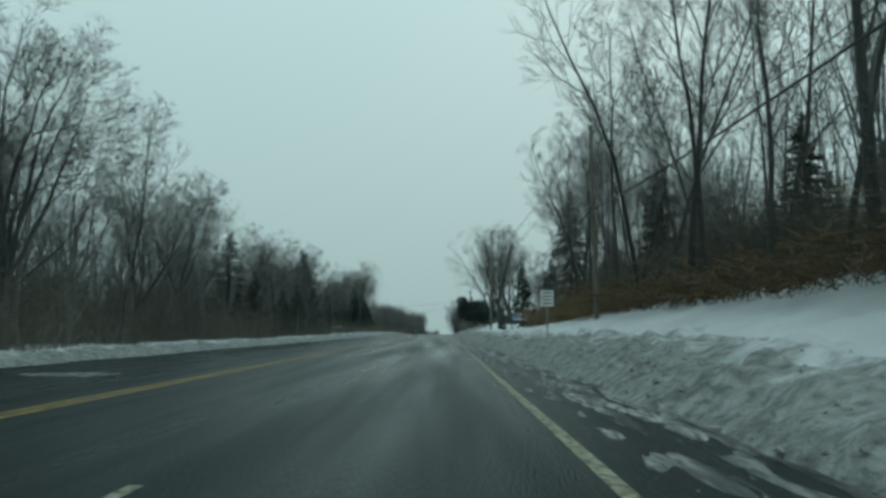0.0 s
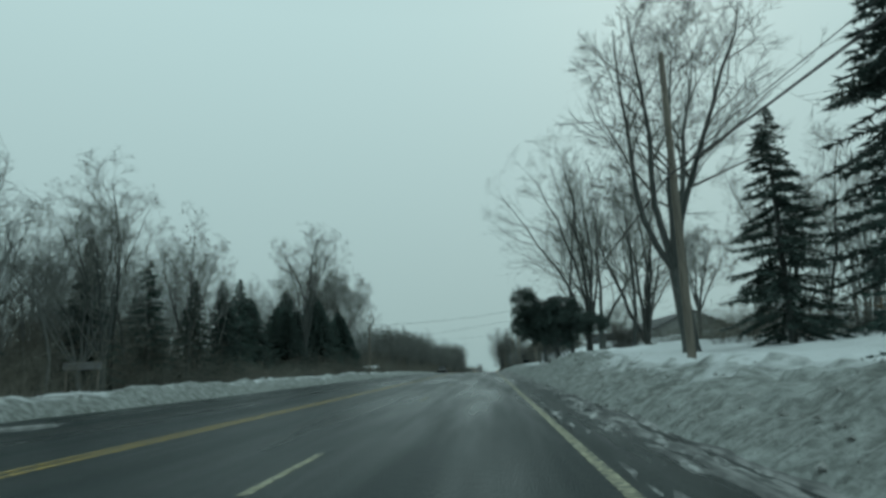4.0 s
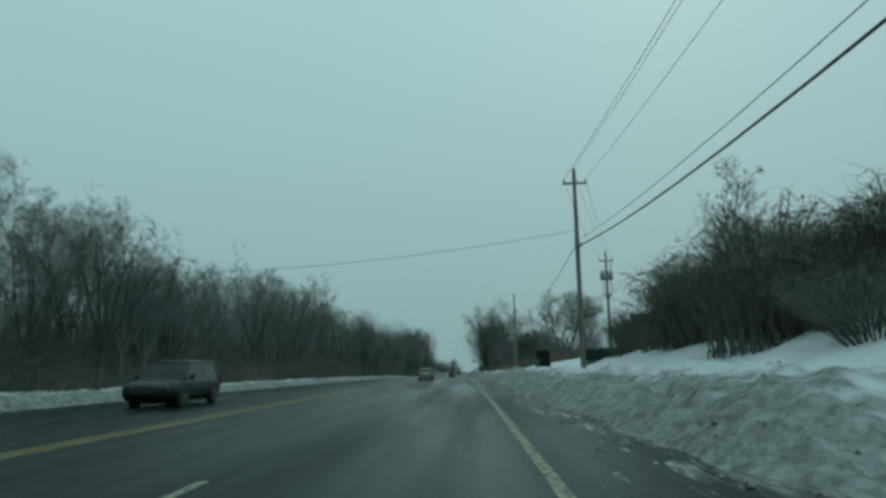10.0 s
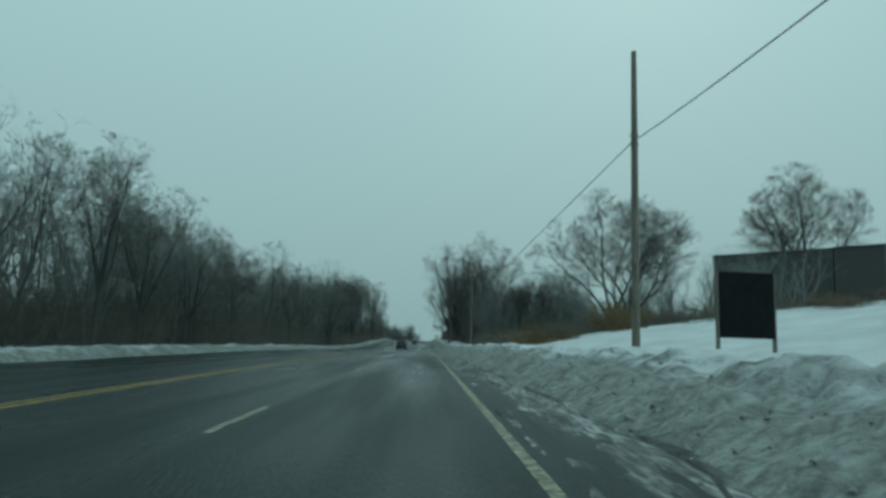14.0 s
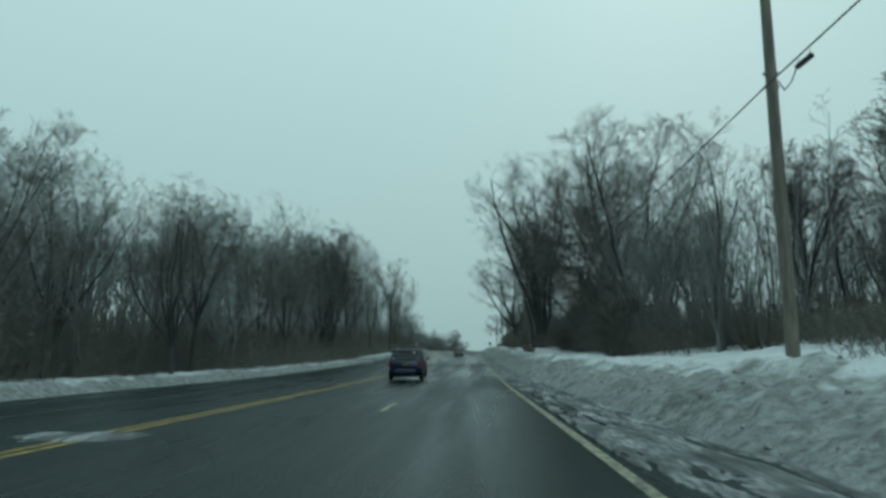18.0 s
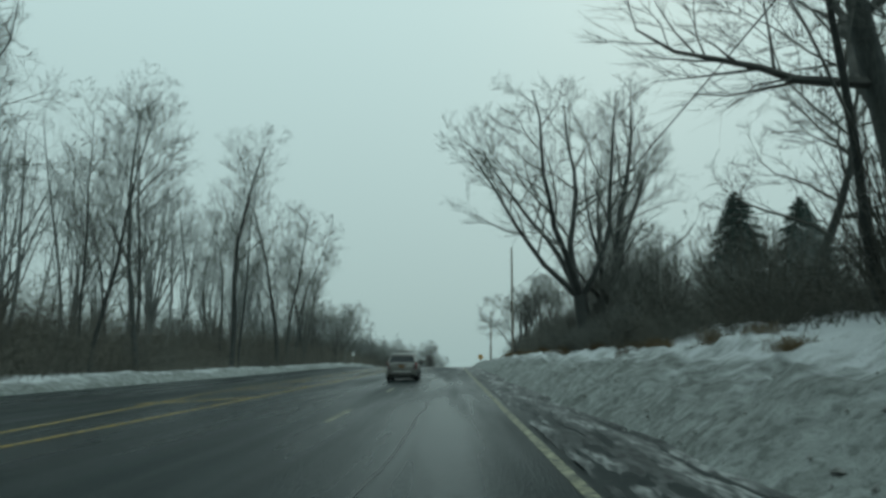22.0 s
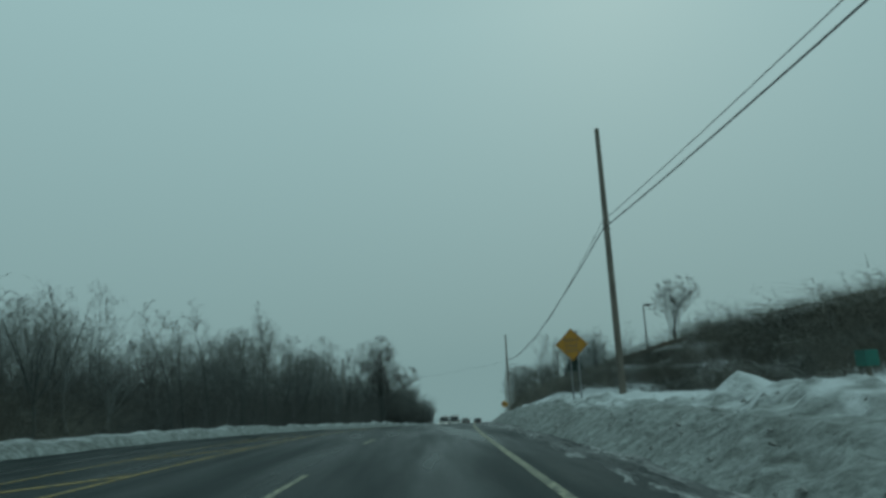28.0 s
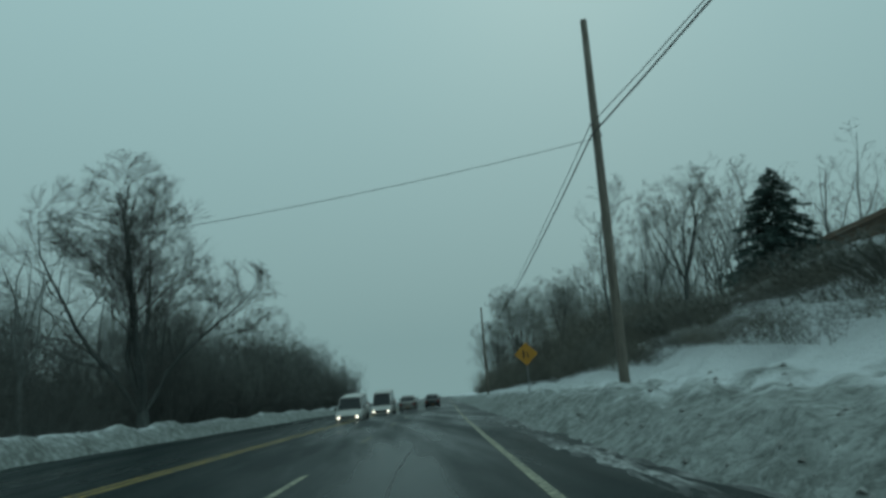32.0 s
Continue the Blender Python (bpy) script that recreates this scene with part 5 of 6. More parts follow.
single(9.4, 426, 18, 0.28, "wide", 370, 1.5, (-0.05, 0), "dark vine-hung leafless tree above the snowbank", 1.2, low=1.5, twig=M_DARK_TWIG)
shrub(9.6, 427, 8.0, 5.0, 371, "tall mass of hanging vines", 24)
for k in range(4):
    stuff("woods", rng.choice(WOODS), 24 + 2 * k, 388 + 9 * k, "dense leafless woods up the slope", (0.7, 0.7, 0.8), rng.choice((0, 3.1416)))
for k in range(4):
    shrub(9.5 + 1.2 * (k % 2), 483 + 3.0 * k, 6.5 - k % 2, 4.5, 1600 + k, "tall mass of hanging vines round the trees", 30, M_DARK_TWIG)
# tangles of vine and thicket under the trees on the right
for k in range(11):
    rr = random.Random(1000 + k)
    shrub(rr.uniform(8.5, 12.5), 394 + 4.2 * k, rr.uniform(2.2, 4.6), rr.uniform(4, 5.5), 1030 + k, "tall dark thicket overgrown with bare vines")
for k in range(14):
    rr = random.Random(1100 + k)
    shrub(rr.uniform(8.2, 13), 444 + 4.4 * k, rr.uniform(3.0, 5.5), rr.uniform(3.5, 5), 1130 + k, "tall dark thicket overgrown with bare vines")


def wire(name, a, b, sag, r, label):
    q = Shape()
    a, b = Vector(a), Vector(b)
    n = 16
    q.tube([a.lerp(b, i / n) - Vector((0, 0, sag * 4 * (i / n) * (1 - i / n))) for i in range(n + 1)], [r] * (n + 1), 5)
    return tagged(new(name, q.mesh(name, M_CABLE)), label, "cable", "overhead cables")


def top(p, z, dx=0.0):
    x, s = p[0] + dx, p[1]
    return at(x, s, land_at(p[0], p[1]) + z)


ALL = [(6.2, -38, 12)] + list(POLES) + [(4.8, 805, 12)]
HUNG = (7.0, 6.3, 7.0, 6.8, 7.5, 8.4, 7.0, 8.0, 8.2, 7.6, 8.0, 8.0, 8.0)  # height of the telephone cable at each pole
for (p, hp), (q, hq) in zip(zip(ALL, HUNG), zip(ALL[1:], HUNG[1:])):
    wire("telephone_cable", top(p, hp, -0.17), top(q, hq, -0.17), 1.3 if p[1] == 595.6 else 1.55 if p[1] < 120 else 1.45 if p[1] == 240 else 0.06 if p[1] == 306.3 else 1.6 if p[1] == 176.4 else 0.95, 0.036 if p[1] < 200 else 0.021 if p[1] < 520 else 0.026, "black telephone cable hung between poles")
    if p[1] < 200 or p[1] > 500:
        wire("telephone_cable", top(p, hp + 0.35, -0.17), top(q, hq + 0.35, -0.17), 1.85 if p[1] == 595.6 else 1.45 if p[1] < 120 else 1.4 if p[1] == 176.4 else 0.9, 0.014, "thin black cable hung between poles")
for p, q in zip(ALL[1:], ALL[2:5]):
    for dx, dz in ((-0.68, -0.7), (0, 0.05), (0.68, -0.7)):
        wire("power_line", top(p, p[2] + dz, dx), top(q, q[2] + dz, dx), 1.0, 0.012, "thin power line strung high between poles")
far_pole = (14.6, 270, 12.6)
for dx, dz in ((-0.68, -0.7), (0, 0.05), (0.68, -0.7)):
    wire("power_line", top(POLES[3], POLES[3][2] + dz, dx), top(far_pole, 12.6 + dz, dx), 0.6, 0.012, "thin power line strung high between poles")
wire("telephone_cable", top(far_pole, 6.2, -0.17), at(6.15, 267.4, 6.85), 0.45, 0.026, "slack black cable joining the roadside line")
wire("telephone_cable", top(POLES[2], 8.45), at(-19, 176, land_at(-19, 176) + 7.1), 0.5, 0.02, "black cable crossing over the road")
wire("telephone_cable", top(POLES[2], 7.1), at(-19, 176, land_at(-19, 176) + 4.6), 0.25, 0.016, "black cable crossing over the road")
wire("telephone_cable", top(POLES[3], 8.6), at(-24, 250, land_at(-24, 250) + 8.7), 0.6, 0.014, "black cable crossing over the road")
wire("telephone_cable", top(POLES[9], 7.9), at(-21.5, 668, land_at(-21.5, 668) + 6.4), 0.5, 0.01, "black cable crossing over the road")


def splice(p, back, hung):
    """A black splice case hung on the telephone cable shortly before a pole."""
    x, s = p[0] - 0.17, p[1] - back
    z = land_at(p[0], p[1]) + hung - 0.06 * back
    root = thing("cable_splice", "black splice case hung on the telephone cable", "cable", "cable splices")
    q = Shape()
    a, b = Vector(at(x, s - 0.35, z - 0.13)), Vector(at(x, s + 0.35, z - 0.1))
    q.tube([a, a.lerp(b, 0.08), a.lerp(b, 0.92), b], [0.03, 0.07, 0.07, 0.03], 8, cap=True)
    part("case", q, M_CABLE, root)
    q = Shape()
    for t in (0.15, 0.85):
        c = a.lerp(b, t)
        q.tube([c, c + Vector((0, 0, 0.16))], [0.012, 0.012], 4, cap=True)
    part("hanger", q, M_STEEL, root)
    q = Shape()
    q.tube([b, b + Vector((0.0, 0.25, -0.22)), b + Vector((0.0, 0.6, -0.3)), b + Vector((0.02, 0.9, 0.05))], [0.016] * 4, 5)
    part("cable_loop", q, M_CABLE, root)


root = thing("cable_splice", "black splice case hung on a slack cable", "cable", "cable splices")
a, b = Vector(top(far_pole, 6.2, -0.17)), Vector(at(6.15, 267.4, 6.85))
on = [a.lerp(b, f) - Vector((0, 0, 1.8 * f * (1 - f) + 0.07)) for f in (0.14, 0.16, 0.26, 0.28)]
q = Shape()
q.tube(on, [0.03, 0.07, 0.07, 0.03], 8, cap=True)
part("case", q, M_CABLE, root)
splice(POLES[3], 2.2, 7.5)
splice(POLES[5], 1.9, 7.0)
splice(POLES[7], 2.4, 8.2)


# ---- vehicles ----
def loft(rings, close=True):
    """A skin through rings of equal length."""
    q = Shape()
    n = len(rings[0])
    for r in rings:
        q.v += [Vector(p) for p in r]
    for i in range(len(rings) - 1):
        for k in range(n if close else n - 1):
            k2 = (k + 1) % n
            q.f.append((i * n + k, i * n + k2, (i + 1) * n + k2, (i + 1) * n + k))
    q.f.append(tuple(range(n))[::-1])
    q.f.append(tuple(range((len(rings) - 1) * n, len(rings) * n)))
    return q


def prism(pts, off):
    """A plate through corner points, off thick."""
    q = Shape()
    off = Vector(off)
    n = len(pts)
    q.v = [Vector(p) for p in pts] + [Vector(p) + off for p in pts]
    q.f = [tuple(range(n)), tuple(range(2 * n - 1, n - 1, -1))] + [(k, n + k, n + (k + 1) % n, (k + 1) % n) for k in range(n)]
    return q


def lamp_shape(sx, hw, rows):
    """A lens wrapped round the rear corner. rows: (height, inner edge as a part of the half width)."""
    rings = []
    for z, a in rows:
        out = [(max(a, 0.0), -0.02), (max(a, 0.86), -0.02), (max(a, 0.95), 0.05), (1.005, 0.2)]
        rings.append([(sx * hw * x, y, z) for x, y in out] + [(sx * hw * 0.94, 0.2, z), (sx * hw * min(a, 0.9), 0.05, z)])
    return loft(rings)


def car(name, label, L, W, deck, cabin, paint, x, s, wheel=0.31, base=(0.19, 0.79), away=True, lamps="tall", rails=False, stickers=False, lit=False, clear=0.19, glass=None, trim=None):
    """A car seen from behind at y=0, its front at y=L. deck: (part of length, height) along the body's top; cabin: the same for the
    foot of the rear window, the roof's two ends and the foot of the windscreen."""
    root = thing(name, label, "car", "vehicles on the road", spot(x, s, 0.0, 0 if away else math.pi, 1))
    hw = W / 2
    glass = glass or M_GLASS
    dy, dz = [a for a, _ in deck], [b for _, b in deck]
    rings = []
    for f in (0, 0.008, 0.025, 0.06, 0.1, 0.2, 0.3, 0.4, 0.5, 0.6, 0.7, 0.8, 0.88, 0.94, 0.98, 1.0):
        zt = float(np.interp(f, dy, dz))
        e = min(f, 1 - f)
        w = hw * (0.88 + 0.12 * min(1, e / 0.07) ** 0.5)
        zb = clear + 0.12 * max(0, 1 - e / 0.05)
        zm = zb + (zt - zb) * 0.5
        half = [(w * 0.86, zb), (w * 0.96, zb + 0.1), (w, zm), (w * 0.98, zt - 0.14), (w * 0.94, zt - 0.045), (w * 0.86, zt - 0.008), (w * 0.35, zt + 0.02)]
        rings.append([(px, f * L, pz) for px, pz in half] + [(-px, f * L, pz) for px, pz in half[::-1]])
    part("body", loft(rings), paint, root, smooth=True)
    # plain black box for the car's floor, added to block light between the wheels
    q = Shape()
    q.box((-hw * 0.8, 0.12 * L, clear - 0.08), (hw * 0.8, 0.9 * L, clear + 0.08))
    part("underbody", q, M_BLACK, root)
    # bumper, bent round the corners
    zt = dz[0]
    b0, b1 = clear + 0.06, clear + 0.34
    rings = []
    for k in range(13):
        u = -1 + k / 6
        yo = -0.04 + 0.3 * abs(u) ** 5
        rings.append([(u * hw * 0.985, yo + 0.05, b0), (u * hw * 0.985, yo + 0.005, b0 + 0.06), (u * hw * 0.985, yo, b1 - 0.07), (u * hw * 0.985, yo + 0.03, b1), (u * hw * 0.94, yo + 0.25, b1), (u * hw * 0.94, yo + 0.25, b0)])
    bumper = part("bumper", loft(rings), paint, root, smooth=False)
    if trim:
        q = Shape()
        q.box((-hw * 0.72, -0.055, b0 + trim), (hw * 0.72, -0.02, b0 + trim + 0.085))
        part("bumper_strip", q, M_BLACK, bumper, "black bumper strip")
    (r0, z0), (r1, z1), (f1, z2), (f0, z3) = cabin
    wb, wt = hw * 0.93, hw * 0.76
    # roof: a crowned panel
    rings = []
    for f, dzz in ((r1 - 0.012, -0.035), (r1 + 0.01, -0.008), (r1 * 0.7 + f1 * 0.3, 0.012), ((r1 + f1) / 2, 0.018), (f1 - 0.03, 0.0), (f1 + 0.01, -0.03)):
        zz = float(np.interp(f, (r1, f1), (z1, z2))) + dzz
        up = [(wt * 1.03, -0.055), (wt * 1.0, -0.02), (wt * 0.9, 0.006), (wt * 0.5, 0.028)]
        low = [(wt * 0.97, -0.075)]
        rings.append([(a, f * L, zz + b) for a, b in up] + [(-a, f * L, zz + b) for a, b in up[::-1]] + [(-a, f * L, zz + b) for a, b in low] + [(a, f * L, zz + b) for a, b in low])
    part("roof", loft(rings), paint, root, smooth=True)
    belt = lambda f: float(np.interp(f, dy, dz)) - 0.015
    mid = (r1 + f1) / 2 + 0.03

    def quad(pname, pts, thick, mat, lab=""):
        a, b, c = Vector(pts[0]), Vector(pts[1]), Vector(pts[2])
        nrm = (b - a).cross(c - a).normalized()
        ctr = sum((Vector(p) for p in pts), Vector()) / len(pts)
        if nrm.dot(ctr - Vector((0, L * 0.45, 0.9))) > 0:
            nrm = -nrm
        return part(pname, prism(pts, nrm * thick), mat, root, lab)

    rb, rt_ = r0 * L, r1 * L
    in0, in1 = wb * 0.985, wt * 0.985
    quad("rear_window", [(-in0, rb + 0.015, z0 - 0.03), (in0, rb + 0.015, z0 - 0.03), (in1, rt_ + 0.015, z1 - 0.03), (-in1, rt_ + 0.015, z1 - 0.03)], 0.02, glass)
    quad("windscreen", [(-in0, f0 * L, z3 - 0.03), (in0, f0 * L, z3 - 0.03), (in1, f1 * L, z2 - 0.03), (-in1, f1 * L, z2 - 0.03)], 0.02, glass)
    for sx in (-1, 1):
        o0, o1 = sx * wb, sx * wt
        quad("side_window", [(o0 * 0.985, rb + 0.06, belt(r0) - 0.02), (o0 * 0.985, mid * L, belt(mid) - 0.02), (o1 * 0.985, mid * L, z1 - 0.03), (o1 * 0.985, rt_ + 0.04, z1 - 0.03)], 0.02, glass)
        quad("side_window", [(o0 * 0.985, mid * L, belt(mid) - 0.02), (o0 * 0.985, f0 * L - 0.05, belt(f0) - 0.02), (o1 * 0.985, f1 * L - 0.02, z2 - 0.03), (o1 * 0.985, mid * L, z2 - 0.03)], 0.02, glass)
        cw = 0.16 if lamps != "box" else 0.2
        quad("rear_pillar", [(o0 * 1.005, rb - 0.005, belt(r0) - 0.02), (o0 * 1.005, rb + cw + 0.1, belt(r0) - 0.02), (o1 * 1.01, rt_ + cw, z1 - 0.04), (o1 * 1.01, rt_ - 0.005, z1 - 0.04)], 0.04, paint)
        quad("rear_pillar", [(o0 * 1.0, rb - 0.008, z0 - 0.03), (o0 * 0.9, rb - 0.008, z0 - 0.03), (o1 * 0.9, rt_ - 0.008, z1 - 0.03), (o1 * 1.0, rt_ - 0.008, z1 - 0.03)], 0.03, paint)
        quad("front_pillar", [(o0 * 1.0, f0 * L - 0.1, belt(f0) - 0.02), (o0 * 1.0, f0 * L + 0.01, z3 - 0.03), (o1 * 1.01, f1 * L + 0.02, z2 - 0.03), (o1 * 1.01, f1 * L - 0.06, z2 - 0.04)], 0.04, paint)
        quad("door_pillar", [(o0 * 0.995, mid * L - 0.04, belt(mid) - 0.02), (o0 * 0.995, mid * L + 0.04, belt(mid) - 0.02), (o1 * 0.995, mid * L + 0.03, z1 - 0.04), (o1 * 0.995, mid * L - 0.03, z1 - 0.04)], 0.02, M_BLACK)
        for f in (mid - 0.03, f0 - 0.06):
            q = Shape()
            q.box((sx * hw - 0.02, f * L - 0.16, belt(f) - 0.17), (sx * hw + 0.015, f * L, belt(f) - 0.135))
            part("door_handle", q, M_BLACK, root)
        q = Shape()
        my = (f0 - 0.05) * L
        q.tube([Vector((sx * hw * 0.9, my, z3 + 0.02)), Vector((sx * (hw + 0.06), my, z3 + 0.07))], [0.03, 0.03], 5)
        q.tube([Vector((sx * (hw + 0.03), my, z3 + 0.0)), Vector((sx * (hw + 0.1), my, z3 + 0.01)), Vector((sx * (hw + 0.12), my, z3 + 0.13)), Vector((sx * (hw + 0.05), my, z3 + 0.15))], [0.05, 0.08, 0.08, 0.05], 8, cap=True)
        part("wing_mirror", q, M_BLACK, root, "black wing mirror", smooth=True)
        for f in base:
            wy = f * L
            # flat black ring on the uncut body side, for the shade inside the arch
            q = Shape()
            n = 18
            for k in range(n):
                a0, a1 = math.pi * 1.1 * k / n - 0.2, math.pi * 1.1 * (k + 1) / n - 0.18
                ra, rb2 = wheel * 0.3, wheel * 1.17
                b = len(q.v)
                for r, a in ((ra, a0), (rb2, a0), (rb2, a1), (ra, a1)):
                    q.v.append(Vector((sx * (hw + 0.004), wy + r * math.cos(a), wheel + r * math.sin(a))))
                q.f.append((b, b + 1, b + 2, b + 3))
            part("wheel_arch", q, M_BLACK, root)
            tyre = Shape()
            cx = sx * (hw - 0.085)
            tyre.tube([Vector((cx - 0.11, wy, wheel)), Vector((cx - 0.085, wy, wheel)), Vector((cx + 0.085, wy, wheel)), Vector((cx + 0.11, wy, wheel))], [wheel * 0.85, wheel, wheel, wheel * 0.86], 22, cap=True)
            ty = part("wheel", tyre, M_RUBBER, root, "wet black tyre", smooth=False)
            rim = Shape()
            o = sx * (hw + 0.03)
            rim.tube([Vector((o, wy, wheel)), Vector((o + sx * 0.012, wy, wheel))], [wheel * 0.2, wheel * 0.14], 10, cap=True)
            for k in range(5):
                a = 2 * math.pi * k / 5 + 0.3
                d = Vector((0, math.cos(a), math.sin(a)))
                rim.tube([Vector((o, wy, wheel)) + d * wheel * 0.12, Vector((o, wy, wheel)) + d * wheel * 0.62], [0.03, 0.04], 5, cap=True)
            rim.tube([Vector((o - sx * 0.015, wy, wheel)), Vector((o + sx * 0.004, wy, wheel))], [wheel * 0.66, wheel * 0.62], 20)
            part("rim", rim, M_ALLOY, ty, "grey alloy rim")
        if lamps == "box":
            q = lamp_shape(sx, hw, ((zt - 0.34, 0.8), (zt - 0.02, 0.8)))
        elif lamps == "wide":
            q = lamp_shape(sx, hw, ((zt - 0.25, 0.66), (zt - 0.19, 0.62), (zt - 0.08, 0.62)))
        else:
            q = lamp_shape(sx, hw, ((zt - 0.3, 0.76), (zt - 0.2, 0.76), (zt - 0.06, 0.88), (zt + 0.06, 0.95)))
        lamp = part("tail_light", q, M_RED, root, "red tail light")
        q = Shape()
        if lamps == "box":
            for zz in (zt - 0.345, zt - 0.06):
                q.box((sx * hw * 0.9 - hw * 0.09, -0.032, zz), (sx * hw * 0.9 + hw * 0.03, 0.01, zz + 0.035))
        elif lamps == "wide":
            q.v = [Vector((sx * hw * a, y, z)) for y in (-0.024, 0.03) for a, z in ((0.32, zt - 0.23), (0.62, zt - 0.25), (0.62, zt - 0.09), (0.5, zt - 0.1))]
            q.f = [(0, 1, 2, 3), (7, 6, 5, 4), (0, 4, 5, 1), (1, 5, 6, 2), (2, 6, 7, 3), (3, 7, 4, 0)]
        else:
            q.tube([Vector((sx * hw * 0.86, -0.034, zt - 0.21)), Vector((sx * hw * 0.86, 0.01, zt - 0.21))], [0.075, 0.085], 14, cap=True)
        part("reversing_lens", q, M_LENS, lamp, "clear grey lens")
        q = Shape()
        q.tube([Vector((sx * hw * 0.68, L - 0.04, dz[-1] - 0.14)), Vector((sx * hw * 0.68, L + 0.012, dz[-1] - 0.14))], [0.105, 0.09], 12, cap=True)
        part("headlight", q, M_HEADLIGHT if lit else M_GLASS, root, "lit round headlight" if lit else "clear headlight")
    pz = clear + 0.16 if lamps == "wide" else zt - 0.27
    q = Shape()
    yo = -0.06 if lamps == "wide" else -0.02
    q.box((-0.155, yo, pz), (0.155, yo + 0.04, pz + 0.15))
    plate = part("number_plate", q, M_PLATE, root, "plain orange number plate")
    q = Shape()
    q.box((-0.11, yo - 0.006, pz + 0.05), (0.11, yo - 0.001, pz + 0.1))
    part("text_bar", q, M_BRUSH, plate)
    if lamps == "tall":
        q = Shape()
        q.box((-0.3, -0.014, pz + 0.17), (0.3, 0.02, pz + 0.205))
        part("handle_strip", q, M_BLACK, root)
    q = Shape()
    q.box((-hw * 0.55, L - 0.03, dz[-1] - 0.22), (hw * 0.55, L + 0.015, dz[-1] - 0.06))
    part("grille", q, M_BLACK, root)
    if lamps != "wide":
        q = Shape()
        q.tube([Vector((-0.05, r0 * L - 0.03, z0 + 0.05)), Vector((0.4, r0 * L + 0.0, z0 + 0.1))], [0.018, 0.012], 5, cap=True)
        part("rear_wiper", q, M_BLACK, root)
    q = Shape()
    q.tube([Vector((hw * 0.45, -0.06, clear + 0.0)), Vector((hw * 0.45, 0.4, clear + 0.02))], [0.03, 0.03], 8, cap=True)
    part("exhaust_pipe", q, M_STEEL, root)
    if rails:
        for sx in (-1, 1):
            q = Shape()
            q.tube([Vector((sx * wt * 0.86, (r1 + 0.02) * L, z1 + 0.0)), Vector((sx * wt * 0.86, (r1 + 0.05) * L, z1 + 0.07)), Vector((sx * wt * 0.86, (f1 - 0.05) * L, z2 + 0.07)), Vector((sx * wt * 0.86, (f1 - 0.02) * L, z2 + 0.0))], [0.022] * 4, 6, cap=True)
            part("roof_rail", q, M_BLACK, root)
        q = Shape()
        q.box((-wt * 0.85, (r1 + 0.12) * L, z1 + 0.05), (wt * 0.85, (r1 + 0.135) * L, z1 + 0.075))
        part("roof_bar", q, M_BLACK, root)
    if stickers:
        nrm = Vector((0, -(z1 - z0), (r1 - r0) * L)).normalized()
        for fx, fz, rr_, mm in ((0.68, 0.8, 0.065, M_SIGN_WHITE), (-0.68, 0.8, 0.065, M_POLE), (0.76, 0.2, 0.028, M_STEEL), (-0.76, 0.22, 0.028, M_SIGN_WHITE)):
            c = Vector((fx * (wb + (wt - wb) * fz), (r0 + (r1 - r0) * fz) * L, z0 + (z1 - z0) * fz))
            q = Shape()
            q.tube([c + nrm * 0.0, c + nrm * 0.012], [rr_, rr_], 14, cap=True)
            part("sticker", q, mm, root, "round pale window sticker")
    return root


def paint(name, c, rough=0.35):
    return material(name, c, rough, vary=(tuple(v * 0.8 for v in c), tuple(min(1, v * 1.08) for v in c)), scale=1.2, spread=0.5)


P_SILVER = paint("dirty_silver_paint", (0.17, 0.172, 0.16), 0.45)
P_BEIGE = paint("dirty_beige_paint", (0.2, 0.195, 0.16), 0.45)
P_BLUE = paint("dark_blue_paint", (0.004, 0.0125, 0.036), 0.42)
P_DARK = paint("dark_green_grey_paint", (0.008, 0.012, 0.013), 0.4)
P_WHITE = paint("dirty_white_paint", (0.4, 0.4, 0.38))
car("sedan", "dirty beige four-door sedan on the wet road", 4.42, 1.7, ((0, 0.9), (0.03, 0.94), (0.17, 0.95), (0.5, 0.92), (0.72, 0.9), (0.93, 0.78), (1, 0.68)), ((0.135, 0.95), (0.27, 1.36), (0.55, 1.38), (0.74, 0.9)), P_BEIGE, -5.7, 277.2, 0.3, lamps="wide")
car("suv", "dark blue sport utility vehicle with window stickers", 4.44, 1.84, ((0, 1.1), (0.05, 1.1), (0.5, 1.07), (0.74, 1.05), (0.94, 0.98), (1, 0.85)), ((0.012, 1.1), (0.065, 1.68), (0.58, 1.7), (0.75, 1.05)), P_BLUE, -5.25, 398.8, 0.37, (0.19, 0.79), rails=True, stickers=True, clear=0.3, glass=M_TINT, lamps="box")
car("hatchback", "dirty silver hatchback on the wet road", 3.9, 1.68, ((0, 0.98), (0.04, 1.0), (0.5, 0.97), (0.74, 0.95), (0.93, 0.84), (1, 0.7)), ((0.018, 1.02), (0.1, 1.44), (0.5, 1.5), (0.77, 0.95)), P_SILVER, -4.1, 482.2, 0.29, (0.18, 0.81), clear=0.2, trim=0.1)
car("suv", "dark sport utility vehicle coming along the far lanes", 4.5, 1.8, ((0, 1.0), (0.5, 1.0), (0.74, 1.0), (0.94, 0.92), (1, 0.8)), ((0.02, 1.0), (0.08, 1.6), (0.6, 1.62), (0.75, 1.0)), P_DARK, -11.6, 226.5, 0.34, away=False, clear=0.28)
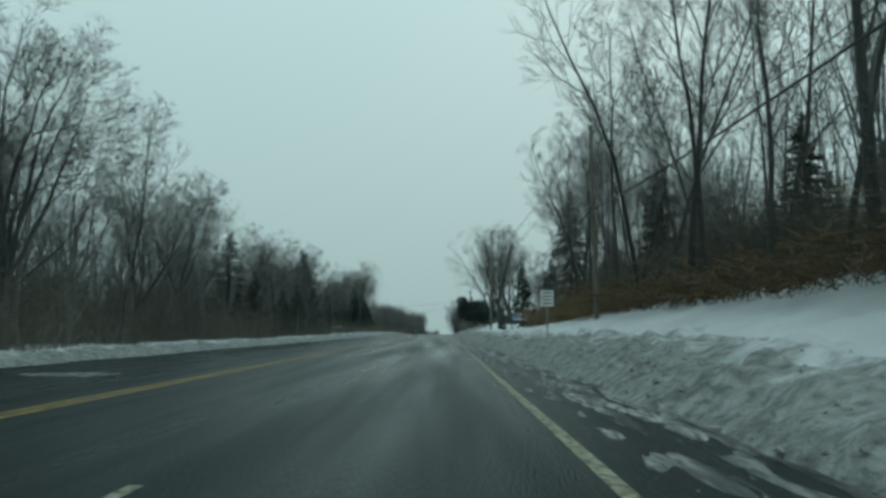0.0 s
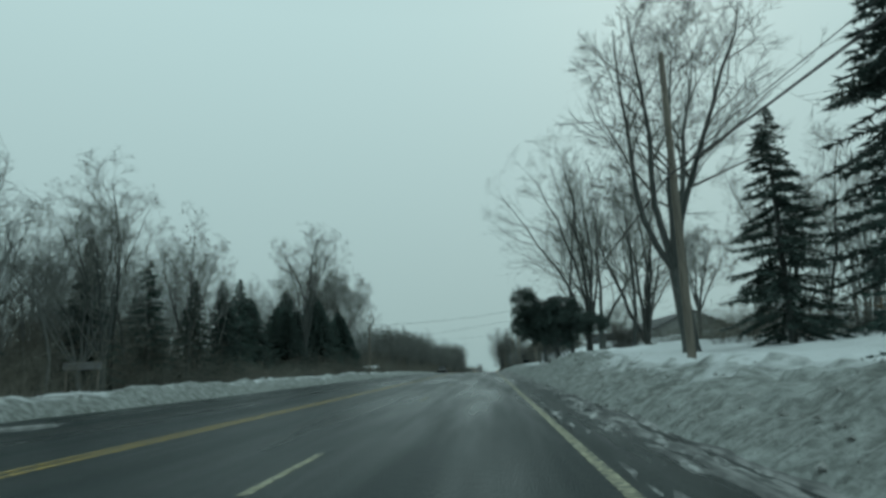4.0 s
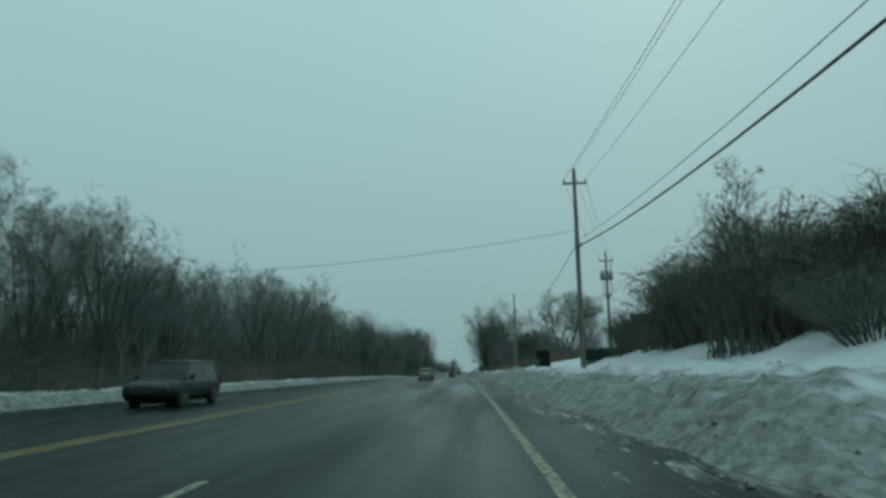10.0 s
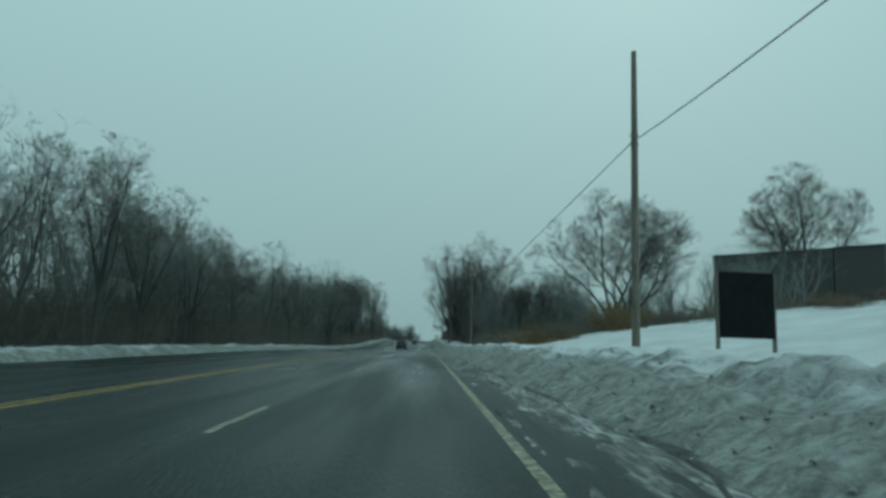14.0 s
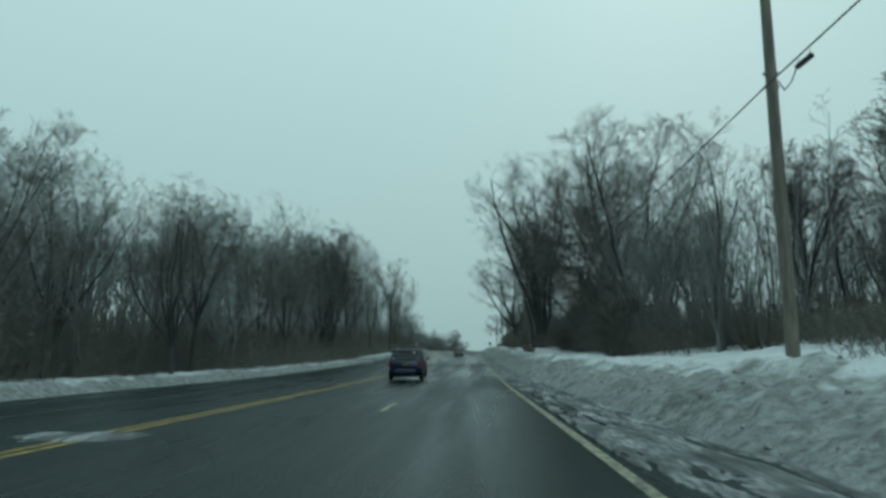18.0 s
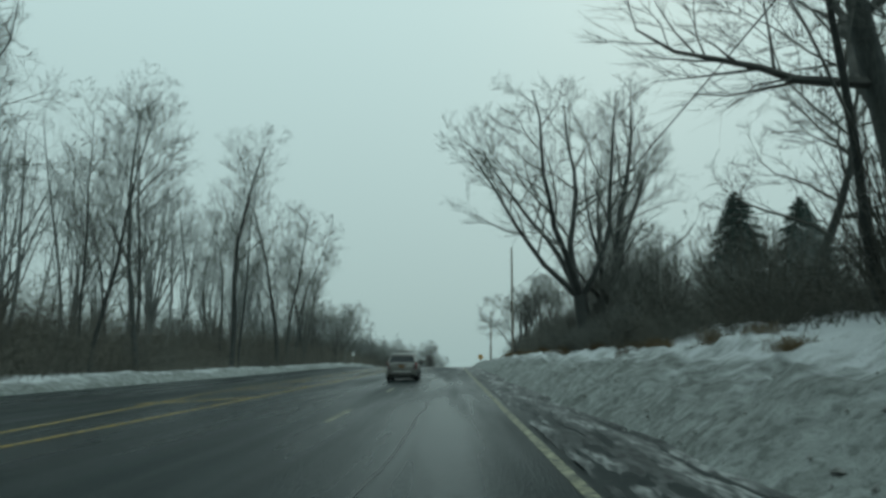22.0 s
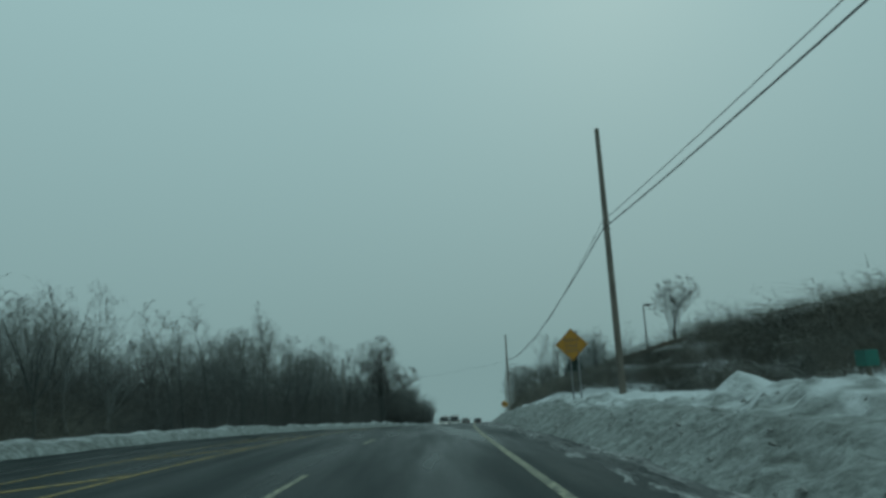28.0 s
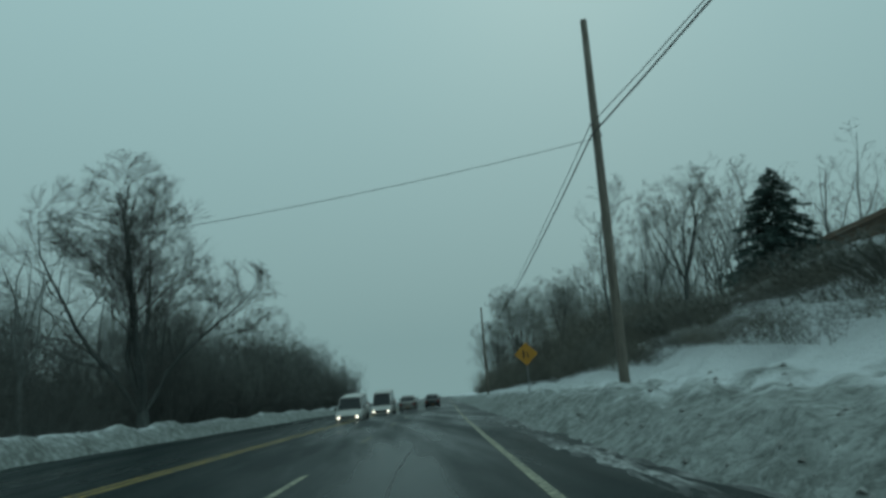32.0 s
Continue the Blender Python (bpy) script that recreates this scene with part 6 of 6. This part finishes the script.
car("van", "white van with lit headlights in the far lane", 5.2, 1.95, ((0, 1.2), (0.5, 1.2), (0.78, 1.15), (0.96, 1.02), (1, 0.85)), ((0.01, 1.2), (0.03, 1.98), (0.68, 2.0), (0.8, 1.15)), P_WHITE, -8.0, 698, 0.34, away=False, lit=True, clear=0.3)
car("van", "high white van with lit headlights in the far lane", 5.6, 2.0, ((0, 1.25), (0.5, 1.25), (0.78, 1.2), (0.96, 1.08), (1, 0.9)), ((0.01, 1.25), (0.03, 2.35), (0.7, 2.35), (0.8, 1.2)), P_WHITE, -7.1, 713, 0.34, away=False, lit=True, clear=0.3)
car("sedan", "grey four-door sedan far along the road", 4.42, 1.7, ((0, 0.9), (0.03, 0.94), (0.17, 0.95), (0.5, 0.92), (0.72, 0.9), (0.93, 0.78), (1, 0.68)), ((0.135, 0.95), (0.27, 1.36), (0.55, 1.38), (0.74, 0.9)), P_SILVER, -4.9, 712, 0.3, lamps="wide")
car("sedan", "dark four-door sedan far along the road", 4.42, 1.7, ((0, 0.9), (0.03, 0.94), (0.17, 0.95), (0.5, 0.92), (0.72, 0.9), (0.93, 0.78), (1, 0.68)), ((0.135, 0.95), (0.27, 1.36), (0.55, 1.38), (0.74, 0.9)), P_DARK, -2.6, 722, 0.3, lamps="wide")


# ---- signs, mailboxes, fence ----
def board(root, name, w, h, z, mat, t=0.02, y=0.0, x=0.0, label=""):
    q = Shape()
    q.box((x - w / 2, y - t, z), (x + w / 2, y, z + h))
    return part(name, q, mat, root, label)


def post(root, x, z0, z1, r=0.04, mat=None, y=0.03):
    q = Shape()
    q.tube([Vector((x, y, z0)), Vector((x, y, z1))], [r, r], 6, cap=True)
    return part("post", q, mat or M_STEEL, root)


def bars(root, rows, w, z, step, y, mat, rr, x=0.0, h=0.06):
    for k in range(rows):
        lw = w * rr.uniform(0.7, 1.0)
        board(root, "text_bar", lw, h, z - k * step, mat, 0.004, y, x)


rr = random.Random(3)
root = thing("road_sign", "white rectangular road sign with four dark lines", "sign", "road signs", spot(4.3, 35.4, None, -0.05, 1))
post(root, 0, -0.5, 2.5, 0.04, M_STEEL)
board(root, "panel", 0.72, 0.88, 1.7, M_SIGN_WHITE)
bars(root, 4, 0.56, 2.42, 0.19, -0.021, M_INK, rr, h=0.05)

root = thing("business_sign", "blue and white painted wooden sign on two blue posts", "sign", "", spot(9.35, 91.3, None, -0.12, 0.74, -0.55))
for xx in (-1.55, 1.55):
    q = Shape()
    q.box((xx - 0.1, -0.1, -1.8), (xx + 0.1, 0.1, 2.5))
    part("post", q, M_SIGN_BLUE, root)
board(root, "frame", 2.9, 1.5, 0.75, M_SIGN_BLUE, 0.1, 0.05)
board(root, "panel", 2.55, 1.22, 0.88, M_SIGN_WHITE, 0.02, -0.055)
board(root, "field", 2.4, 0.84, 1.2, M_SIGN_BLUE, 0.012, -0.078)
board(root, "text_bar", 1.7, 0.15, 1.84, M_SIGN_WHITE, 0.006, -0.092)
q = Shape()
q.tube([Vector((0.9, -0.091, 1.62)), Vector((0.9, -0.098, 1.62))], [0.19, 0.19], 16, cap=True)
part("emblem", q, M_SIGN_WHITE, root, "round white emblem")


def lettering(root, text, size, x, y, z, mat):
    cu = bpy.data.curves.new("lettering", "FONT")
    cu.body = text
    cu.size = size
    cu.align_x = "CENTER"
    cu.extrude = 0.004
    cu.materials.append(mat)
    ob = new("lettering", cu)
    ob.parent = root
    ob.matrix_basis = pose(x, y, z, 90, 0, 0)
    return ob


lettering(root, "VETERINARY", 0.24, -0.25, -0.094, 1.56, M_SIGN_WHITE)
lettering(root, "CENTER", 0.24, -0.25, -0.094, 1.3, M_SIGN_WHITE)
board(root, "text_bar", 1.9, 0.1, 0.96, M_STEEL, 0.006, -0.077)


def warning_sign(x, s, size, z, label, group="road signs", posts=1):
    root = thing("warning_sign", label, "sign", group, spot(x, s, None, 0, 1))
    if posts == 1:
        post(root, 0, -0.5, z + size * 0.5, 0.035)
    else:
        post(root, -0.1, -0.5, z + size * 0.5, 0.035)
        post(root, 0.24, -0.5, z + size * 0.6, 0.035)
    q = Shape()
    r = size * 0.7071
    for y in (-0.02, 0.0):
        for a, b in ((r, 0), (0, r), (-r, 0), (0, -r)):
            q.v.append(Vector((a, y, z + b)))
    q.f = [(3, 2, 1, 0), (4, 5, 6, 7), (0, 1, 5, 4), (1, 2, 6, 5), (2, 3, 7, 6), (3, 0, 4, 7)]
    part("panel", q, M_SIGN_YELLOW, root)
    return root


root = warning_sign(4.3, 594.0, 1.0, 2.35, "yellow diamond warning sign on two posts in the snowbank", posts=2)
for k, word in enumerate(("RIGHT", "LANE", "ENDS")):
    lettering(root, word, 0.22, 0, -0.026, 2.46 - 0.22 * k, M_BRUSH)
q = Shape()
for sx, sz in ((1, 1), (-1, 1), (-1, -1), (1, -1)):
    a, b = Vector((sx * 0.66, -0.023, 2.35)), Vector((0, -0.023, 2.35 + sz * 0.66))
    q.tube([a, b], [0.008, 0.008], 4)
part("border", q, M_INK, root)
root = warning_sign(3.9, 683.5, 0.95, 2.2, "yellow diamond sign with black merging arrows")
q = Shape()
q.box((-0.2, -0.026, 1.95), (-0.11, -0.021, 2.45))
q.v += [Vector((0.06, -0.024, 1.95)), Vector((0.16, -0.024, 1.95)), Vector((0.02, -0.024, 2.3)), Vector((0.02, -0.024, 2.45))]
n0 = len(q.v) - 4
q.f.append((n0, n0 + 1, n0 + 3, n0 + 2))
part("arrows", q, M_INK, root)

root = thing("back_of_sign", "dark back of a square sign on two posts", "sign", "", spot(11.6, 306, None, 0.1, 1))
for xx in (-1.2, 1.2):
    q = Shape()
    q.box((xx - 0.06, -0.06, -0.5), (xx + 0.06, 0.06, 3.3))
    part("post", q, M_POLE, root)
board(root, "panel", 2.3, 2.6, 0.7, M_TARRED, 0.06, -0.06)
root = thing("notice_board", "blue framed white notice board standing in snow", "sign", "", spot(18.8, 289.6, None, -0.1, 1))
for xx in (-1.55, 1.55):
    q = Shape()
    q.box((xx - 0.06, -0.06, -0.5), (xx + 0.06, 0.06, 2.3))
    part("post", q, M_SIGN_BLUE, root)
board(root, "panel", 3.0, 1.35, 0.65, M_STEEL, 0.05, -0.03)
board(root, "header", 3.3, 0.35, 1.98, M_SIGN_BLUE, 0.1, -0.02)
board(root, "rail", 3.1, 0.1, 0.55, M_SIGN_WHITE, 0.08, -0.02)
board(root, "lower_panel", 1.1, 0.35, 0.15, M_SIGN_WHITE, 0.03, -0.03, -0.9)
bars(root, 4, 2.2, 1.8, 0.26, -0.082, M_SIGN_WHITE, rr, h=0.08)

root = thing("road_sign", "grey back of a road sign across the road", "sign", "road signs", spot(-21.5, 249, None, 0, 1))
post(root, 0, -0.5, 2.9, 0.04)
board(root, "panel", 0.6, 0.75, 2.1, M_STEEL)
root = thing("road_sign", "low grey sign board on two posts across the road", "sign", "road signs", spot(-19.5, 108, None, 0, 1))
for xx in (-0.75, 0.75):
    post(root, xx, -0.5, 1.2, 0.05, M_POLE)
board(root, "panel", 1.8, 0.35, 1.05, M_STEEL)


def mailbox(x, s, label, arm=False, mat=None, z=1.0):
    root = thing("mailbox", label, "mailbox", "mailboxes", spot(x, s, None, 0.05, 1))
    q = Shape()
    q.box((0.02, -0.06, -0.4), (0.12, 0.06, z - 0.02))
    part("post", q, M_POLE if not arm else M_BLACK, root)
    if arm:
        q = Shape()
        q.box((-1.0, -0.05, z - 0.1), (0.15, 0.05, z - 0.02))
        q.v += []
        part("arm", q, M_BLACK, root)
        q = Shape()
        q.tube([Vector((-0.95, 0, z - 0.06)), Vector((0.02, 0, 0.35))], [0.055, 0.055], 4, cap=True)
        part("brace", q, M_BLACK, root)
    ox = -0.7 if arm else 0.05
    rings = []
    for f in (-0.3, -0.29, 0.29, 0.3):
        k = 0.85 if abs(f) > 0.295 else 1.0
        sect = [(0.13 * k, 0.0), (0.13 * k, 0.14)] + [(0.13 * k * math.cos(a), 0.14 + 0.12 * k * math.sin(a)) for a in (0.4, 0.9, 1.57, 2.2, 2.7)] + [(-0.13 * k, 0.14), (-0.13 * k, 0.0)]
        rings.append([(ox + f, px, z + pz) for px, pz in sect])
    part("box", loft(rings), mat or M_BLACK, root, smooth=False)
    return root


mailbox(4.85, 136.4, "grey-white mailbox on a braced post by the driveway", True, M_SIDING, 1.38 - land_at(4.85, 136.4))
mailbox(4.5, 199.3, "black mailbox on a post in the snowbank", False, M_BLACK, 0.3)
root = thing("gate_post", "short dark wooden post with a box beside the drive", "post", "", spot(8.2, 200.5, None, 0, 1))
q = Shape()
q.tube([Vector((0, 0, -0.4)), Vector((0.02, 0, 1.7))], [0.11, 0.09], 7, cap=True)
part("post", q, M_POLE, root)
q = Shape()
q.box((-0.16, -0.14, 0.5), (-0.06, 0.14, 1.0))
part("box", q, M_BLACK, root)
for x, s, z, w, tall, label in ((5.7, 260.0, 0.67, 0.22, 0.42, "green utility marker box on a thin post"), (4.97, 575.5, 0.17, 0.2, 0.24, "teal box on a dark post in the snowbank")):
    root = thing("marker_box", label, "marker", "", spot(x, s, None, 0, 1))
    post(root, 0, -0.4, z + 0.08, 0.2 * w, M_POLE, 0)
    q = Shape()
    q.box((-w / 2, -0.12, z), (w / 2, 0.12, z + tall))
    part("box", q, M_GREEN_PAINT, root)

# small things across the road
root = thing("rail_fence", "short low wooden rail fence across the road", "fence", "", spot(-19.3, 217, None, 0, 1))
for k in range(3):
    q = Shape()
    q.box((-0.06, 2.4 * k - 0.06, -0.3), (0.06, 2.4 * k + 0.06, 0.95))
    part("post", q, M_POLE, root)
for z in (0.35, 0.72):
    q = Shape()
    q.box((-0.03, -0.2, z), (0.03, 5.0, z + 0.13))
    part("rail", q, M_POLE, root)
for k in range(3):
    root = thing("marker_post", "short pale wooden post in the snow across the road", "post", "marker posts", spot(-18.6, 236 + 2.6 * k, None, 0, 1))
    q = Shape()
    q.tube([Vector((0, 0, -0.3)), Vector((0, 0, 0.85)), Vector((0, 0, 0.9))], [0.09, 0.09, 0.05], 8, cap=True)
    part("post", q, M_POLE, root)
root = thing("road_sign", "small white road sign on a post across the road", "sign", "road signs", spot(-17.8, 553, None, 0, 1))
post(root, 0, -0.5, 2.2, 0.04)
board(root, "panel", 0.45, 0.6, 1.55, M_SIGN_WHITE)

# frozen clods on and beside the plowed banks
rr = random.Random(77)
clod = Shape()
for _ in range(9000):
    s = rr.uniform(-4, 690)
    if 260 < s < 279:
        continue
    if rr.random() < 0.85:
        x = 1.7 + abs(rr.gauss(0.0, 1.5))
    else:
        x = -16.0 - abs(rr.gauss(0, 0.6))
    if x > 6.5:
        continue
    r = 0.018 + 0.06 * rr.random() ** 3
    X, Y, Z = at(x, s, max(land_at(x, s), 0.0) + r * 0.2)
    b = len(clod.v)
    for dx, dy, dz in ((1, 0, 0), (0.2, 1, 0), (-1, 0.1, 0), (0, -1, 0), (0.1, 0.1, 0.9), (0.6, 0.6, 0.5), (-0.6, -0.5, 0.5)):
        clod.v.append(Vector((X + dx * r * rr.uniform(0.7, 1.4), Y + dy * r * rr.uniform(0.7, 1.4), Z + dz * r * rr.uniform(0.7, 1.3))))
    for f in ((0, 5, 4), (5, 1, 4), (1, 2, 4), (2, 6, 4), (6, 3, 4), (3, 0, 4), (0, 1, 5), (2, 3, 6)):
        clod.f.append(tuple(b + i for i in f))
tagged(new("snow_clods", clod.mesh("snow_clods", M_CLOD)), "frozen grey clods of snow thrown up by the plow", "snow", kind="stuff")

# chain-link fence
fence = thing("chain_link_fence", "chain-link fence with steel posts in the snow", "fence", "", spot(8.0, 153, 0.0, 0, 1))
net = Shape()
for k in range(-10, 21):
    for d in (1, -1):
        y0, y1 = k * 0.16, k * 0.16 + 1.5 * d
        a, b = Vector((0, y0 if d > 0 else y0 + 0.0, 0.1)), Vector((0, y1, 1.6))
        t0, t1 = 0.0, 1.0
        lo, hi = 0.0, 3.2
        dyy = b.y - a.y
        ts = sorted(((lo - a.y) / dyy, (hi - a.y) / dyy))
        t0, t1 = max(0, ts[0]), min(1, ts[1])
        if t1 - t0 > 0.02:
            net.tube([a.lerp(b, t0), a.lerp(b, t1)], [0.004, 0.004], 3)
net_me = net.mesh("mesh_panel", M_STEEL)
for k in range(14):
    z = land_at(8.0, 153 + 3.2 * k)
    q = Shape()
    q.tube([Vector((0, 3.2 * k, z - 0.3)), Vector((0.05 * math.sin(k * 2.1), 3.2 * k + 0.08 * math.sin(k * 1.3), z + 1.68))], [0.05, 0.045], 6, cap=True)
    part("post", q, M_BLACK, fence)
    if k < 13:
        z2 = land_at(8.0, 156.2 + 3.2 * k)
        ob = new("mesh_panel", net_me)
        ob.parent = fence
        ob.matrix_basis = Matrix.Translation((0, 3.2 * k, (z + z2) / 2))
        q = Shape()
        q.tube([Vector((0, 3.2 * k, z + 1.62)), Vector((0, 3.2 * k + 3.2, z2 + 1.62))], [0.02, 0.02], 5)
        part("top_rail", q, M_STEEL, fence)


# ---- lamps and buildings on the right ----
def street_lamp(x, s, h):
    root = thing("street_lamp", "tall dark parking-lot lamp on the embankment", "lamp post", "lamp posts", spot(x, s, None, 0, 1))
    q = Shape()
    q.tube([Vector((0, 0, -0.4)), Vector((0, 0, h))], [0.09, 0.06], 8, cap=True)
    part("pole", q, M_BLACK, root)
    q = Shape()
    q.tube([Vector((0, 0, h - 0.05)), Vector((0.35, 0, h))], [0.04, 0.04], 6)
    part("arm", q, M_BLACK, root)
    q = Shape()
    q.box((0.2, -0.18, h - 0.06), (0.85, 0.18, h + 0.13))
    part("lamp_head", q, M_BLACK, root)


street_lamp(18.9, 637, 5.7)
street_lamp(18.5, 669, 6.2)


def house(name, label, m, w, d, h, roof_h, wall_mat, roof_mat, windows=(), over=0.5, frame_mat=None):
    """A plain building: w along its own x, d along its y, walls h high and a gable roof along x."""
    root = thing(name, label, "building", "", m)
    q = Shape()
    q.box((0, 0, -2.5), (w, d, h))
    q.v += [Vector((0.001, 0, h)), Vector((0.001, d, h)), Vector((0.001, d / 2, h + roof_h)), Vector((w - 0.001, 0, h)), Vector((w - 0.001, d, h)), Vector((w - 0.001, d / 2, h + roof_h))]
    q.f += [(8, 10, 9), (11, 12, 13)]
    part("wall", q, wall_mat, root)
    for sgn in (0, 1):
        y0, y1 = (-over, d / 2) if sgn == 0 else (d + over, d / 2)
        z0, z1 = h - over * roof_h / (d / 2), h + roof_h
        q = Shape()
        for z in (0, 0.18):
            for xx, yy, zz in ((-over, y0, z0), (w + over, y0, z0), (w + over, y1, z1), (-over, y1, z1)):
                q.v.append(Vector((xx, yy, zz + z)))
        q.f = [(3, 2, 1, 0), (4, 5, 6, 7), (0, 1, 5, 4), (1, 2, 6, 5), (2, 3, 7, 6), (3, 0, 4, 7)]
        part("roof", q, roof_mat, root, "dark shingle roof slope")
    for wx, wz, ww, wh in windows:
        q = Shape()
        q.box((wx, -0.05, wz), (wx + ww, 0.02, wz + wh))
        wob = part("window", q, frame_mat or M_SIGN_WHITE, root, "plain window frame")
        q = Shape()
        q.box((wx + 0.07, -0.065, wz + 0.07), (wx + ww - 0.07, -0.03, wz + wh - 0.07))
        part("pane", q, M_WINDOW, wob)
    return root


# long dark-roofed house on the slope, parallel to the road (its front faces the road)
X, Y, Z = at(30, 240, 6.7)
house("house", "long low house with a dark roof on the snowy slope", Matrix.LocRotScale((X, Y, Z), Euler((0, 0, -math.pi / 2)), (1, 1, 1)), 40, 12, 1.0, 2.6, M_SIDING, M_ROOF, ((6, 0.0, 1.6, 0.8), (14, 0.0, 2.0, 0.8), (24, 0.0, 1.6, 0.8), (34, 0.0, 2.4, 0.8)), 0.9)
X, Y, Z = at(46, 384, 11.6)
house("brick_building", "long dark brick building with a flat roof above the slope", Matrix.LocRotScale((X, Y, Z), Euler((0, 0, -0.85)), (1, 1, 1)), 17.4, 8.5, 5.2, 0.5, M_BRICK, M_ROOF, ((2, 2.6, 8, 1.5),), 0.15, M_BRICK)
wing = Matrix.LocRotScale((X, Y, Z), Euler((0, 0, -0.85)), (1, 1, 1)) @ Matrix.Translation((17.6, -0.2, 0))
house("brick_wing", "deep dark brick wing at the end of a long building", wing, 6.2, 26, 5.3, 1.1, M_BRICK, M_ROOF, (), 0.15, M_BRICK)
wall = Shape()
for i in range(23):
    s = 647 + 1.95 * i
    zt = float(np.interp(s, (650, 655, 672, 691), (8.5, 8.7, 9.3, 8.9)))
    for xx, zz in ((23.3, 5.5), (23.3, zt - 0.35), (23.0, zt - 0.3), (23.0, zt), (26.3, zt + 0.5), (26.3, 5.5)):
        wall.v.append(Vector(at(xx, s, zz)))
for i in range(22):
    for k in range(6):
        k2 = (k + 1) % 6
        wall.f.append((i * 6 + k, i * 6 + k2, (i + 1) * 6 + k2, (i + 1) * 6 + k))
wall.f += [(5, 4, 3, 2, 1, 0), tuple(22 * 6 + k for k in range(6))]
root = thing("long_building", "long low brown building on top of the embankment", "building")
part("wall", wall, M_BROWN_WALL, root)
for s0, w in ((629, 22), (651, 21.5)):
    X, Y, Z = at(28, s0, 5.0)
    house("grey_building", "long low grey building with a shallow roof on the hill", Matrix.LocRotScale((X, Y, Z), Euler((0, 0, heading(s0) - math.pi / 2)), (1, 1, 1)), w, 14, 3.6, 1.2, M_SIDING, M_ROOF, ((3, 2.3, 3, 1.0), (9.5, 2.3, 3, 1.0), (16, 2.3, 3, 1.0)), 0.5)
X, Y, Z = at(-30, 196, 0.1)
house("shed", "low red-brown shed with a snowy roof across the road", Matrix.LocRotScale((X, Y, Z), Euler((0, 0, 0)), (1, 1, 1)), 8, 5, 1.2, 0.35, M_BROWN_WALL, M_SNOW, (), 0.3)

for root in PATTERNS:
    drop(root)
